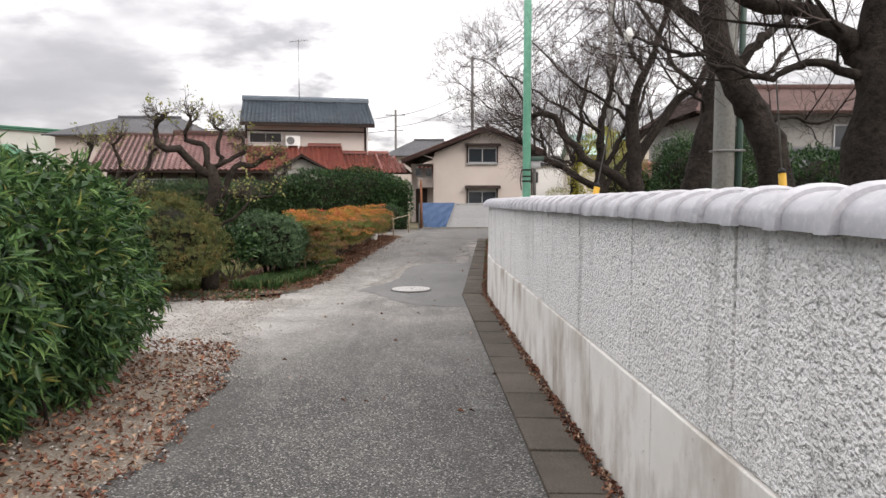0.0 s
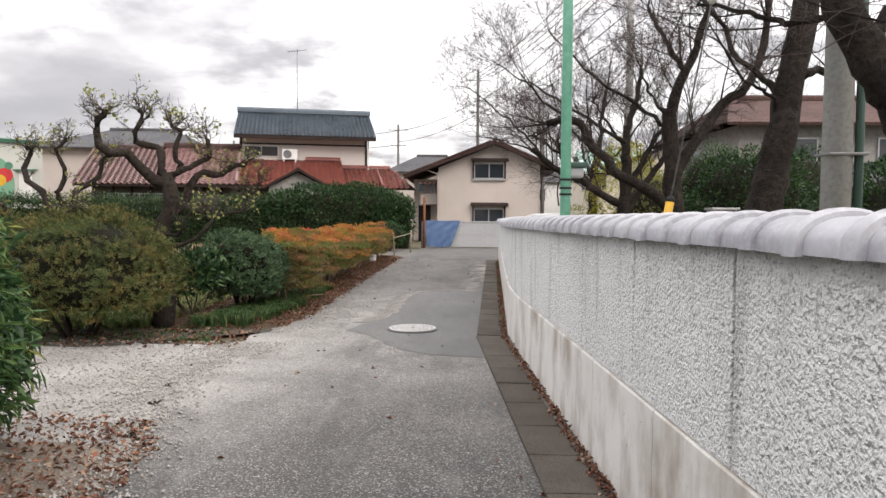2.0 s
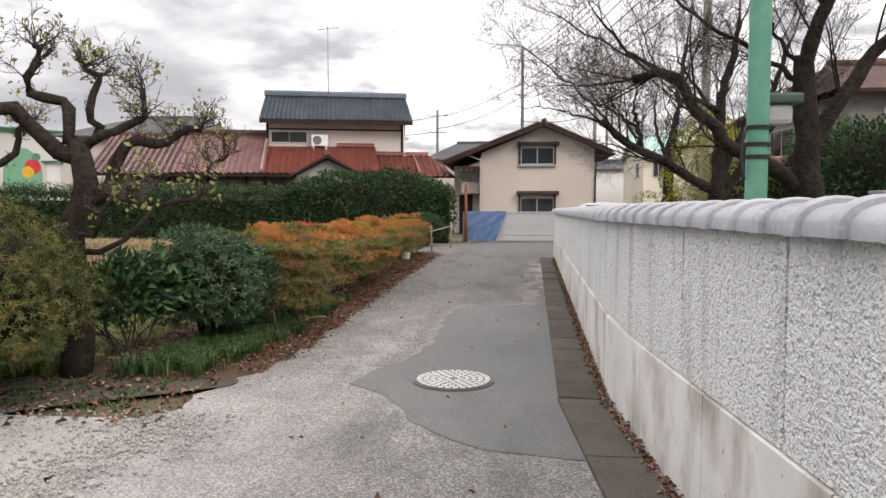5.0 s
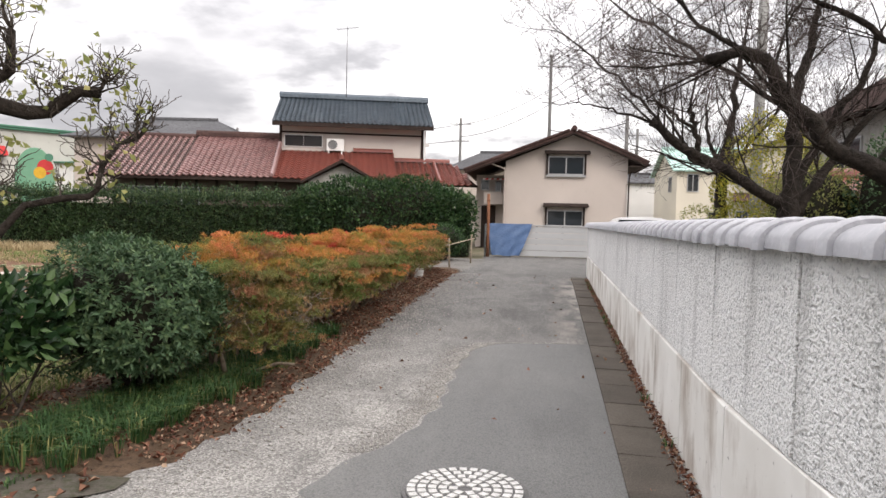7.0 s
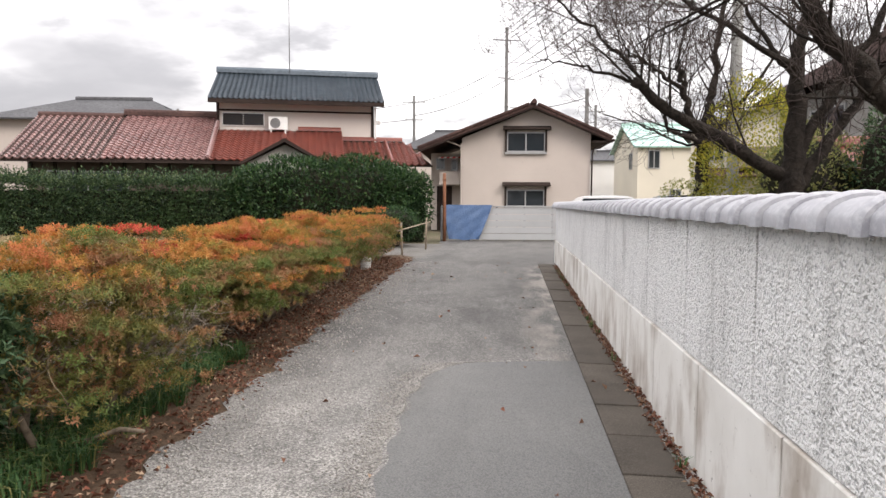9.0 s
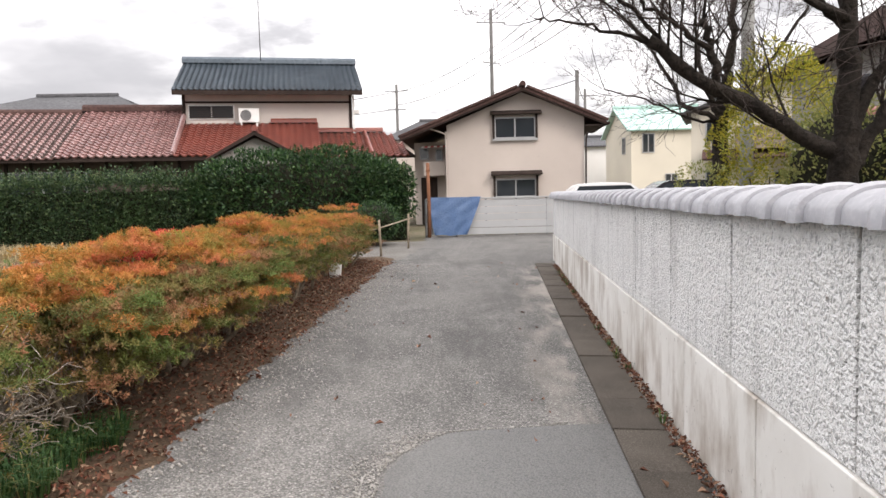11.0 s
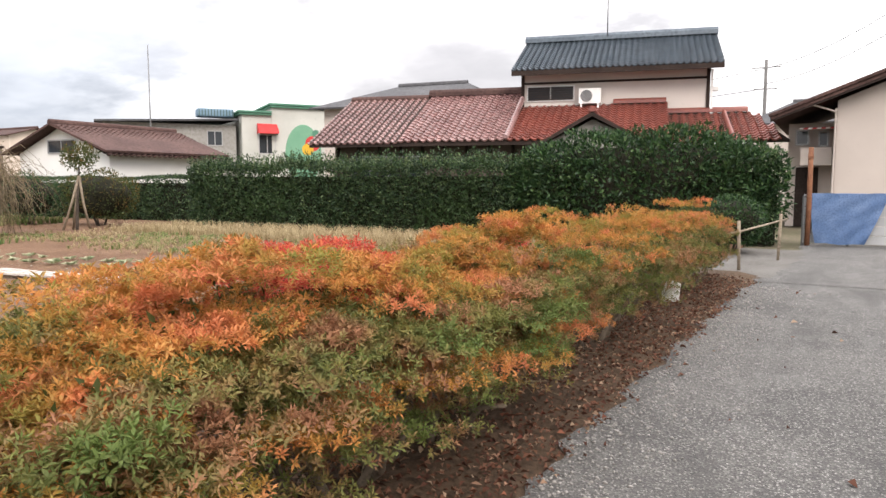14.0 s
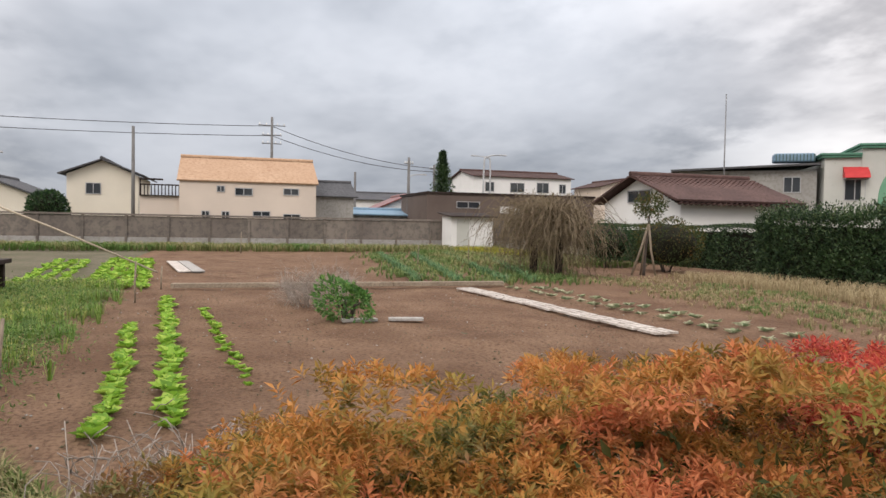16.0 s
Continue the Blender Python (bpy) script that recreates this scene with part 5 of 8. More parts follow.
cherry(3.54, 7.4, [(0, 0, 0), (-0.05, 0.02, 1.2), (-0.24, 0.05, 2.0), (-0.38, 0.1, 2.4), (-0.55, 0.15, 2.7), (-0.74, 0.2, 3.1), (-0.82, 0.25, 3.9)], (0.17, 0.13), [
    ([(-0.3, 0, 2.2), (-0.05, 0.15, 2.35), (0.35, 0.25, 2.3), (0.9, 0.3, 2.45)], 0.028, 0.01),
    ([(-0.6, 0.1, 2.85), (-0.25, 0.2, 3.2), (0.15, 0.3, 3.5), (0.5, 0.4, 4.2)], 0.06, 0.025),
    ([(-0.75, 0.2, 3.2), (-1.1, 0.5, 3.6), (-1.6, 0.8, 3.9), (-2.3, 1.2, 4.5)], 0.08, 0.03),
    ([(-0.82, 0.25, 3.8), (-0.7, 0.5, 4.6), (-0.4, 0.8, 5.6)], 0.1, 0.04),
    ([(-0.68, 0.2, 3.0), (-1.0, 0.7, 3.15), (-1.4, 1.3, 3.5)], 0.035, 0.014)], 52, (4, 5, 3))
cherry(3.93, 11.35, [(0, 0, 0), (-0.08, 0, 1.3), (0.02, 0, 1.9), (0.12, 0, 2.4), (0.25, 0, 3.0), (0.38, 0.05, 3.7), (0.5, 0.1, 4.8)], (0.225, 0.16), [
    ([(0.22, 0, 3.0), (0.0, 0.2, 3.25), (-0.25, 0.4, 3.55), (-0.5, 0.6, 4.06), (-0.9, 0.8, 4.7)], 0.05, 0.025),
    ([(0.2, 0, 2.75), (-0.1, -0.1, 3.1), (-0.5, -0.1, 3.25), (-0.9, -0.2, 3.7)], 0.03, 0.012),
    ([(0.4, 0, 3.3), (0.7, 0.1, 3.42), (1.2, 0.2, 3.5), (1.7, 0.3, 4.0)], 0.065, 0.03),
    ([(0.45, 0.1, 4.2), (0.8, 0.3, 4.9), (1.1, 0.4, 5.8)], 0.08, 0.03),
    ([(0.5, 0.1, 4.6), (0.2, 0.4, 5.2), (-0.2, 0.5, 6.2)], 0.09, 0.04)], 53, (4, 5, 3))
cherry(4.05, 15.55, [(0, 0, 0), (0.0, 0, 1.0), (-0.02, 0, 1.7), (-0.05, 0, 2.3), (-0.1, 0, 3.0), (-0.12, 0, 3.5)], (0.21, 0.13), [
    ([(-0.02, 0, 1.55), (-0.5, 0.05, 1.98), (-1.07, 0.1, 2.3), (-1.3, 0.1, 2.58), (-1.56, 0.15, 2.85), (-1.78, 0.15, 3.24), (-2.02, 0.15, 3.32), (-2.42, 0.1, 3.24)], 0.115, 0.06),
    ([(-1.8, 0.15, 3.26), (-2.1, 0.2, 3.42), (-2.45, 0.25, 3.68), (-2.9, 0.3, 4.25)], 0.04, 0.016),
    ([(-0.12, 0, 3.4), (0.0, 0, 3.9), (0.2, 0.05, 4.3), (0.42, 0.1, 4.85), (0.6, 0.1, 5.7)], 0.11, 0.05),
    ([(0.15, 0.05, 4.2), (-0.25, 0.1, 4.85), (-0.55, 0.1, 5.4)], 0.06, 0.03),
    ([(-0.02, 0, 2.1), (0.12, 0, 2.56), (0.55, 0.05, 3.17), (0.96, 0.1, 3.67), (1.45, 0.1, 4.05), (1.7, 0.1, 4.9), (1.8, 0.1, 5.6)], 0.12, 0.06),
    ([(-0.12, 0, 3.3), (-0.45, -0.1, 3.75), (-0.7, -0.2, 4.5)], 0.04, 0.016),
    ([(-0.1, 0, 3.1), (-0.7, 0.1, 3.6), (-1.5, 0.2, 4.2), (-2.3, 0.3, 5.1)], 0.045, 0.014)], 54, (5, 5, 4))
cherry(4.2, 20.0, [(0, 0, 0), (0.0, 0, 0.9), (-0.02, 0, 1.6), (-0.03, 0, 2.1), (0.0, 0, 3.0)], (0.22, 0.12), [
    ([(-0.02, 0, 1.7), (-0.37, 0, 1.9), (-0.74, 0, 2.15), (-1.2, -0.05, 2.36), (-1.85, -0.1, 2.68), (-2.1, -0.1, 2.92), (-2.4, -0.12, 3.13)], 0.105, 0.07),
    ([(-1.57, -0.08, 2.52), (-1.63, -0.08, 2.94), (-1.74, -0.06, 3.36)], 0.055, 0.04),
    ([(-1.66, -0.08, 3.0), (-2.08, -0.1, 3.27), (-2.55, -0.15, 3.52)], 0.035, 0.02),
    ([(-0.01, 0, 2.8), (0.03, 0.05, 3.65), (0.28, 0.1, 4.4), (0.46, 0.15, 5.2)], 0.115, 0.05),
    ([(0.0, 0, 1.95), (0.37, -0.05, 2.8), (0.6, -0.1, 3.27), (0.95, -0.1, 3.8), (1.2, -0.1, 4.6)], 0.085, 0.04),
    ([(0.05, 0, 1.6), (0.35, 0.05, 2.1), (0.7, 0.1, 2.6), (1.05, 0.1, 3.05), (1.7, 0.2, 3.7)], 0.1, 0.05),
    ([(0.0, 0, 3.1), (-0.35, 0.2, 3.7), (-0.8, 0.4, 4.4)], 0.05, 0.02),
    ([(-2.1, -0.1, 2.95), (-2.7, -0.15, 3.6), (-3.4, -0.2, 4.2), (-4.0, -0.2, 4.65)], 0.03, 0.01),
    ([(0.0, 0, 3.3), (-1.0, 0.15, 3.95), (-2.2, 0.2, 4.65), (-3.3, 0.2, 5.25)], 0.05, 0.012),
    ([(-2.38, -0.12, 3.12), (-3.1, -0.2, 3.35), (-3.7, -0.25, 3.5)], 0.028, 0.008)], 55, (4, 5, 4))
cherry(4.15, 24.1, [(0, 0, 0), (0.0, 0, 1.2), (0.02, 0, 2.0), (0.05, 0, 2.7), (0.15, 0, 3.3)], (0.16, 0.1), [
    ([(0.13, 0, 3.2), (0.22, 0, 3.7), (0.3, 0.05, 4.7), (0.5, 0.1, 5.6)], 0.095, 0.045),
    ([(0.03, 0, 2.6), (-0.1, -0.05, 2.9), (-0.25, -0.1, 3.3), (-0.3, -0.1, 4.0)], 0.07, 0.03),
    ([(0.02, 0, 2.5), (-0.35, -0.1, 2.68), (-0.75, -0.15, 2.85), (-0.8, -0.15, 3.15), (-1.2, -0.2, 3.7), (-1.6, -0.2, 4.3)], 0.05, 0.02),
    ([(0.08, 0, 2.55), (0.4, 0, 2.9), (1.0, -0.1, 3.7), (1.55, -0.2, 4.45)], 0.05, 0.025),
    ([(0.0, 0, 2.5), (-0.5, 0.1, 2.6), (-1.2, 0.2, 3.0), (-1.9, 0.2, 3.2)], 0.03, 0.012)], 56, (4, 5, 4))


def pruned_tree(x, y, trunk, limbs, seed, r0=0.13):
    """An old, hard-pruned tree: knotty limbs that end in fists of thin shoots."""
    t = thing("pruned_tree", "old hard-pruned tree with knotty crooked limbs and short shoots", "tree", x, y, -0.02, group="pruned garden trees")
    r = np.random.default_rng(seed)
    pts = curve_points(trunk, 10)
    tubes("trunk", [(pts, np.linspace(r0 * 1.2, r0 * 0.75, 10) * (1 + 0.08 * np.sin(np.arange(10) * 1.9)))], M_BARKOLD, t, 10)
    leaves = []
    for f, line, rr in limbs:
        lp = curve_points([pts[int(f * 9)]] + [tuple(q) for q in line], 11)
        ph = r.random(3) * 6
        lp[1:] += np.stack([0.045 * np.sin(np.arange(1, 11) * 1.25 + q) for q in ph], 1) + r.normal(size=(10, 3)) * 0.012
        limb = tubes("limb", [(lp, np.linspace(rr * 0.95, rr * 0.5, 11) * (1 + 0.12 * np.sin(np.arange(11) * 2.6)))], M_BARKOLD, t, 8)
        fans = [[], [], [], []]
        ends = []
        for j, many, size in ((5, 1, 0.6), (7, 2, 0.8), (8, 3, 0.95), (9, 4, 1.1), (10, 6, 1.2)):
            for k in range(many):
                d = unit(np.array((r.normal() * 0.95, r.normal() * 0.7, 0.4)))
                branch_out(fans, lp[j], d, (0.15 + 0.13 * r.random()) * size, 0.0085, 0, r, 0.14, 0.38, (4, 3), 0.8, 0.0024, ends)
        shoots = fans[0] + fans[1] + fans[2]
        leaves += [e for e in ends if r.random() < 0.1]
        tagged(tubes("shoots", shoots, M_BARKG, limb, 3), kind="stuff")
    P = np.repeat(np.array(leaves), 4, 0) + r.normal(size=(len(leaves) * 4, 3)) * 0.04
    foliage("last_leaves", P, unit(r.normal(size=P.shape)), 0.055, 0.032, M_LEAF_LAST, t, "a few last yellow-green leaves", r=r)


pruned_tree(-3.85, 11.05, [(0, 0, 0), (0.05, 0.02, 0.6), (-0.04, 0.05, 1.2), (0.12, 0.05, 1.6), (0.05, 0.05, 2.0)], [
    (0.9, [(-0.3, -0.1, 2.15), (-0.55, -0.25, 2.25), (-0.62, -0.35, 2.55), (-0.55, -0.3, 2.75)], 0.075), (1.0, [(-0.05, 0.05, 2.25), (-0.3, 0.0, 2.5), (-0.22, 0.0, 2.8)], 0.06),
    (0.72, [(0.3, 0.18, 1.75), (0.45, 0.28, 2.0), (0.7, 0.42, 2.06), (0.9, 0.52, 2.12)], 0.065), (0.92, [(0.25, 0.12, 2.1), (0.5, 0.25, 2.15), (0.52, 0.3, 2.45)], 0.05), (0.95, [(0.2, 0.1, 2.3), (0.15, 0.1, 2.65)], 0.045),
    (0.45, [(0.45, 0.2, 1.22), (0.75, 0.35, 1.5), (0.95, 0.5, 1.62), (1.08, 0.6, 1.88)], 0.028), (0.5, [(-0.4, -0.2, 1.25), (-0.7, -0.35, 1.5), (-1.1, -0.4, 1.45)], 0.035), (0.55, [(0.35, -0.1, 1.4), (0.6, -0.1, 1.55)], 0.025)], 61, 0.11)
pruned_tree(-6.0, 12.5, [(0, 0, 0), (-0.05, 0, 0.8), (0.05, 0, 1.5)], [
    (1.0, [(-0.3, 0, 1.8), (-0.5, 0.1, 2.2), (-0.45, 0.1, 2.5)], 0.06), (0.9, [(0.3, 0.1, 1.8), (0.5, 0.2, 2.1), (0.7, 0.2, 2.4)], 0.055), (1.0, [(0.05, 0, 2.0), (0.1, 0, 2.6)], 0.05), (0.7, [(-0.6, -0.2, 1.5), (-1.0, -0.3, 1.6)], 0.045)], 62, 0.09)


def shrub_mass(name, label, x, y, size, material, leaves, leaf, seed, lift=0.0, solid=True):
    return clipped_bush(name, label, x, y, size, material, leaves, leaf, seed, lift=lift, lump=0.28, power=2.1, stems=6, solid=solid)


shrub_mass("evergreen_bush", "dark evergreen bush behind the wall", 6.3, 17.6, (2.6, 2.4, 2.9), M_LEAF_DARK, 9000, 0.09, 71)
shrub_mass("evergreen_bush", "dark evergreen bush behind the wall", 8.4, 20.3, (3.0, 2.6, 3.2), M_LEAF_DARK, 8000, 0.09, 72)
shrub_mass("evergreen_bush", "dark evergreen bush behind the wall", 7.6, 14.3, (2.2, 2.2, 2.4), M_LEAF_DARK, 7000, 0.09, 73)
shrub_mass("yellowing_bush", "loose bush with yellow-green autumn leaves behind the wall", 5.6, 22.6, (2.0, 1.8, 2.7), M_LEAF_LAST, 5000, 0.08, 74)
shrub_mass("yellowing_bush", "loose bush with yellow-green autumn leaves behind the wall", 5.1, 23.9, (2.3, 1.5, 3.7), M_LEAF_YELLOW, 10500, 0.072, 75, solid=False)
shrub_mass("yellowing_bush", "small yellow-green shrub at a cherry tree's foot", 3.45, 22.9, (0.9, 0.8, 1.5), M_LEAF_LAST, 1000, 0.06, 79, lift=0.3, solid=False)
shrub_mass("yellowing_bush", "loose bush with yellow-green autumn leaves behind the wall", 7.0, 21.6, (2.2, 1.8, 3.4), M_LEAF_BOX, 5000, 0.08, 76)
for x, y, h in ((-62, 33.2, 8.0),):
    c = thing("conifer", "tall dark pointed conifer beyond the garden wall", "tree", x, y, -0.03)
    r = np.random.default_rng(77)
    tubes("trunk", [([(0, 0, 0), (0, 0, 3), (0, 0, h - 0.4)], [0.16, 0.1, 0.02])], M_BARK, c, 7)
    n = 7000
    z = 1.0 + (h - 1.0) * r.random(n) ** 1.1
    a = r.random(n) * 2 * np.pi
    rr = (h - z + 0.25) * 0.3 * (0.6 + 0.4 * np.sin(a * 5 + z * 7)) * np.sqrt(r.random(n)) + 0.05
    P = np.stack((np.cos(a) * rr, np.sin(a) * rr, z), 1)
    foliage("foliage", P, unit(np.stack((np.cos(a), np.sin(a), np.full(n, 0.2)), 1)), 0.26, 0.09, M_LEAF_FENCE, c, r=r)

# ---- the long clipped hedge before the tiled house ----
def long_hedge():
    h = thing("clipped_hedge", "long dark green clipped hedge in front of the tiled house", "hedge", -18.9, 30.2, 0, 5.0)
    r = np.random.default_rng(9)
    L = 17.0
    n = 60000
    side = r.random(n)
    x, z = r.random(n) * L, r.random(n) ** 0.85 * 1.84
    y = np.zeros(n)
    top = side < 0.3
    end = (side > 0.94)
    z[top] = 1.84
    y[top] = r.random(top.sum()) * 1.2
    x[end] = 0
    y[end] = r.random(end.sum()) * 1.2
    P = np.stack((x, y, z), 1)
    O = np.tile(np.array((0.0, -1.0, 0.25)), (n, 1))
    O[top] = (0, -0.2, 1)
    O[end] = (-1, -0.2, 0.2)
    P += O * (waves(P, 1.3, 0.12, 2)[:, None] + waves(P, 4.5, 0.12, 6)[:, None] + waves(P, 11.0, 0.08, 3)[:, None] + r.normal(size=n)[:, None] * 0.04)
    P[:, 2] += np.where(P[:, 2] > 1.7, r.random(n) ** 5 * 0.38, 0)
    foliage("foliage", P, O, 0.085, 0.04, M_LEAF_FENCE, h, r=r)
    part("inner_growth_shade", bx((0.2, L - 0.05, 0.26, 1.15, 0.0, 1.58)), M_INNER_SHADE, h)
    n = 420
    base = np.stack((r.random(n) * L, r.random(n) * 1.0, 1.72 + r.random(n) * 0.1), 1)
    base = base[waves(base, 0.7, 1.0, 8) > -0.25]
    fan = np.repeat(np.arange(len(base)), 16)
    f = np.tile(np.linspace(0, 1, 16), len(base))
    high = 0.12 + 0.26 * r.random(len(base))
    P = base[fan] + np.stack((np.zeros(len(fan)), np.zeros(len(fan)), high[fan] * f), 1) + r.normal(size=(len(fan), 3)) * 0.012
    D = unit(r.normal(size=(len(fan), 3)) * 0.6 + np.array((0, 0, 0.8)))
    tagged(put("shoots", leaf_mesh("shoots", P, D, unit(r.normal(size=(len(fan), 3))), 0.07, 0.022, M_LEAF_SHOOT, r=r), h), kind="stuff")
    p, o = bush_points(16000, (13.9, 0.55, 1.3), (6.6, 2.0, 2.7), 2.6, 4, 0.24, 0.2, -0.9, r)
    foliage("broad_foliage", p, o, 0.13, 0.055, M_LEAF_DARK, h, "broader glossy leaves at the lane end", r=r)
    lump_core("inner_bush_shade", (13.9, 0.6, 1.25), (6.5, 1.9, 2.6), M_INNER_SHADE, h, 4, 2.6, 0.8)
    # lower part behind, towards the field
    h2 = thing("low_hedge", "lower dark hedge with bare brown patches", "hedge", -32.0, 31.6, 0, 2.0)
    n = 16000
    P = np.stack((r.random(n) * 13, np.where(r.random(n) < 0.3, r.random(n) * 1.0, 0.0), r.random(n) * 1.55), 1)
    P[P[:, 1] > 0, 2] = 1.55
    P[:, 1] += waves(P, 1.1, 0.2, 5) + r.normal(size=n) * 0.05
    P[:, 2] += waves(P, 0.8, 0.12, 3) * (P[:, 2] > 1.2)
    foliage("foliage", P, np.tile(np.array((0.0, -1, 0.4)), (n, 1)), 0.1, 0.045, M_LEAF_FENCE, h2, r=r)
    part("inner_growth_shade", bx((0.1, 12.9, 0.22, 1.0, 0.0, 1.38)), M_INNER_SHADE, h2)


long_hedge()

# ---- houses ----
def ridge_tube(parent, a, b, material, r=0.11, name="ridge"):
    a, b = Vector(a), Vector(b)
    d = (b - a).normalized()
    s = Vector((-d.y, d.x, 0)).normalized()
    prof = [(-1.5, -0.7), (-1.3, 0.6), (-0.7, 1.3), (0, 1.6), (0.7, 1.3), (1.3, 0.6), (1.5, -0.7)]
    bm = bmesh.new()
    rows = [[bm.verts.new(p + s * (x * r) + Vector((0, 0, z * r))) for x, z in prof] for p in (a, b)]
    n = len(prof)
    for i in range(n - 1):
        bm.faces.new((rows[0][i], rows[1][i], rows[1][i + 1], rows[0][i + 1]))
    bm.faces.new(rows[0])
    bm.faces.new(rows[1][::-1])
    bmesh.ops.recalc_face_normals(bm, faces=bm.faces[:])
    return part(name, bm, material, parent)


def tiled_house():
    """The old house with red tiles below and a blue-tiled upper storey."""
    h = thing("tiled_house", "old house with red tiled roofs and a blue-tiled upper storey", "house", -12.06, 39.4, 0, 13.0)
    part("upper_wall", bx((0.55, 7.35, 0.8, 6.3, 3.0, 5.72)), M_PINKPLASTER, h)
    # ground wall coloured dark brown to stand for the shade under the eaves
    part("ground_wall", bx((-6.3, 5.9, -1.7, 6.0, 0, 3.2), (5.9, 8.6, -1.5, 6.0, 0, 2.7)), M_BROWNWALL, h)
    part("timber_band", bx((0.5, 7.4, 0.76, 0.83, 5.18, 5.26), (0.5, 0.62, 0.74, 0.86, 3.6, 5.6), (7.28, 7.4, 0.74, 0.86, 3.4, 5.6)), M_TIMBER, h)
    window(h, 0.72, 2.55, 4.52, 5.12, 0.8, panes=2, material=M_WHITE)
    for i in range(6):
        part("shutter_bar", bx((0.76, 2.5, 0.7, 0.725, 4.58 + i * 0.085, 4.615 + i * 0.085)), M_TIMBER, h)
    # blue roof
    e, rz, half = 5.62, 7.24, 3.55
    for name, c in (("blue_roof_front", [(0.25, 0, e), (7.8, 0, e), (7.8, half, rz), (0.25, half, rz)]), ("blue_roof_back", [(7.8, 2 * half, e), (0.25, 2 * half, e), (0.25, half, rz), (7.8, half, rz)])):
        slab(h, name, c, 0.1, M_TIMBER)
    sl = math.atan2(rz - e, half)
    tiled_slope(h, (0.25, -0.05, e + 0.012), (1, 0, 0), (0, math.cos(sl), math.sin(sl)), 34, 16, M_BLUETILE, 0.222, 0.245)
    ridge_tube(h, (0.2, half, rz + 0.12), (7.85, half, rz + 0.12), M_BLUETILE, 0.13)
    part("fascia", bx((0.25, 7.8, -0.045, -0.01, e - 0.2, e - 0.02)), M_TIMBER, h)
    part("gable_wall", prism([(0.8, 5.6), (6.3, 5.6), (3.55, 7.12)], 0.6, 7.3, "x"), M_PINKPLASTER, h)
    # red roofs: main left, its lower end, and the newer part before the upper storey
    e2 = 2.86
    sl = math.atan2(4.95 - e2, 4.37)
    up = (0, math.cos(sl), math.sin(sl))
    top = (1.7, 4.95)
    slab(h, "red_roof", [(-6.9, -2.67, e2), (0.55, -2.67, e2), (0.55, top[0], top[1]), (-6.9, top[0], top[1])], 0.08, M_TIMBER)
    slab(h, "red_roof_back", [(0.55, 6.2, e2), (-6.9, 6.2, e2), (-6.9, top[0], top[1]), (0.55, top[0], top[1])], 0.08, M_REDTILE)
    tiled_slope(h, (-3.35, -2.72, e2 + 0.012), (1, 0, 0), up, 14, 20, M_REDTILE, 0.28)
    tiled_slope(h, (-6.95, -2.72, e2 - 0.03), (1, 0, 0), up, 13, 19, M_REDTILE, 0.28, singles=200)
    ridge_tube(h, (-3.5, 1.7, 5.05), (0.5, 1.7, 5.05), M_BROWNTILE, 0.12)
    ridge_tube(h, (-6.95, 1.6, 4.87), (-3.5, 1.6, 4.87), M_BROWNTILE, 0.11)
    ridge_tube(h, (0.55, -2.6, e2 + 0.08), (0.55, 0.8, 4.68), M_REDTILE, 0.07, "verge_tiles")
    slab(h, "new_roof", [(0.6, -2.67, e2), (5.9, -2.67, e2), (5.9, 0.8, 4.35), (0.6, 0.8, 4.35)], 0.08, M_TIMBER)
    sl3 = math.atan2(4.35 - e2, 3.47)
    tiled_slope(h, (0.62, -2.72, e2 + 0.012), (1, 0, 0), (0, math.cos(sl3), math.sin(sl3)), 19, 15, M_NEWTILE, 0.28)
    ridge_tube(h, (4.0, 0.74, 4.42), (5.9, 0.74, 4.42), M_NEWTILE, 0.08)
    slab(h, "end_roof", [(5.95, -2.3, e2 - 0.1), (9.6, -2.3, e2 - 0.1), (8.7, 0.8, 3.95), (5.95, 0.8, 3.95)], 0.08, M_TIMBER)
    tiled_slope(h, (5.97, -2.35, e2 - 0.085), (1, 0, 0), (0, math.cos(0.36), math.sin(0.36)), 12, 13, M_NEWTILE, 0.28, singles=160, skip=lambda a, b: a > 3.5 - b * 0.25)
    ridge_tube(h, (5.95, 0.8, 4.02), (8.7, 0.8, 4.02), M_NEWTILE, 0.08)
    ridge_tube(h, (7.9, -2.3, 2.9), (7.9, 0.8, 4.0), M_NEWTILE, 0.05, "verge_tiles")
    # dark strip added below the red eave as its shadow line
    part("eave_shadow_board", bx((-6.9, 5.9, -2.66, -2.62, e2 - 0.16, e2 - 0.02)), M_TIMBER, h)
    for i in range(9):
        x = -6.2 + i * 0.85
        part("eave_post", bx((x, x + 0.1, -1.78, -1.7, 0, 3.1)), M_TIMBER, h)
    window(h, -5.6, -2.6, 0.5, 2.4, -1.72, panes=4)
    # porch gable
    part("porch_wall", prism([(2.15, 0), (4.95, 0), (4.95, 2.75), (3.55, 3.45), (2.15, 2.75)], -3.35, -1.6, "y"), M_GREYWALL, h)
    slab(h, "porch_roof_a", [(1.85, -3.7, 2.72), (1.85, -0.4, 2.72), (3.55, -0.4, 3.68), (3.55, -3.7, 3.68)], 0.07, M_NEWTILE)
    slab(h, "porch_roof_b", [(5.25, -3.7, 2.72), (5.25, -0.4, 2.72), (3.55, -0.4, 3.68), (3.55, -3.7, 3.68)], 0.07, M_NEWTILE)
    ridge_tube(h, (3.55, -3.75, 3.72), (3.55, -0.6, 3.72), M_NEWTILE, 0.08)
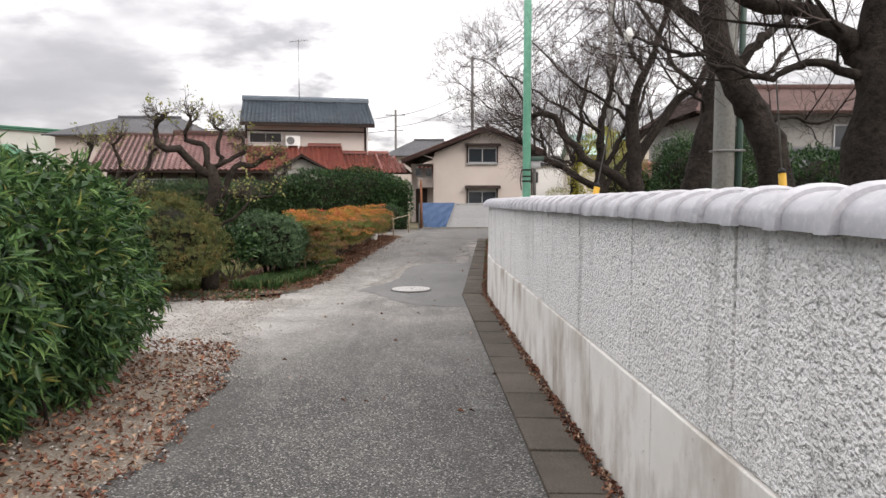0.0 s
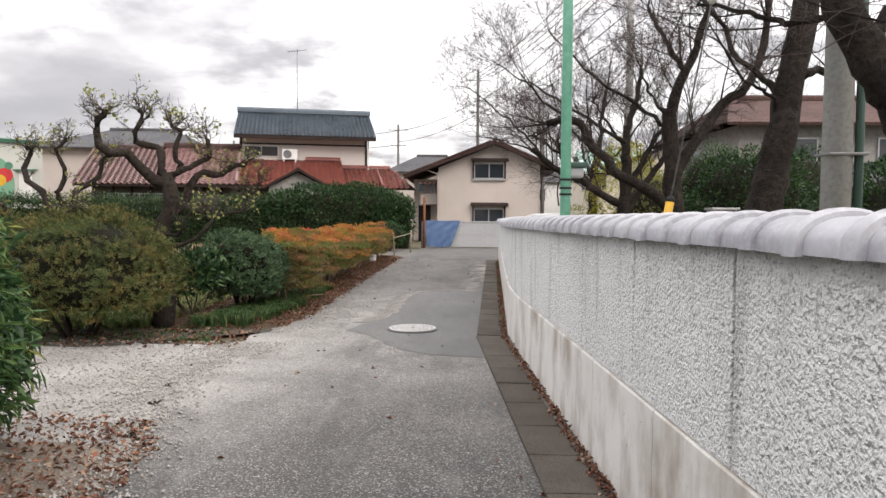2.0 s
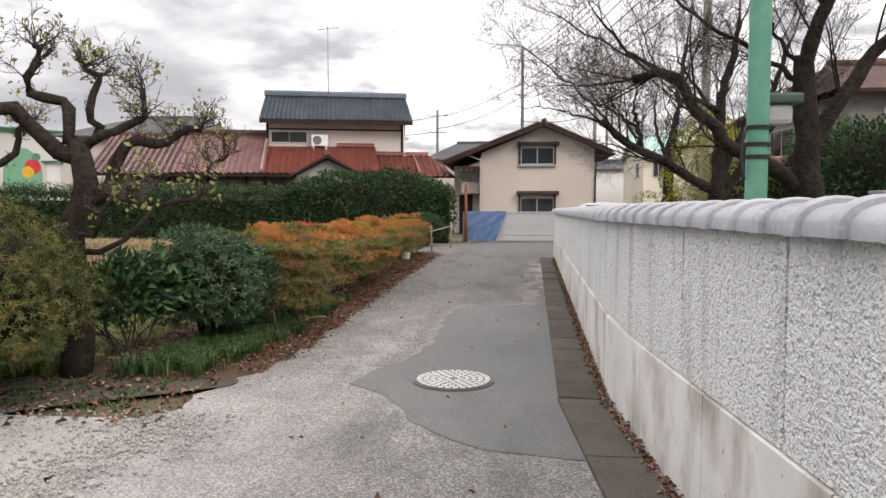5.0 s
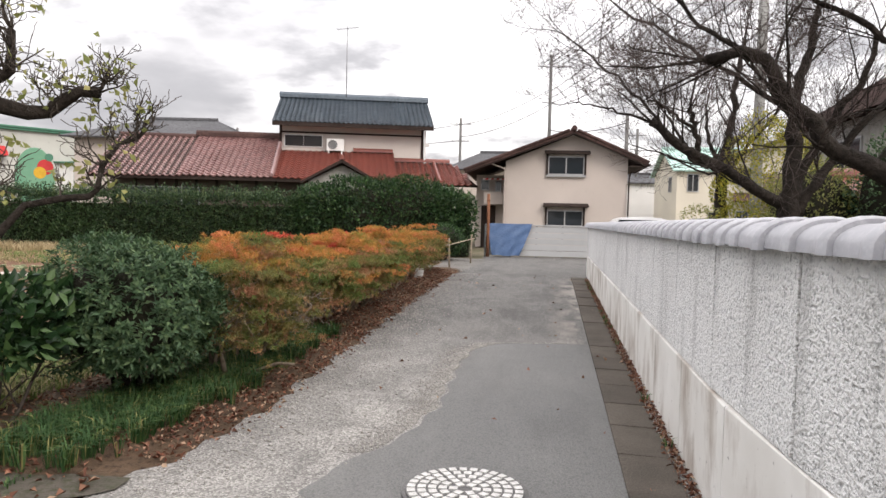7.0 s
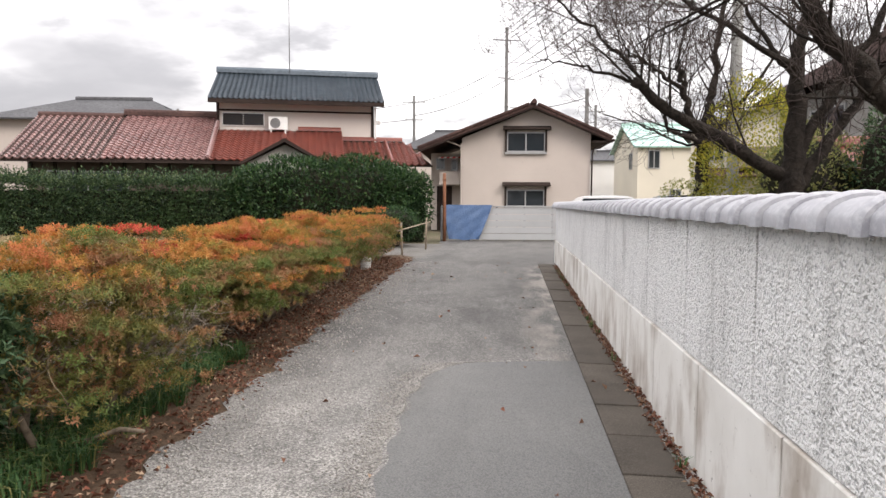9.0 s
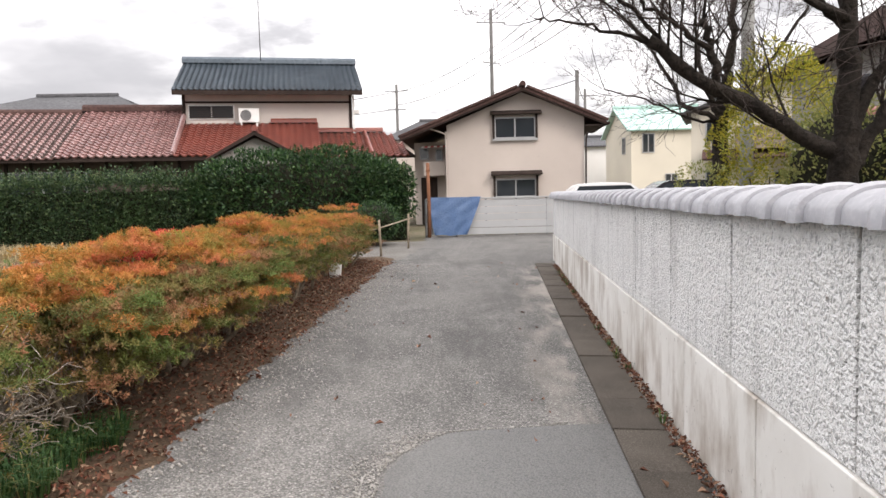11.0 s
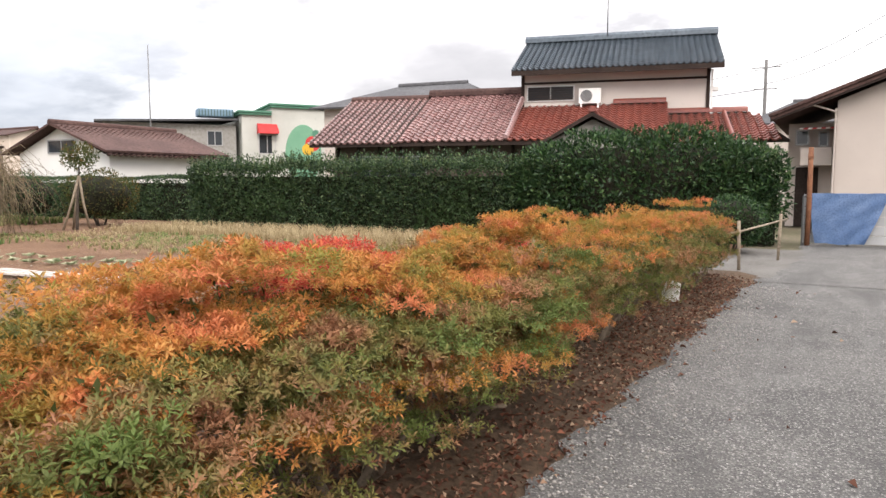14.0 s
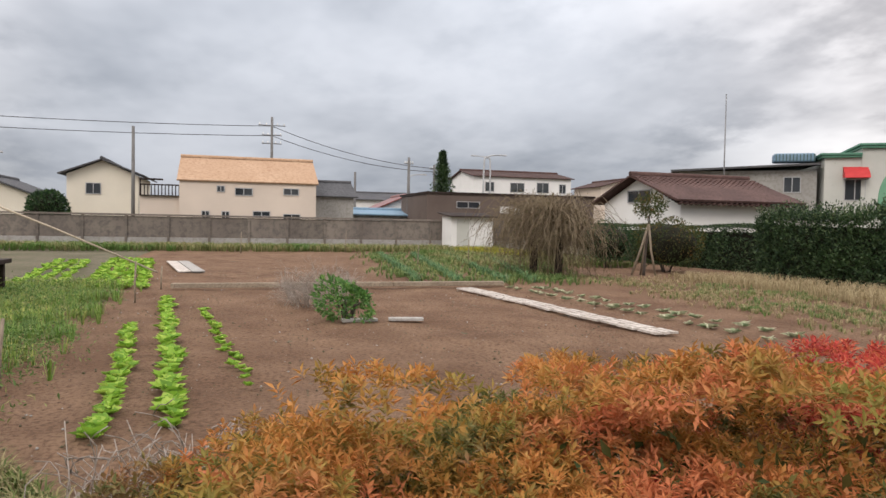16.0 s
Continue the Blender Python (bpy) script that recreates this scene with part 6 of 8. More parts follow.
    part("porch_barge", prism([(1.85, 2.6), (1.85, 2.7), (3.55, 3.66), (5.25, 2.7), (5.25, 2.6), (3.55, 3.52)], -3.72, -3.68, "y"), M_TIMBER, h)
    part("downpipe", bx((7.42, 7.5, 0.7, 0.78, 3.6, 5.5)), M_WHITE, h)
    part("vent_box", bx((7.4, 7.75, 1.3, 1.6, 4.8, 4.95)), M_WHITE, h)
    return h


tiled_house()

ac = thing("air_conditioner", "white outdoor air conditioner unit on the red roof", "air conditioner", -12.06 + 3.15 * 0.974 - 0.5 * 0.225, 39.4 + 3.15 * 0.225 + 0.5 * 0.974, 4.36, 13.0)
part("case", bx((-0.41, 0.41, -0.16, 0.16, 0.0, 0.56), bevel=0.02), M_WHITE, ac)
bm = bmesh.new()
bmesh.ops.create_cone(bm, cap_ends=True, segments=24, radius1=0.22, radius2=0.22, depth=0.02, matrix=Matrix.Translation((-0.12, -0.165, 0.28)) @ pose(0, 0, 0, 90))
part("fan_opening", bm, M_STEEL, ac, "dark round fan opening")
for i in range(4):
    r0 = 0.06 + i * 0.05
    bm = bmesh.new()
    bmesh.ops.create_cone(bm, cap_ends=False, segments=24, radius1=r0, radius2=r0, depth=0.02, matrix=Matrix.Translation((-0.12, -0.18, 0.28)) @ pose(0, 0, 0, 90))
    part("guard_ring", bm, M_WHITE, ac)
for dx in (-0.34, 0.28):
    part("foot", bx((dx, dx + 0.06, -0.2, 0.2, -0.22, 0.0)), M_WHITE, ac)

ant = thing("roof_antenna", "thin television antenna mast on the roof ridge", "antenna", -9.3, 43.4, 7.36)
tubes("mast", [([(0, 0, 0), (0, 0, 1.6), (0, 0, 3.6)], [0.025, 0.022, 0.018])], M_STEEL, ant, 6)
tubes("boom", [([(-0.55, 0, 3.45), (0, 0, 3.5), (0.6, 0, 3.55)], [0.014] * 3)], M_STEEL, ant, 4)
for i in range(7):
    x = -0.5 + i * 0.17
    tubes("rod", [([(x, -0.28, 3.46 + i * 0.012), (x, 0, 3.46 + i * 0.012), (x, 0.28, 3.46 + i * 0.012)], [0.008] * 3)], M_STEEL, ant, 4)


def gable_house():
    """The beige two-storey house across the end of the lane."""
    h = thing("gable_house", "beige plastered two-storey house with a dark gabled roof", "house", -0.93, 38.4)
    W, ax = 5.2, 2.85
    part("front_wall", prism([(0, 0), (W, 0), (W, 4.1), (ax, 4.98), (0, 3.82)], 0.0, 7.0, "y"), M_PLASTER, h)
    part("wing_wall", bx((-1.35, 0.02, 1.6, 7.0, 0, 3.3)), M_PLASTER, h)
    for name, c in (("roof_right", [(5.95, -0.6, 3.78), (5.95, 7.6, 3.78), (ax, 7.6, 5.14), (ax, -0.6, 5.14)]), ("roof_left", [(-1.75, -0.6, 3.38), (-1.75, 7.6, 3.38), (ax, 7.6, 5.14), (ax, -0.6, 5.14)])):
        slab(h, name, c, 0.1, M_BROWNTILE)
    for i in range(12):
        f = i / 12
        part("verge_tile", bx((-0.2, 0.2, -0.66, -0.4, -0.03, 0.07), bevel=0.02), M_BROWNTILE, h).matrix_basis = Matrix.Translation((-1.6 + f * 4.45, 0, 3.45 + f * 1.74)) @ pose(0, 0, 0, 0, -20.9, 0)
    for i in range(9):
        f = i / 9
        part("verge_tile", bx((-0.2, 0.2, -0.66, -0.4, -0.03, 0.07), bevel=0.02), M_BROWNTILE, h).matrix_basis = Matrix.Translation((5.8 - f * 2.95, 0, 3.88 + f * 1.3)) @ pose(0, 0, 0, 0, 23.6, 0)
    ridge_tube(h, (ax, -0.68, 5.2), (ax, 7.6, 5.2), M_BROWNTILE, 0.08)
    part("barge_board", prism([(-1.75, 3.22), (-1.75, 3.36), (ax, 5.12), (5.95, 3.76), (5.95, 3.62), (ax, 4.96)], -0.58, -0.54, "y"), M_TIMBER, h)
    part("soffit", bx((W, 5.9, -0.5, 7.0, 3.62, 3.68)), M_TIMBER, h)
    for z0, z1, zh in ((3.27, 4.06, 4.2), (1.05, 1.74, 1.93)):
        w = window(h, 1.82, 3.36, z0, z1, 0.0, material=M_FRAME, frame_w=0.045)
        part("hood", prism([(-0.36, zh - 0.05), (-0.36, zh), (0.0, zh + 0.12), (0.0, zh - 0.05)], 1.66, 3.58, "x"), M_TIMBER, h)
        part("box_frame", bx((1.74, 1.82, -0.1, 0.0, z0 - 0.06, z1 + 0.12), (3.36, 3.44, -0.1, 0.0, z0 - 0.06, z1 + 0.12)), M_TIMBER, h)
        part("sill", bx((1.74, 3.44, -0.13, 0.02, z0 - 0.09, z0 - 0.01)), M_FRAME, h)
        part("curtain", bx((2.0, 2.55, 0.03, 0.05, z0 + 0.06, z0 + 0.3)), M_CURTAIN, w)
    tubes("gutter_pipe", [(curve_points([(5.85, -0.4, 3.62), (5.5, -0.25, 3.4), (5.28, -0.08, 3.3), (5.25, -0.08, 2.0), (5.25, -0.08, 0.0)], 14), [0.035] * 14)], M_TIMBER, h, 7)
    tubes("gutter_pipe", [(curve_points([(-0.8, -0.3, 3.75), (-0.1, -0.1, 3.5), (-0.04, -0.06, 3.3), (-0.04, -0.06, 0.0)], 12), [0.03] * 12)], M_PLASTER, h, 7)
    tubes("eave_gutter", [([(6.0, -0.6, 3.7), (6.0, 3.0, 3.7), (6.0, 7.6, 3.7)], [0.06] * 3)], M_TIMBER, h, 7)
    window(h, -1.15, -0.75, 2.6, 3.1, 1.6, panes=1)
    window(h, -0.5, -0.2, 2.55, 3.05, 1.6, panes=1)
    part("side_door", bx((-1.1, -0.45, 1.54, 1.6, 0.0, 1.9)), M_TIMBER, h)
    bal = part("balcony", bx((-0.95, -0.1, 0.75, 1.6, 1.95, 2.05), (-0.95, -0.1, 0.75, 0.8, 2.05, 2.5), (-0.95, -0.9, 0.8, 1.6, 2.05, 2.5), (-0.15, -0.1, 0.8, 1.6, 2.05, 2.5)), M_PLASTER, h)
    for i in range(8):
        part("awning_stripe", bx((-1.0 + i * 0.12, -0.9 + i * 0.12, 0.6, 1.6, 2.98, 3.0)), M_REDCLOTH if i % 2 else M_WHITE, bal).matrix_basis = pose(0, 0, 0, 6)
    return h


gable_house()


def fence_end():
    """White board fence with a blue sheet at the lane's end."""
    f = thing("board_fence", "low white metal board fence closing the lane", "fence", -1.5, 32.4)
    for i in range(24):
        part("post", bx((i * 0.9 - 0.03, i * 0.9 + 0.03, 0.03, 0.09, -0.03, 1.12)), M_STEEL, f)
    for j in range(5):
        for k in range(6):
            part("board", bx((k * 3.6, k * 3.6 + 3.592, 0.0, 0.028, 0.05 + j * 0.208, 0.05 + j * 0.208 + 0.196), bevel=0.006), M_WHITEMETAL, f)
    part("top_rail", bx((0, 21.6, -0.03, 0.06, 1.1, 1.15), bevel=0.01), M_FRAME, f)
    t = thing("blue_tarp", "blue plastic sheet hung over the fence", "tarp", -1.36, 32.34)
    r = np.random.default_rng(4)
    V, F = [], []
    nx, nz = 26, 18
    for j in range(nz + 1):
        z = 1.17 - j / nz * 1.12
        w0, w1 = 0.02 + 0.1 * (j / nz) ** 3, 1.5 - 0.42 * (j / nz) ** 1.6 - 0.05 * math.sin(j / nz * 3.1)
        for i in range(nx + 1):
            u = i / nx
            x = w0 + (w1 - w0) * u
            V.append((x, -0.02 - 0.03 * (j / nz) * (1 + math.sin(u * 17 + j * 0.3)) - 0.02 * abs(math.sin(u * 7 + j * 0.5)), z + 0.012 * math.sin(u * 9)))
    for j in range(nz):
        for i in range(nx):
            a = j * (nx + 1) + i
            F.append((a, a + 1, a + nx + 2, a + nx + 1))
    put("sheet", mesh_of("sheet", V, F, M_TARP, True), t)
    part("hem", bx((0.0, 1.52, -0.02, 0.1, 1.152, 1.175), bevel=0.008), M_TARP, t)
    p = thing("fence_post", "rusty brown post beside the blue sheet", "post", -1.4, 32.28)
    tubes("pole", [([(0, 0, -0.05), (0.01, 0, 1.0), (0, 0, 2.2)], [0.06, 0.058, 0.055])], M_RUST, p, 8)
    part("bracket", bx((-0.06, 0.06, -0.06, 0.06, 1.95, 2.0)), M_RUST, p)


fence_end()


def plain_house(name, label, x, y, rz, w, d, eave, ridge, wall, roof, along="x", over=0.5, wins=(), hip=0.0, category="house"):
    """A house with walls, a pitched or hipped roof and windows (side, from, to, low, high): side f faces -y, r faces +x, l faces -x."""
    h = thing(name, label, category, x, y, -0.03, rz)
    part("wall", bx((0, w, 0, d, 0, eave)), wall, h)
    o = over
    if along == "x":
        a, b = (-o + hip, d / 2, ridge), (w + o - hip, d / 2, ridge)
        slab(h, "roof", [(-o, -o, eave), (w + o, -o, eave), b, a], 0.09, roof)
        slab(h, "roof", [(w + o, d + o, eave), (-o, d + o, eave), a, b], 0.09, roof)
        if hip:
            for s in (0, 1):
                bm = bmesh.new()
                e, q = (-o, a) if s == 0 else (w + o, b)
                vs = [bm.verts.new(p) for p in ((e, -o, eave), (e, d + o, eave), q)]
                bm.faces.new(vs)
                bmesh.ops.solidify(bm, geom=bm.faces[:], thickness=0.08)
                part("hip_roof", bm, roof, h)
        else:
            part("gable", prism([(0, eave - 0.02), (d, eave - 0.02), (d / 2, ridge - 0.12)], 0.001, w - 0.001, "x"), wall, h)
        ridge_tube(h, (a[0], a[1], ridge + 0.04), (b[0], b[1], ridge + 0.04), roof, 0.08)
    else:
        a, b = (w / 2, -o, ridge), (w / 2, d + o, ridge)
        slab(h, "roof", [(-o, -o, eave), (-o, d + o, eave), b, a], 0.09, roof)
        slab(h, "roof", [(w + o, -o, eave), (w + o, d + o, eave), b, a], 0.09, roof)
        part("gable", prism([(0, eave - 0.02), (w, eave - 0.02), (w / 2, ridge - 0.12)], 0.001, d - 0.001, "y"), wall, h)
        ridge_tube(h, (a[0], a[1], ridge + 0.04), (b[0], b[1], ridge + 0.04), roof, 0.08)
    for side, u0, u1, z0, z1 in wins:
        if side == "f":
            window(h, u0, u1, z0, z1, 0.0)
        else:
            ww = window(h, u0, u1, z0, z1, 0.0)
            ww.matrix_basis = pose(w, 0, 0, 0, 0, 90) if side == "r" else pose(0, 0, 0, 0, 0, -90)
    return h


# behind the wall and beyond
# the grey wall colour also holds the shade this house stands in
plain_house("grey_house", "grey plastered house with a dark tiled roof behind the trees", 8.6, 24.0, 0, 9, 7, 4.3, 5.6, M_GREYWALL, M_BROWNTILE, "x", 0.6, [("f", 0.8, 2.4, 2.9, 3.9), ("f", 4.2, 6.2, 2.9, 3.9), ("f", 0.8, 2.6, 0.6, 2.2), ("l", -5, -3.2, 2.9, 3.8)], 1.6)
plain_house("grey_house_annex", "low tiled annex of the grey house", 9.2, 21.6, 0, 7, 2.3, 2.3, 2.9, M_GREYWALL, M_SLATE, "x", 0.5, [("f", 1, 2.6, 0.9, 1.9)])
plain_house("mint_house", "cream house with a mint green roof", 9.3, 52.0, 0, 4.6, 7, 4.5, 6.1, M_CREAM, M_MINT, "x", 0.3, [("f", 1.9, 2.6, 0.9, 2.0), ("f", 3.6, 4.2, 3.6, 4.2), ("l", -2.2, -1.4, 3.2, 4.2), ("f", 0.6, 1.3, 3.2, 4.3)])
pg = plain_house("cream_house", "cream house with brown balcony and arched lower window", 8.15, 38.0, -20, 6, 4, 4.0, 5.1, M_CREAM, M_SLATE, "y", 0.4, [("f", 0.5, 1.25, 2.9, 3.7), ("f", 0.5, 1.0, 1.0, 1.9), ("f", 2.8, 3.6, 0.8, 1.8)])
part("balcony", bx((1.5, 3.6, -0.7, 0.0, 2.6, 3.4), bevel=0.02), M_WOODGREY, pg, "brown timber balcony front")
slab(pg, "porch_roof", [(0.4, -0.9, 2.3), (4.0, -0.9, 2.3), (4.0, 0.0, 2.65), (0.4, 0.0, 2.65)], 0.08, M_BROWNTILE)
plain_house("pale_far_house", "small pale house far off behind the parked cars", 5.6, 62.0, 0, 5, 6, 4.2, 5.0, M_WHITEWALL, M_SLATE, "x", 0.3, [("f", 1, 2, 2.6, 3.6)])
plain_house("slate_house", "beige house with a grey hipped slate roof", -25.6, 45.5, 6, 9.5, 8, 5.45, 7.0, M_PLASTER, M_SLATE, "x", 0.6, [("f", 4.5, 5.6, 3.4, 4.6)], 3.2)
plain_house("far_dark_roof", "far house with a dark hipped roof between the two houses", -5.6, 62.0, 0, 7, 7, 5.0, 6.6, M_PLASTER, M_SLATE, "x", 0.5, [], 2.6)

plain_house("red_lean_to", "small outbuilding with a faded red roof beside the grey house", 6.4, 22.8, 0, 1.9, 1.6, 2.0, 2.5, M_GREYWALL, M_NEWTILE, "x", 0.25)
cab = thing("metal_cabinet", "pale grey metal cabinet behind the wall", "cabinet", 4.35, 14.0, -0.03)
part("body", bx((-0.2, 0.2, -0.15, 0.15, 0.0, 1.6), bevel=0.01), M_WHITEMETAL, cab)
part("door", bx((-0.18, 0.18, -0.165, -0.152, 0.1, 1.5), bevel=0.004), M_WHITEMETAL, cab)
part("roof", bx((-0.23, 0.23, -0.2, 0.17, 1.6, 1.64), bevel=0.008), M_FRAME, cab)

# the shop with the green parapet
sh = thing("green_trim_building", "aged white flat-roofed building with stepped green parapet trim", "building", -36.22, 50.0, -0.03, 54.6)
part("wall", bx((0, 2.0, 0, 9, 0, 6.0)), M_STAINWALL, sh)
part("tall_wall", bx((2.0, 10.5, -0.04, 9, 0, 6.55)), M_STAINWALL, sh)
part("parapet_trim", bx((-0.2, 1.98, -0.25, 9.1, 6.0, 6.14), (-0.28, 1.98, -0.33, 9.15, 6.14, 6.28), bevel=0.03), M_GREENTRIM, sh)
part("parapet_trim", bx((1.9, 10.6, -0.28, 9.1, 6.55, 6.7), (1.8, 10.6, -0.36, 9.15, 6.7, 6.84), bevel=0.03), M_GREENTRIM, sh)
aw = part("awning", prism([(-0.75, 4.75), (-0.6, 5.05), (0.0, 5.45), (0.0, 4.75)], 1.0, 2.35, "x"), M_REDCLOTH, sh, "small red awning")
part("awning_frame", bx((1.02, 1.08, -0.7, 0.0, 4.69, 4.75), (2.27, 2.33, -0.7, 0.0, 4.69, 4.75)), M_FRAME, aw)
window(sh, 1.1, 2.25, 3.4, 4.7, 0.0, panes=2)
for i, (m, cx, cz, rr) in enumerate(((M_MURAL, 4.2, 3.4, 1.3), (M_REDCLOTH, 4.85, 4.15, 0.55), (M_YELLOW, 4.5, 3.75, 0.42), (M_GREENTRIM, 5.1, 4.85, 0.28))):
    bm = bmesh.new()
    bmesh.ops.create_cone(bm, cap_ends=True, segments=28, radius1=rr, radius2=rr * 0.97, depth=0.03 + i * 0.012, matrix=Matrix.Translation((cx, -0.06, cz)) @ pose(0, 0, 0, 90) @ Matrix.Diagonal((1, 1.6 if i == 0 else 1, 1, 1)))
    part("painted_spot", bm, m, sh)
part("wing_wall", bx((-8.5, -0.3, 0.6, 8, 0, 5.3)), M_GREYWALL, sh)
slab(sh, "wing_roof", [(-9.0, -0.1, 5.35), (-0.25, -0.1, 5.72), (-0.25, 8.4, 6.0), (-9.0, 8.4, 5.6)], 0.12, M_SLATE)
window(sh, -2.2, -1.2, 3.9, 4.9, 0.6)
part("roof_tank", bx((-2.7, -0.3, 1.2, 2.6, 5.9, 6.45), bevel=0.12), M_BLUESHEET, sh, "blue-green sheeted roof box")
for i in range(12):
    part("tank_rib", bx((-2.62 + i * 0.2, -2.56 + i * 0.2, 1.16, 1.19, 5.95, 6.4)), M_DKGREEN, sh)
plain_house("long_green_roof", "long low building with a green roof edge", -52, 52, 8, 20, 8, 4.6, 5.0, M_WHITEWALL, M_GREENTRIM, "x", 0.3)

shed = plain_house("white_shed", "white-walled shed with a brown tiled gable roof", -33.9, 33.6, 0, 6.4, 5.6, 2.75, 4.0, M_WHITEWALL, M_BROWNTILE, "y", 0.55, [("f", 2.2, 4.2, 2.7, 3.3)])
sl = math.atan2(1.25, 3.2)
tiled_slope(shed, (6.97, -0.55, 2.75 - 0.2), (0, 1, 0), (-math.cos(sl), 0, math.sin(sl)), 24, 15, M_BROWNTILE, 0.28)

# beyond the garden wall
b1 = plain_house("beige_house", "long beige house with an ochre tiled roof and balcony", -48.0, 12.0, 90, 8.4, 7, 4.0, 5.7, M_SAND, M_OCHRETILE, "x", 0.15, [("f", 2.2, 2.7, 3.3, 3.7), ("f", 3.3, 4.4, 3.1, 3.6), ("f", 6.3, 7.3, 3.2, 3.65), ("f", 1.3, 1.8, 1.2, 2.1), ("f", 2.5, 3.0, 1.2, 2.1), ("f", 4.4, 5.5, 1.8, 2.15), ("f", 6.3, 7.4, 1.2, 2.0)])
part("balcony_block", bx((-2.3, 0.0, 0.3, 4, 0, 2.95)), M_SAND, b1)
part("balcony_floor", bx((-2.3, 0.0, 0.1, 4, 2.951, 3.0)), M_TIMBER, b1)
for i in range(12):
    part("baluster", bx((-2.25 + i * 0.2, -2.19 + i * 0.2, 0.12, 0.16, 3.0, 3.6)), M_TIMBER, b1)
part("rail", bx((-2.3, 0.0, 0.08, 0.18, 3.6, 3.68), (-2.3, -2.22, 0.1, 0.18, 3.0, 3.95), (-2.3, -1.0, 0.08, 0.9, 3.95, 4.02)), M_TIMBER, b1)
plain_house("grey_annex", "grey house end beside the beige house", -50.0, 20.6, 90, 2.6, 6, 3.3, 4.4, M_GREYWALL, M_SLATE, "x", 0.3)
plain_house("gabled_cream_house", "cream house with a dark gabled roof beyond the garden wall", -56.0, 4.1, 90, 4.6, 8, 4.6, 5.7, M_CREAM, M_SLATE, "y", 0.5, [("f", 1.2, 2.2, 3.2, 4.0)])
plain_house("low_cream_house", "low cream house with a dark roof beyond the wall", -52.0, -3.0, 90, 6, 8, 2.9, 4.2, M_CREAM, M_SLATE, "y", 0.4, [("f", 3, 4, 1.8, 2.5)])
db = thing("brown_building", "long dark brown clad building with a flat roof", "building", -50.0, 28.5, -0.03, 90)
part("wall", bx((0, 13.3, 0, 8, 0, 3.7)), M_BROWNWALL, db)
part("parapet", bx((-0.1, 13.4, -0.1, 8.1, 3.7, 3.85)), M_TIMBER, db)
window(db, 2.2, 4.0, 2.7, 3.2, 0.0)
part("pale_band", bx((5.6, 9.0, -0.04, 0.0, 2.4, 2.9)), M_WHITEWALL, db)
plain_house("white_long_house", "white two-storey house with a red-brown roof far off", -70.0, 39.0, 90, 11, 8, 6.6, 7.4, M_WHITEWALL, M_BROWNTILE, "x", 0.3, [("f", 1.2, 2.2, 5.0, 6.0), ("f", 4.0, 5.6, 5.0, 6.0), ("f", 7.0, 8.4, 5.0, 6.1), ("f", 9.6, 10.4, 5.0, 6.0)])
plain_house("tan_far_house", "tan house with a red-brown roof far off", -68.0, 52.5, 90, 5, 6, 5.8, 6.6, M_SAND, M_BROWNTILE, "y", 0.4)
plain_house("blue_sheet_shed", "low shed roofed in blue sheets", -56.0, 22.5, 90, 6, 4, 2.2, 2.6, M_GREYWALL, M_BLUESHEET, "x", 0.4)
plain_house("pale_low_house", "pale low house with an orange tiled roof", -60.0, 27.2, 90, 4.2, 5, 2.8, 3.9, M_WHITEWALL, M_NEWTILE, "y", 0.4)
plain_house("grey_far_house", "far pale grey house with a flat dark roof", -75.0, 27.0, 90, 8, 6, 4.0, 4.8, M_WHITEWALL, M_SLATE, "x", 0.4)
ss = thing("garden_shed", "small pale garden shed with a lean-to roof", "shed", -38.0, 26.6, -0.03, 90)
part("wall", bx((0, 2.4, 0, 1.8, 0, 1.95)), M_WHITEWALL, ss)
slab(ss, "roof", [(-0.25, -0.35, 1.98), (2.65, -0.35, 1.98), (2.65, 2.0, 2.2), (-0.25, 2.0, 2.2)], 0.06, M_TIMBER)
part("door", bx((0.3, 1.0, -0.03, 0.0, 0.05, 1.8)), M_STAINWALL, ss)

# the wall at the far side of the garden
fw = thing("wall_far", "long brown-grey concrete panel wall along the far side of the garden", "wall", -40.2, -20.0, 0, kind="structure")
for i in range(26):
    y = i * 2.0
    part("lower_panel", bx((-0.06, 0.06, y + 0.06, y + 1.94, -0.05, 0.55)), M_GREYWALL, fw)
    part("upper_panel", bx((-0.05, 0.05, y + 0.06, y + 1.94, 0.554, 1.62)), M_BLOCK, fw)
    part("post", bx((-0.1, 0.1, y - 0.06, y + 0.06, -0.05, 1.64)), M_BLOCK, fw)
part("coping", bx((-0.12, 0.12, 0, 52, 1.644, 1.74)), M_BLOCK, fw)

# ---- poles and wires ----
def pole(x, y, h, r0, r1, material, name, label, arms=(), group=""):
    p = thing(name, label, "pole", x, y, -0.05, group=group)
    tubes("shaft", [([(0, 0, 0), (0, 0, h / 2), (0, 0, h)], [r0, (r0 + r1) / 2, r1])], material, p, 16)
    for z, w, ang in arms:
        c, s = math.cos(radians(ang)), math.sin(radians(ang))
        arm = tubes("crossarm", [([(-w / 2 * c, -w / 2 * s, z), (0, 0, z), (w / 2 * c, w / 2 * s, z)], [0.04] * 3)], M_STEEL, p, 5)
        for k in (-0.45, -0.2, 0.2, 0.45):
            tubes("insulator", [([(k * w * c, k * w * s, z), (k * w * c, k * w * s, z + 0.12), (k * w * c, k * w * s, z + 0.22)], [0.03, 0.045, 0.02])], M_WHITE, arm, 6)
    return p


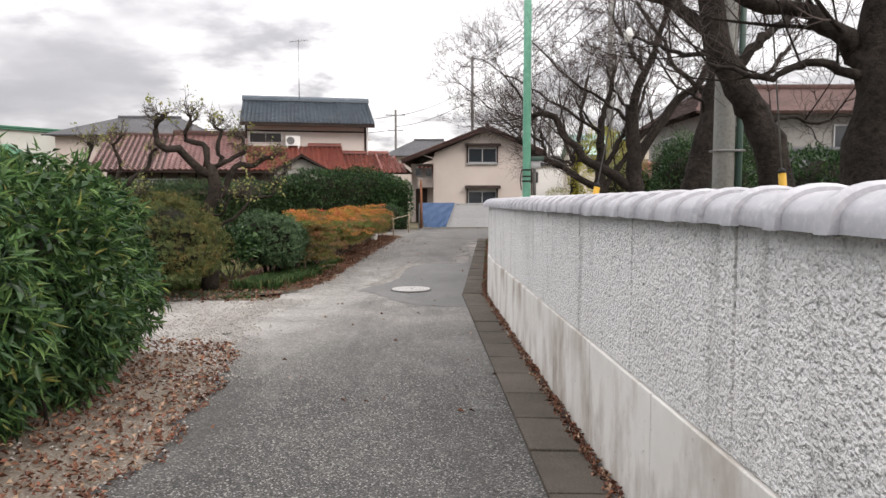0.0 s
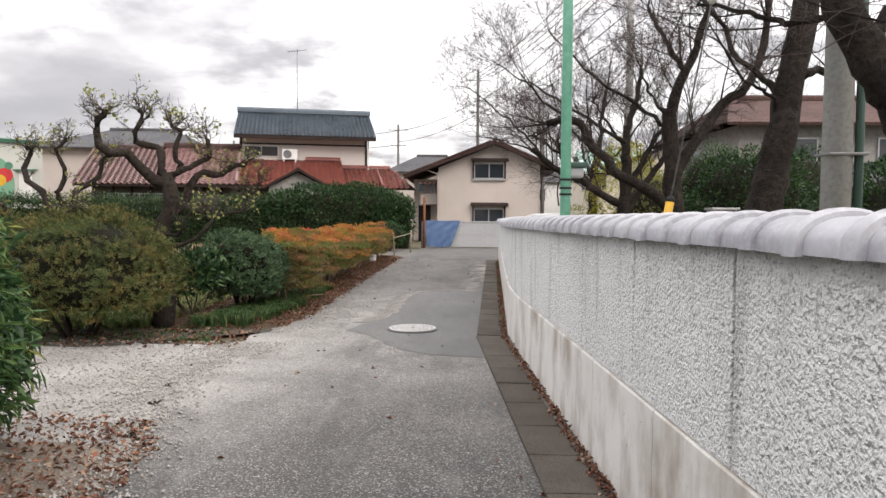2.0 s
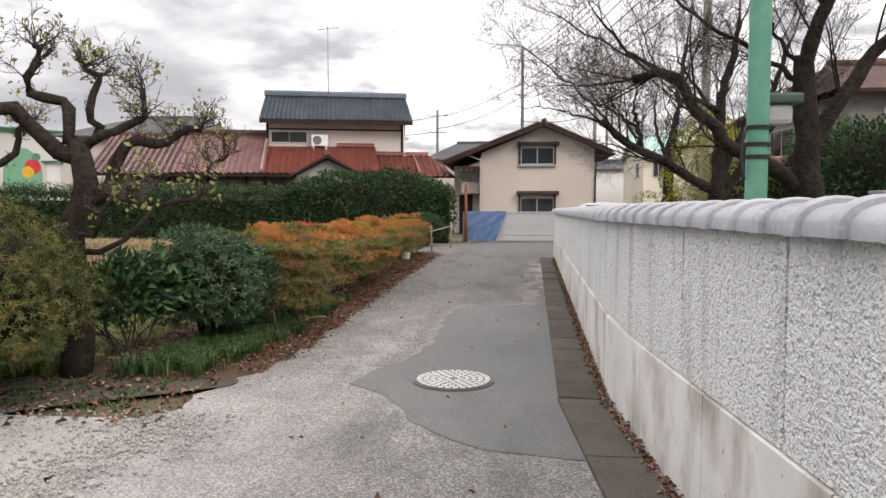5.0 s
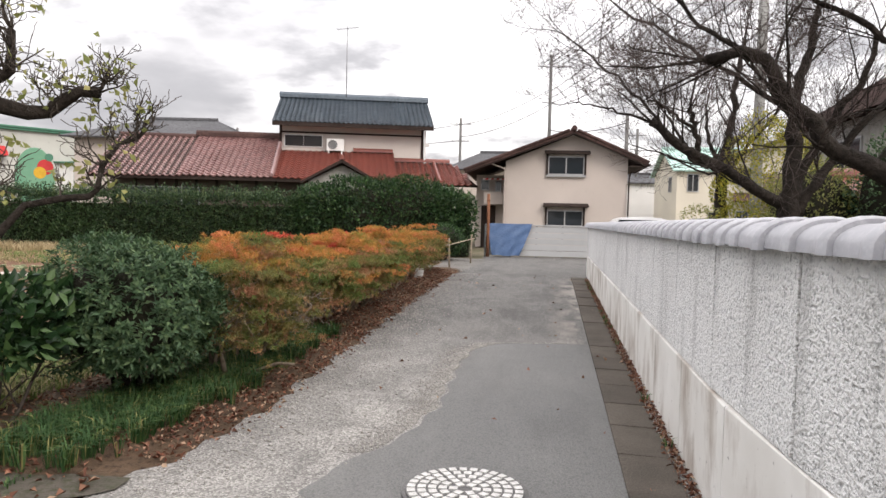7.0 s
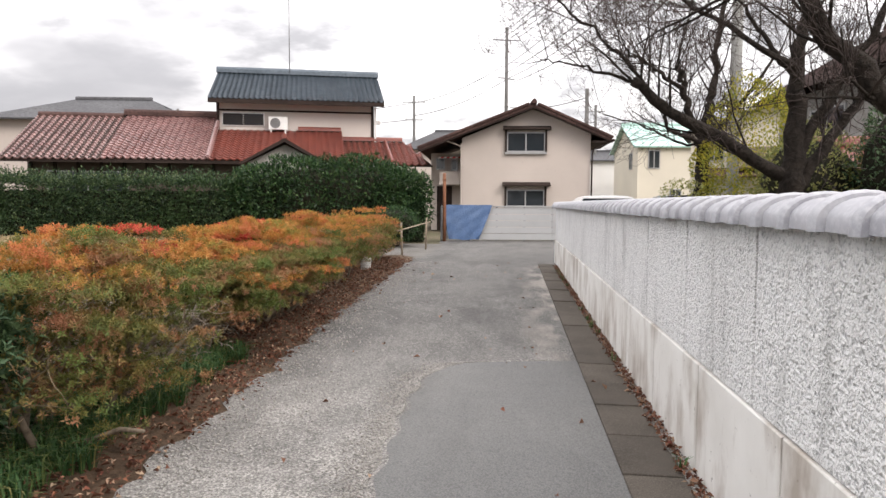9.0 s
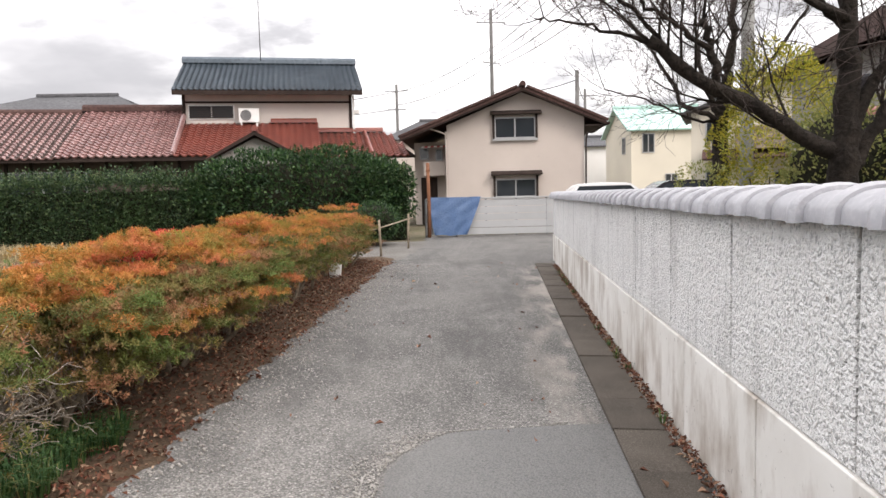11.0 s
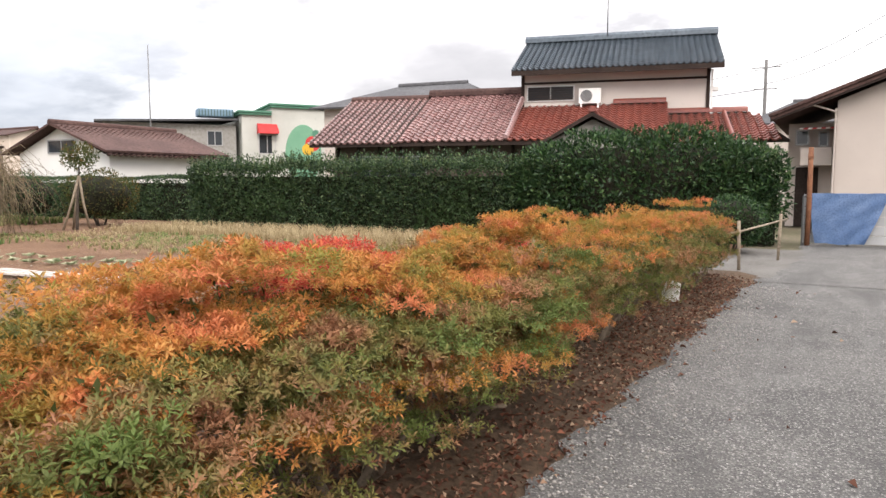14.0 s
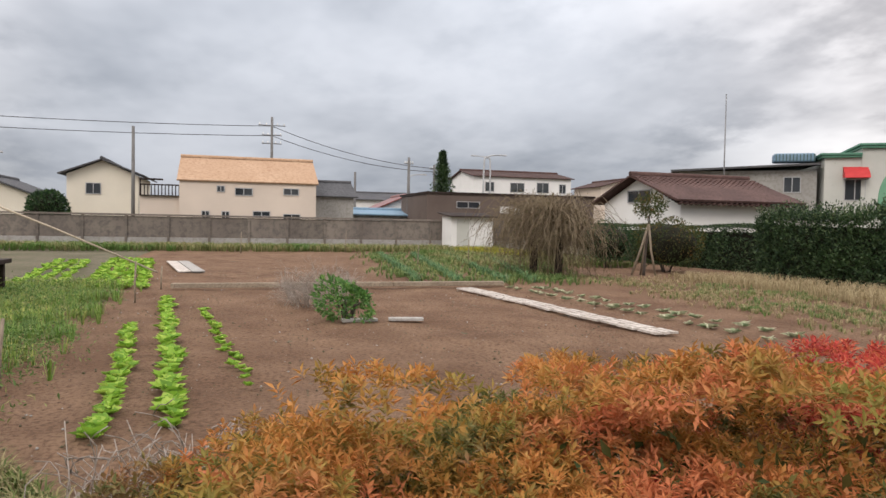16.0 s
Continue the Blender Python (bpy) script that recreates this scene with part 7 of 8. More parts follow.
cp = pole(3.16, 8.27, 9.5, 0.125, 0.1, M_CONCRETE, "concrete_pole", "grey concrete utility pole behind the wall")
tubes("conduit", [([(0.155, -0.06, 0), (0.155, -0.06, 2.4), (0.155, -0.06, 5.5)], [0.036] * 3)], M_DKGREEN, cp, 8, "dark green conduit pipe")
for z in (2.05, 4.0):
    part("band", bx((-0.13, 0.2, -0.13, 0.13, z, z + 0.025), bevel=0.006), M_STEEL, cp)
gp = pole(0.945, 8.93, 7.0, 0.052, 0.046, M_GREENPOLE, "green_pole", "slim mint green steel pole just behind the wall")
for z in (1.73, 1.79, 1.87):
    bm = bmesh.new()
    bmesh.ops.create_cone(bm, cap_ends=False, segments=16, radius1=0.06, radius2=0.058, depth=0.02, matrix=Matrix.Translation((0, 0, z)))
    part("strap", bm, M_BLACK, gp, "black strap")
tubes("loose_cable", [(curve_points([(-0.06, -0.02, 1.88), (-0.08, -0.02, 1.76), (-0.065, -0.02, 1.62)], 6), [0.008] * 6)], M_CABLE, gp, 5)
pole_lamp = thing("pole_lamp", "small pale box lamp fixed to the green pole", "lamp", 0.975, 8.96, 1.84)
part("plate", bx((0.0, 0.15, 0.0, 0.1, 0.0, 0.1), bevel=0.025), M_WHITEMETAL, pole_lamp)
part("hood", bx((-0.03, 0.19, -0.02, 0.1, 0.1, 0.15), bevel=0.012), M_DKGREEN, pole_lamp)
part("bracket", bx((-0.06, 0.02, 0.03, 0.06, 0.04, 0.07)), M_STEEL, pole_lamp)


def guy(foot, top, name_label):
    g = thing("guy_wire", name_label, "guy wire", 0, 0, 0, group="guy wires")
    f, t = np.array(foot, float), np.array(top, float)
    d = unit(t - f)
    tubes("wire", [([f - d * 0.9, (f + t) / 2, t], [0.008] * 3)], M_STEEL, g, 5)
    tubes("guard", [([f - d * 0.5, f, f + d * 0.28], [0.034] * 3)], M_YELLOW, g, 10, "yellow plastic guard")
    tubes("guard_cap", [([f + d * 0.28, f + d * 0.31, f + d * 0.33], [0.036, 0.03, 0.012])], M_BLACK, g, 10)
    tubes("insulator", [([f + d * 1.9, f + d * 1.98, f + d * 2.06], [0.02, 0.055, 0.02])], M_WHITE, g, 8)


guy((1.55, 7.8, 1.32), (3.1, 8.2, 9.0), "steel guy wire with a yellow guard behind the wall")
guy((3.0, 6.4, 1.42), (2.5, 6.9, 9.0), "steel guy wire with a yellow and black guard")
POLES = []
for x, y, h, arms in ((1.6, 55.0, 12.2, ((11.4, 1.8, 10), (9.0, 1.4, 40))), (-5.2, 66.0, 9.5, ((9.0, 1.8, 0), (7.6, 1.4, 0))), (-8.8, 66.0, 10.0, ((9.4, 0.9, 0),)), (5.6, 48.0, 7.3, ()), (8.8, 64, 8.5, ((8.0, 1.4, 0),)), (-26, 70, 9, ((8.2, 1.4, 0),)), (-22, 72, 8.6, ((8.0, 1.4, 0),)), (-62, 18.3, 10.2, ((9.5, 2.2, 90), (8.7, 1.6, 90), (8.0, 1.6, 90))), (-55, 8.5, 8.0, ()), (-56, 28.6, 6.8, ((6.3, 0.7, 90),)), (-64, 33.0, 7.0, ((6.6, 0.9, 90),)), (-66, 26.0, 6.2, ())):
    POLES.append(pole(x, y, h, 0.14, 0.1, M_POLE, "utility_pole", "concrete utility pole with crossarms far off", arms, "distant utility poles"))

POLES.append(pole(6.2, 28.0, 12.0, 0.16, 0.11, M_CONCRETE, "utility_pole", "grey concrete utility pole behind the cherry trees", ((10.9, 1.6, 0), (9.7, 1.2, 0)), "distant utility poles"))


def wire(a, b, sag, label="black overhead cable between poles"):
    a, b = np.array(a, float), np.array(b, float)
    t = np.linspace(0, 1, 15)
    p = a[None] + (b - a)[None] * t[:, None]
    p[:, 2] -= sag * 4 * t * (1 - t)
    w = thing("overhead_cable", label, "cable", group="overhead cables")
    tubes("strand", [(p, [0.026] * 15)], M_CABLE, w, 4)


for i in range(4):
    wire((1.6 + (i - 1.5) * 0.3, 55.0, 9.5 - 0.25 * i), (6.2 + (i - 1.5) * 0.35, 28.0, 9.9 - 0.45 * i), 0.5)
    wire((1.6 + (i - 1.5) * 0.45, 55.0, 11.5), (6.2 + (i - 1.5) * 0.35, 28.0, 11.1), 0.5)
for i in range(2):
    wire((1.6, 55.0, 9.9 - i), (-5.2, 66.0, 8.9 - i), 0.4)
    wire((-5.2, 66.0, 8.9 - i * 1.3), (-26, 70, 8.1 - i * 0.5), 0.5)
    wire((-62, 18.3, 9.4 - i * 0.8), (-56, -30, 9.4 - i * 0.8), 0.7)
    wire((-62, 18.3, 9.4 - i * 0.8), (-64, 33.0, 6.6 - i * 0.3), 0.6)
wire((5.6, 48, 6.8), (1.6, 55, 7.2), 0.3)
wire((5.6, 48, 6.9), (8.8, 64, 7.6), 0.3)
for x, y, h, way in ((-52, 33.5, 6.9, 1), (-60, 37, 7.6, -1), (-66, 31, 6.2, 1), (-52, -0.5, 5.6, 1)):
    l = thing("street_lamp", "grey street lamp with a curved arm beyond the garden wall", "street lamp", x, y, -0.05, group="distant street lamps")
    tubes("pole", [(curve_points([(0, 0, 0), (0, 0, h - 0.9), (0, 0.35 * way, h - 0.15), (0, 1.3 * way, h)], 14), np.linspace(0.08, 0.04, 14))], M_WHITEMETAL, l, 7)
    part("head", bx((-0.1, 0.1, 1.25 * way - 0.05, 1.25 * way + 0.55 * way, h - 0.06, h + 0.05), bevel=0.02), M_WHITEMETAL, l)
mast = thing("radio_mast", "thin tall antenna mast behind the shed", "mast", -36, 42.5, 0)
tubes("mast_pole", [([(0, 0, 0), (0, 0, 5), (0, 0, 9.3)], [0.05, 0.04, 0.03])], M_STEEL, mast, 6)


def car(x, y, rz, body, label, long=4.3, high=1.55):
    c = thing("car", label, "car", x, y, -0.0, rz, group="parked cars")
    L = long / 2
    bm = prism([(-L, 0.35), (L, 0.35), (L, 0.75), (L * 0.93, 0.88), (L * 0.55, 0.98), (L * 0.3, high - 0.16), (L * 0.18, high - 0.03), (-L * 0.2, high), (-L * 0.6, high - 0.04), (-L * 0.72, high - 0.16), (-L * 0.9, 1.0), (-L, 0.85)], -0.82, 0.82, "y")
    bmesh.ops.bevel(bm, geom=bm.edges[:], offset=0.07, segments=2, affect="EDGES")
    part("body", bm, body, c, smooth=False)
    for s in (-1, 1):
        part("side_window", prism([(-L * 0.78, 1.0), (L * 0.42, 1.0), (L * 0.2, high - 0.12), (-L * 0.66, high - 0.12)], s * 0.822 - 0.004, s * 0.822 + 0.004, "y"), M_GLASS, c)
        for fx in (-0.62, 0.62):
            bm = bmesh.new()
            bmesh.ops.create_cone(bm, cap_ends=True, segments=24, radius1=0.31, radius2=0.31, depth=0.2, matrix=Matrix.Translation((fx * L, s * 0.74, 0.31)) @ pose(0, 0, 0, 90))
            wheel = part("wheel", bm, M_BLACK, c)
            bm = bmesh.new()
            bmesh.ops.create_cone(bm, cap_ends=True, segments=20, radius1=0.19, radius2=0.17, depth=0.03, matrix=Matrix.Translation((fx * L, s * 0.85, 0.31)) @ pose(0, 0, 0, 90))
            part("rim", bm, M_FRAME, wheel)
    for s in (-0.6, 0.6):
        part("headlight", bx((L - 0.06, L + 0.01, s - 0.16, s + 0.16, 0.62, 0.74), bevel=0.02), M_WHITE, c)
    return c


car(4.75, 35.6, 0, M_CARWHITE, "white car parked beyond the wall's end", 3.9, 1.52)
car(7.2, 37.2, 180, M_CARBLACK, "black car parked beyond the wall's end", 4.2, 1.54)

# ---- the vegetable garden ----
def head_mesh(name, seed, material, size, leaves=16, tall=0.6, broad=0.6):
    """One loose head of leaf vegetable."""
    r = np.random.default_rng(seed)
    a = r.random(leaves) * 2 * np.pi
    tilt = 0.25 + 0.75 * r.random(leaves)
    D = np.stack((np.cos(a) * tilt, np.sin(a) * tilt, np.full(leaves, tall)), 1)
    P = np.stack((np.cos(a), np.sin(a), np.zeros(leaves)), 1) * 0.02
    return leaf_mesh(name, P, D, np.tile(np.array((0.0, 0, 1)), (leaves, 1)) + r.normal(size=(leaves, 3)) * 0.2, size, size * broad, material, 0.3, 0.35, r)


HEADS = [head_mesh("lettuce_head", 200 + i, M_LETTUCE, 0.085, 20, 0.45, 0.95) for i in range(4)]


def crop_row(x0, y0, x1, y1, step, label, size=1.0, heads=HEADS):
    L = math.hypot(x1 - x0, y1 - y0)
    n = int(L / step)
    for i in range(n):
        f = (i + rng.random() * 0.4) / n
        t = thing("lettuce", label, "lettuce", x0 + (x1 - x0) * f + rng.normal() * 0.03, y0 + (y1 - y0) * f + rng.normal() * 0.03, 0.02, rng.random() * 360, group="lettuces in rows")
        o = put("leaves", heads[i % len(heads)], t)
        s = size * (0.75 + 0.5 * rng.random())
        o.scale = (s, s, s)


crop_row(-6.4, 14.25, -11.9, 13.8, 0.2, "bright green young lettuce in a garden row")
crop_row(-6.6, 14.7, -15.3, 13.95, 0.2, "bright green young lettuce in a garden row", 1.15)
crop_row(-7.8, 15.25, -13.6, 14.65, 0.24, "small pale green seedling in a garden row", 0.7)
for k in range(4):
    crop_row(-17.2, 13.3 - k * 0.35, -28.5, 12.3 - k * 0.35, 0.42, "bright green leaf vegetable in a dense bed", 1.7)
for k in range(3):
    crop_row(-17.6, 11.6 - k * 0.4, -27.5, 10.5 - k * 0.4, 0.5, "bright green leaf vegetable in a dense bed", 1.5)
CAB = [head_mesh("cabbage_head", 220 + i, leafy("cabbage_leaf_%s" % "abc"[i], [(0.0, (0.20, 0.27, 0.14)), (0.6, (0.36, 0.38, 0.24)), (1.0, (0.5, 0.48, 0.34))], rough=0.6), 0.2, 14, 0.3) for i in range(3)]
for k in range(2):
    crop_row(-9.0, 21.9 + k * 0.6, -17.0, 21.3 + k * 0.6, 0.5, "pale limp cabbage in a garden row", 0.6, CAB)


def band(x0, x1, ya, yb, seed_bias=1.0):
    """Places between two slanted edges: ya and yb are pairs of y at x0 and x1."""
    def where(n, r):
        f = r.random(n)
        x = x0 + (x1 - x0) * f
        lo, hi = ya[0] + (ya[1] - ya[0]) * f, yb[0] + (yb[1] - yb[0]) * f
        return np.stack((x, lo + (hi - lo) * r.random(n), np.full(n, 0.0)), 1)
    return where


def clumped(where, reach=0.16):
    """The same places drawn together into loose clumps."""
    def gathered(n, r):
        c = where(max(4, n // 9), r)
        return c[r.integers(0, len(c), n)] + np.stack((r.normal(size=n) * reach, r.normal(size=n) * reach, np.zeros(n)), 1)
    return gathered


for k, (y0, y1) in enumerate(((19.4, 21.5), (20.4, 23.0), (21.6, 24.6), (22.4, 26.4))):
    grass_tufts("onion_row", "row of green onions in the garden", 260, band(-18.0, -33.0, (y0, y1), (y0 + 0.22, y1 + 0.22)), M_ONION, 0.3, 0.014, 0.5, 300 + k, 8)
grass_tufts("green_weeds", "patches of green weeds in the dry grass", 420, clumped(band(-5.5, -17, (24.5, 25.0), (28.5, 27.5)), 0.25), M_WEEDGREEN, 0.17, 0.008, 1.0, 318, 11)
grass_tufts("dry_weeds", "straw-coloured dry weeds along the clipped hedge", 2400, clumped(band(-4.5, -20, (23.2, 24.4), (30.0, 29.6)), 0.3), M_STRAW, 0.13, 0.008, 0.9, 310, 12)
grass_tufts("tall_straw", "tall dry straw grass in front of the hedge", 1300, band(-6.5, -19, (27.0, 27.2), (30.2, 29.8)), M_STRAW, 0.36, 0.009, 0.5, 311, 9)
grass_tufts("green_weeds", "patches of fresh green weeds in the dry strip", 420, clumped(band(-8.5, -20, (23.6, 24.6), (25.6, 26.4)), 0.25), M_WEED, 0.15, 0.008, 1.0, 312, 10)
grass_tufts("near_weeds", "green and yellow weeds beside the crop rows", 1100, clumped(band(-4.3, -17, (10.9, 8.5), (13.6, 12.8))), M_WEEDGREEN, 0.3, 0.006, 1.2, 312, 12)
r = np.random.default_rng(77)
spots = band(-4.6, -17, (10.9, 8.8), (13.5, 12.9))(120, r)
P = np.repeat(spots, 110, 0) + r.normal(size=(13200, 3)) * np.array((0.28, 0.22, 0.0))
P[:, 2] = 0.02 + np.abs(r.normal(size=13200)) * 0.14
tagged(put("leafy_weeds", leaf_mesh("leafy_weeds", P, unit(r.normal(size=P.shape) + np.array((0, 0, 0.5))), unit(r.normal(size=P.shape) * 0.6 + np.array((0, 0, 1.0))), 0.055, 0.016, M_WEEDGREEN, r=r)), "soft mounds of green and yellow weeds beside the crop rows", "weeds", kind="stuff")
grass_tufts("far_weeds", "green weeds along the far garden wall", 2200, band(-36.0, -39.8, (4, 4), (29, 30)), M_WEED, 0.5, 0.02, 0.5, 313, 9)
grass_tufts("field_weeds", "patchy green weeds in the far garden", 2000, band(-24.0, -36.0, (22.5, 24), (29.5, 31)), M_WEED, 0.35, 0.016, 0.6, 314, 9)
grass_tufts("golden_weeds", "patch of golden dry weeds near the garden shed", 500, band(-30, -36, (27.0, 26), (28.4, 28.4)), M_LEAF_YELLOW, 0.5, 0.02, 0.5, 315, 10)
grass_tufts("lawn_behind_hedge", "rough grass between the azaleas and the garden", 2600, band(-3.8, -6.4, (10.9, 11.2), (15.2, 13.5)), M_WEED, 0.2, 0.01, 0.6, 316, 9)

grass_tufts("bed_weeds", "ragged green weeds over the far onion beds", 1900, clumped(band(-17.6, -34.0, (19.2, 21.0), (24.2, 28.4)), 0.35), M_WEEDGREEN, 0.26, 0.014, 0.9, 331, 10)
grass_tufts("lush_weeds", "lush bright weeds beside the crop rows", 1500, clumped(band(-8.5, -18.0, (10.0, 8.6), (13.0, 12.6)), 0.3), M_LUSH, 0.34, 0.01, 0.9, 332, 12)

# timber edging and plank path
for i, (y0, y1) in enumerate(((13.9, 16.1), (16.13, 18.6), (18.63, 21.3))):
    e = thing("edging_timber", "weathered timber laid on the soil as a bed edge", "timber", -17.0, y0, 0.05, group="bed edging timbers")
    part("beam", bx((-0.07, 0.07, 0, y1 - y0, 0.0, 0.1), bevel=0.012), M_WOODGREY, e)
P0, P1 = np.array((-9.6, 20.75)), np.array((-16.4, 20.1))
n = 15
ang = math.degrees(math.atan2(*(P1 - P0)[::-1]))
for i in range(n):
    f = (i + 0.5) / n
    q = P0 + (P1 - P0) * f
    t = thing("path_board", "pale slatted board laid as a garden path", "board", q[0], q[1] + rng.normal() * 0.03, 0.035, ang + rng.normal() * 1.5, group="path boards")
    for k in range(3):
        part("slat", bx((-0.2, 0.2, -0.2 + k * 0.14, -0.1 + k * 0.14, 0, 0.03)), M_PALEBOARD, t)
pb = thing("path_board", "pale board lying on the far soil", "board", -24.5, 13.7, 0.035, 8, group="path boards")
part("slat", bx((-2.6, 2.6, -0.35, -0.02, 0, 0.03)), M_PALEBOARD, pb)
part("slat", bx((-2.6, 2.6, 0.02, 0.35, 0, 0.03)), M_STONE, pb)
for dy, rz in ((-0.2, 4), (0.5, -10)):
    t = thing("loose_plank", "pale plank beside the pepper plant", "plank", -11.6, 17.1 + dy, 0.03, 90 + rz)
    part("board", bx((-0.26, 0.26, -0.08, 0.08, 0, 0.04), bevel=0.006), M_STONE, t)
clipped_bush("pepper_plant", "bushy green pepper plant in bare soil", -11.75, 16.75, (0.62, 0.66, 0.52), M_LEAF_PEPPER, 900, 0.085, 81, lift=0.05, lump=0.25, solid=False, stems=9)
bare_shrub(-13.5, 16.6, 1.0, 82, (7, 4))
bare_shrub(-14.2, 17.0, 0.9, 83, (7, 4))
bare_shrub(-13.9, 16.2, 0.9, 84, (7, 4))


def weeping(x, y):
    t = thing("weeping_tree", "low weeping tree with drooping brown leafless twigs", "tree", x, y, 0)
    r = np.random.default_rng(91)
    for k, (dx, dy) in enumerate(((0, 0), (1.0, 0.35))):
        tubes("trunk", [(curve_points([(dx, dy, -0.05), (dx + 0.05, dy, 0.6), (dx - 0.05, dy + 0.05, 1.3), (dx, dy, 1.9)], 8), np.linspace(0.13, 0.07, 8))], M_BARK, t, 8)
    paths = []
    for k in range(1100):
        dx, dy = ((0, 0), (1.0, 0.35))[k % 2]
        a, L = r.random() * 2 * np.pi, 0.15 + 1.5 * r.random() ** 1.2
        c = np.array((math.cos(a), math.sin(a), 0))
        s = np.array((dx + r.normal() * 0.4, dy + r.normal() * 0.3, 1.0 + 0.95 * r.random()))
        top = s + c * L * 0.6 + np.array((0, 0, 0.55 * r.random() + 0.1))
        paths.append((curve_points([s, top, s + c * L + np.array((0, 0, -0.2)), s + c * (L + 0.12) + np.array((0, 0, -0.3 - 1.0 * r.random())) + r.normal(size=3) * 0.2], 7), np.linspace(0.01, 0.004, 7)))
    tagged(tubes("drooping_twigs", paths, M_TWIGBROWN, t, 3), kind="stuff")
    P = np.concatenate([np.asarray(q[0])[2:] for q in paths[::1]])
    P = P[r.random(len(P)) < 0.8]
    P = P + r.normal(size=P.shape) * 0.05
    D = unit(r.normal(size=P.shape) * 0.5 + np.array((0, 0, -0.8)))
    tagged(put("sparse_leaves", leaf_mesh("sparse_leaves", P, D, unit(r.normal(size=P.shape)), 0.09, 0.018, M_DRYLEAF, r=r), t), kind="stuff")


weeping(-21.3, 24.0)
st = thing("staked_tree", "young tree tied to leaning timber stakes", "tree", -20.4, 27.3, 0)
tubes("trunk", [(curve_points([(0, 0, -0.05), (0.1, 0, 0.9), (0.25, 0, 1.9)], 6), np.linspace(0.05, 0.02, 6))], M_BARKG, st, 7)
for a in ((-0.35, 0.1), (-0.25, -0.3), (0.15, 0.35)):
    tubes("stake", [([(a[0], a[1], -0.1), (a[0] * 0.4 + 0.1, a[1] * 0.4, 0.8), (0.22, 0, 1.6)], [0.035] * 3)], M_WOODGREY, st, 6, "weathered leaning stake")
p, o = bush_points(900, (0.25, 0, 2.1), (1.0, 1.0, 0.8), 2.1, 5, 0.15, 0.7, -0.9, np.random.default_rng(92))
foliage("foliage", p, o, 0.09, 0.045, M_LEAF_OLIVE, st)
clipped_bush("brown_bush", "half-bare brownish bush before the low hedge", -22.0, 29.2, (3.2, 1.4, 1.6), M_LEAF_OLIVE, 3500, 0.08, 93, lump=0.25, power=2.1)
clipped_bush("brown_bush", "half-bare brownish bush before the low hedge", -24.6, 28.4, (2.6, 1.4, 1.5), M_LEAF_DARK, 3000, 0.08, 94, lump=0.25, power=2.1)
clipped_bush("round_tree", "round dark green tree beyond the garden wall", -44.0, 5.6, (2.0, 2.0, 2.6), M_LEAF_DARK, 3500, 0.16, 95, lift=0.3)
clipped_bush("roadside_tree", "half-bare brownish tree beyond the garden wall", -42.5, 0.5, (3.5, 3.0, 3.2), M_LEAF_OLIVE, 3500, 0.16, 96, lift=0.5, lump=0.4, power=2.0)
fl = thing("marigolds", "clump of orange garden flowers", "flowers", -8.6, 11.85, 0)
r = np.random.default_rng(97)
p = np.stack((r.normal(size=60) * 0.3, r.normal(size=60) * 0.25, 0.35 + r.random(60) * 0.3), 1)
foliage("petals", np.repeat(p, 6, 0), unit(r.normal(size=(360, 3)) + np.array((0, 0, 1))), 0.05, 0.03, M_YELLOW, fl, r=r)
for q in p:
    tubes("stem", [([(q[0] * 0.6, q[1] * 0.6, 0), (q[0] * 0.8, q[1] * 0.8, q[2] * 0.5), tuple(q)], [0.006, 0.005, 0.004])], M_GRASS, fl, 4)

# dark frame and low timber table at the garden's edge
gt = thing("garden_bench", "dark weathered timber stand at the garden edge", "stand", -15.5, 10.2, 0)
part("top", bx((-0.7, 0.7, -1.3, 1.0, 0.62, 0.7), bevel=0.01), M_TIMBER, gt)
for sx in (-0.6, 0.6):
    for sy in (-1.15, 0.85):
        part("leg", bx((sx - 0.05, sx + 0.05, sy - 0.05, sy + 0.05, -0.03, 0.62)), M_TIMBER, gt)

# end of the azalea row: bamboo rail and white marker
br = thing("bamboo_rail", "low leaning bamboo rail at the end of the hedge", "rail", -2.35, 26.3, 0)
for a, b, r0 in (((0.15, 0.3, 0.0), (0.12, 0.35, 0.8), 0.026), ((0.6, 2.2, 0.0), (0.62, 2.25, 0.85), 0.026)):
    tubes("post", [([a, tuple((np.array(a) + np.array(b)) / 2), b], [r0] * 3)], M_WOODGREY, br, 7)
for z in (0.62,):
    tubes("rail", [([(-0.35, -0.6, z - 0.1), (0.15, 0.6, z), (0.7, 2.6, z + 0.12)], [0.018] * 3)], M_WOODGREY, br, 7)
wm = thing("white_bucket", "small white plastic tub under the azaleas", "tub", -2.5, 22.7, 0.03)
bm = bmesh.new()
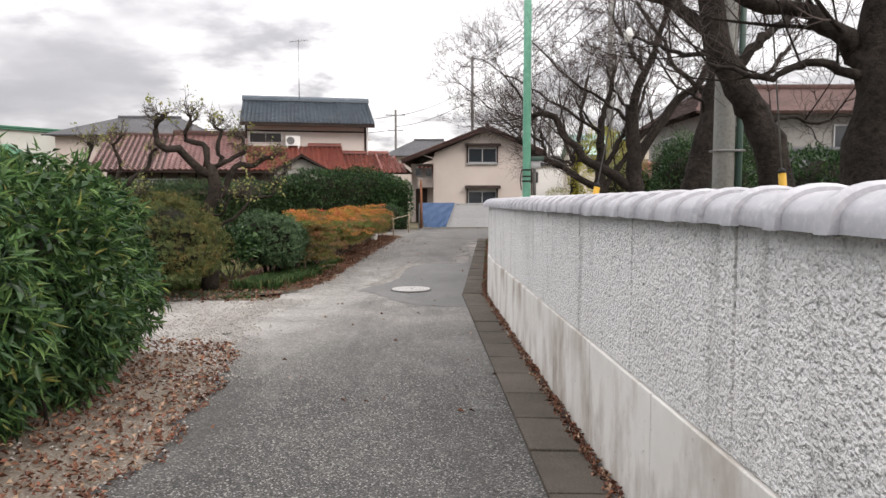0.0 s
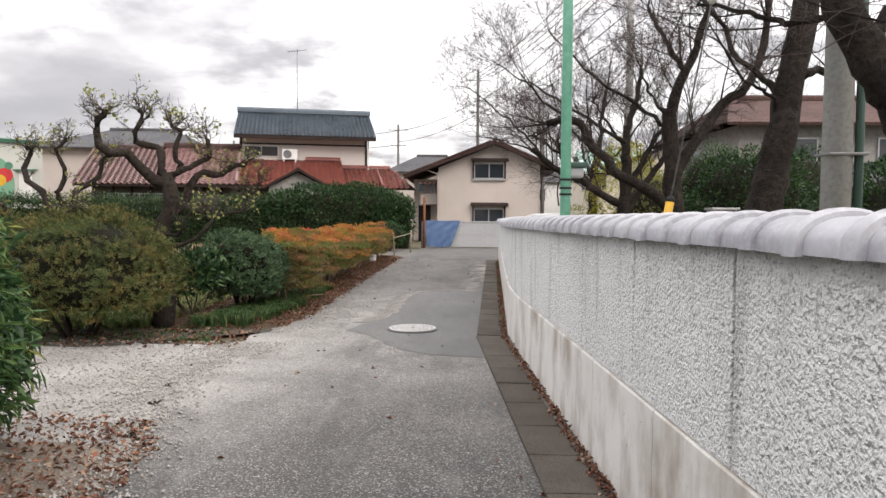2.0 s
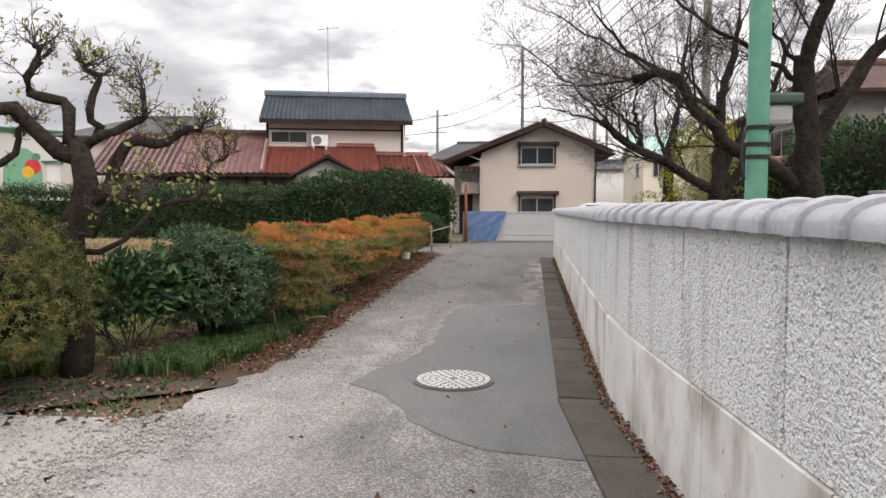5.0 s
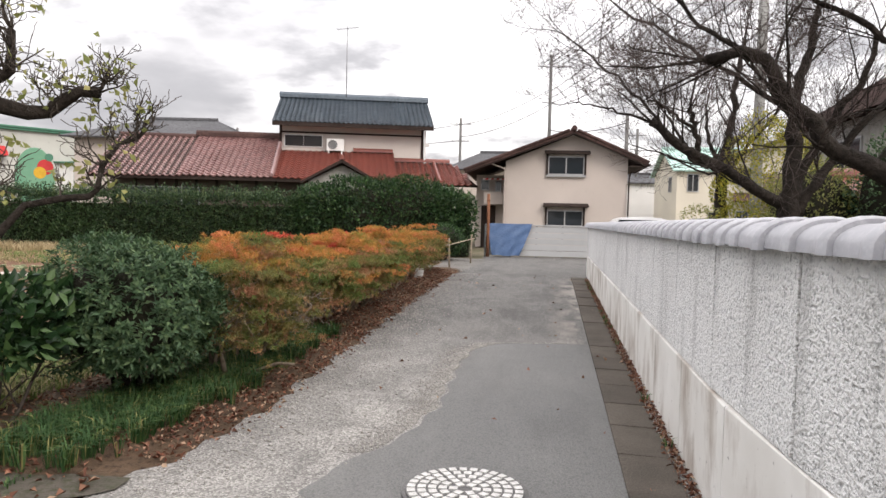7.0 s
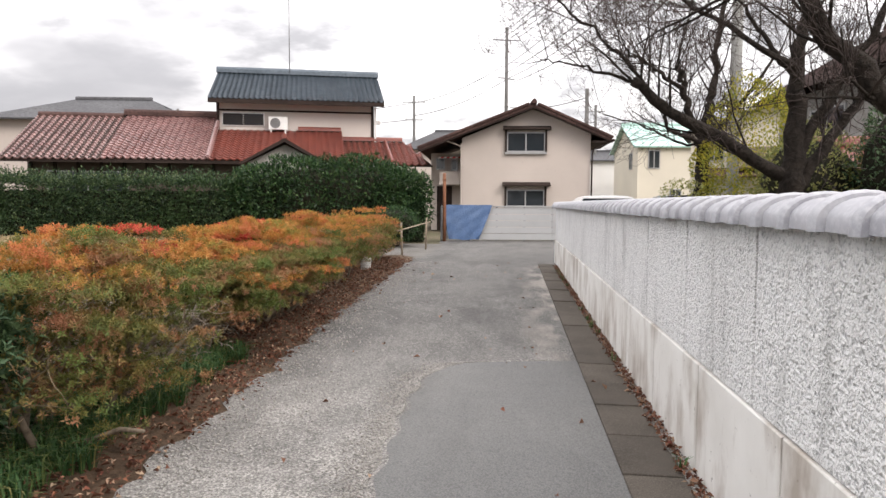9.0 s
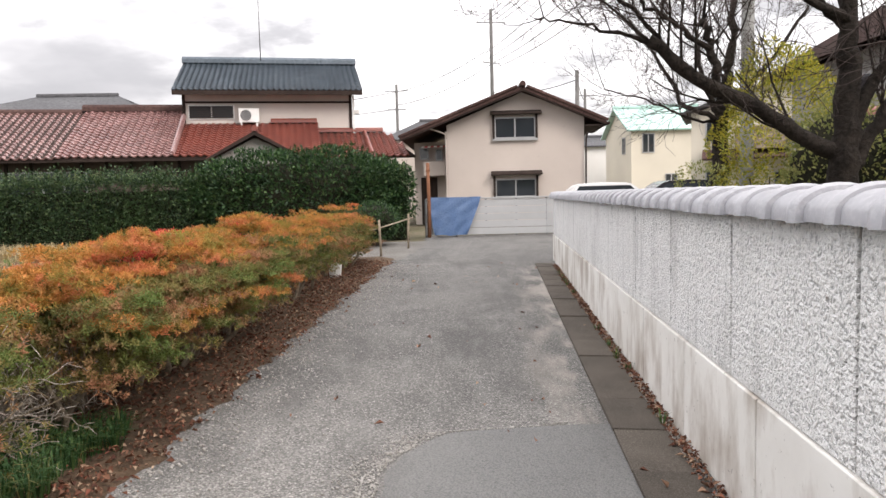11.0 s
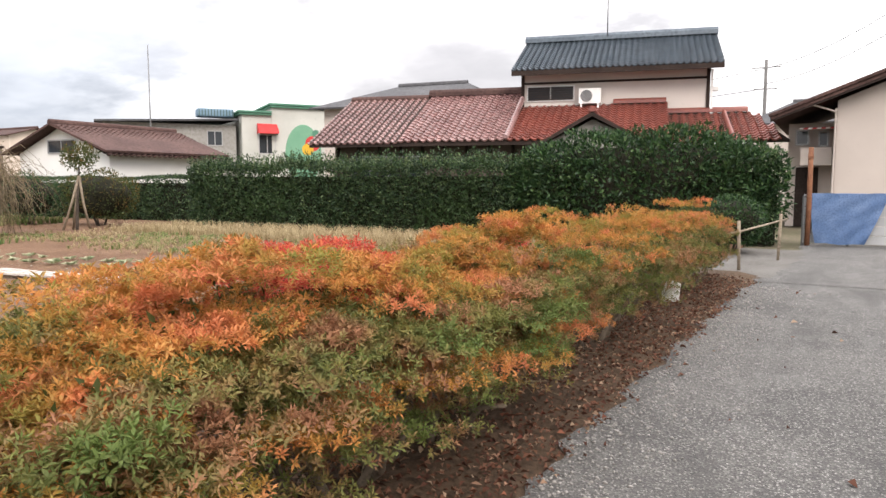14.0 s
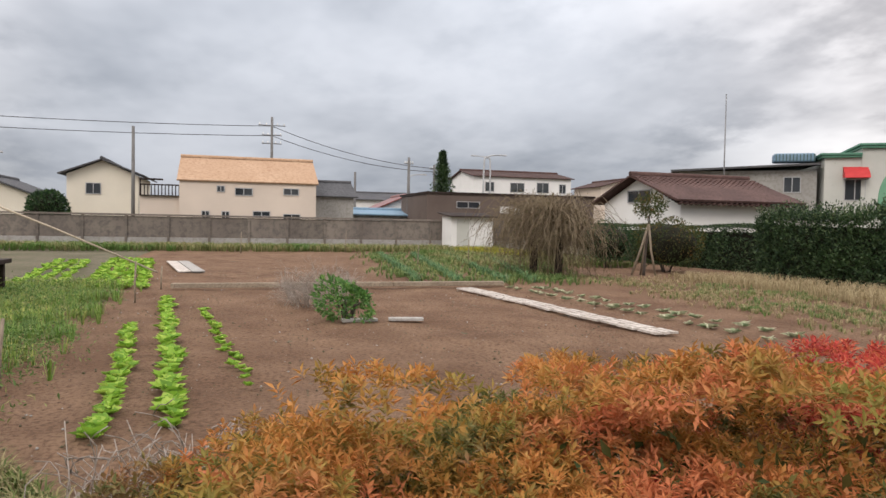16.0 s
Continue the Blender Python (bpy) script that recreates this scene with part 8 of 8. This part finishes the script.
bmesh.ops.create_cone(bm, cap_ends=True, segments=20, radius1=0.09, radius2=0.11, depth=0.24, matrix=Matrix.Translation((0, 0, 0.12)))
bmesh.ops.bevel(bm, geom=[e for e in bm.edges if len(e.link_faces) == 2 and abs(e.verts[0].co.z - e.verts[1].co.z) < 1e-4], offset=0.01, segments=2, affect="EDGES")
part("body", bm, M_WHITE, wm)
part("lid", bx((-0.03, 0.03, -0.01, 0.01, 0.24, 0.26), bevel=0.004), M_WHITE, wm)
clipped_bush("low_brown_azalea", "low brownish azalea at the row's end", -2.8, 24.9, (1.3, 1.6, 0.9), M_LEAF_OLIVE, 5000, 0.04, 98)
clipped_bush("end_bush", "dark green bush at the lane's end", -2.7, 29.6, (1.3, 1.6, 0.95), M_LEAF_DARK, 3500, 0.07, 99)
tagged(put("gravel_lot", strip("gravel_lot", np.arange(25.8, 31.0, 0.2), lambda y: -6.5, lambda y: road_left(y) + 0.1, 0.004, M_DULLGRAVEL, 8)), "pale gravel at the lane's end", "gravel", kind="structure")

for x, y, h, lx in ((-14.6, 13.5, 0.75, 0.05), (-8.2, 13.2, 0.6, -0.04), (-17.1, 13.7, 0.5, 0.0), (-23.5, 20.9, 0.8, 0.05), (-26.0, 23.5, 0.9, -0.05), (-33.0, 15.5, 1.0, 0.0), (-36.0, 20.5, 1.1, 0.05)):
    gs = thing("garden_stake", "thin weathered stake standing in the soil", "stake", x, y, 0, group="garden stakes")
    tubes("shaft", [([(0, 0, -0.1), (lx / 2, 0, h / 2), (lx, 0.02, h)], [0.018, 0.017, 0.015])], M_WOODGREY, gs, 6)
sp = thing("slanted_pole", "long pale bamboo pole leaning over the beds", "pole", -22.5, 9.0, 0)
tubes("shaft", [([(0, -1.2, 2.35), (0.4, 1.6, 1.2), (0.8, 4.2, 0.05)], [0.03, 0.028, 0.025])], M_PALEWOOD, sp, 6)
tubes("prop", [([(0.0, -1.0, -0.05), (0.02, -1.05, 1.2), (0.0, -1.15, 2.4)], [0.035, 0.033, 0.03])], M_WOODGREY, sp, 6)
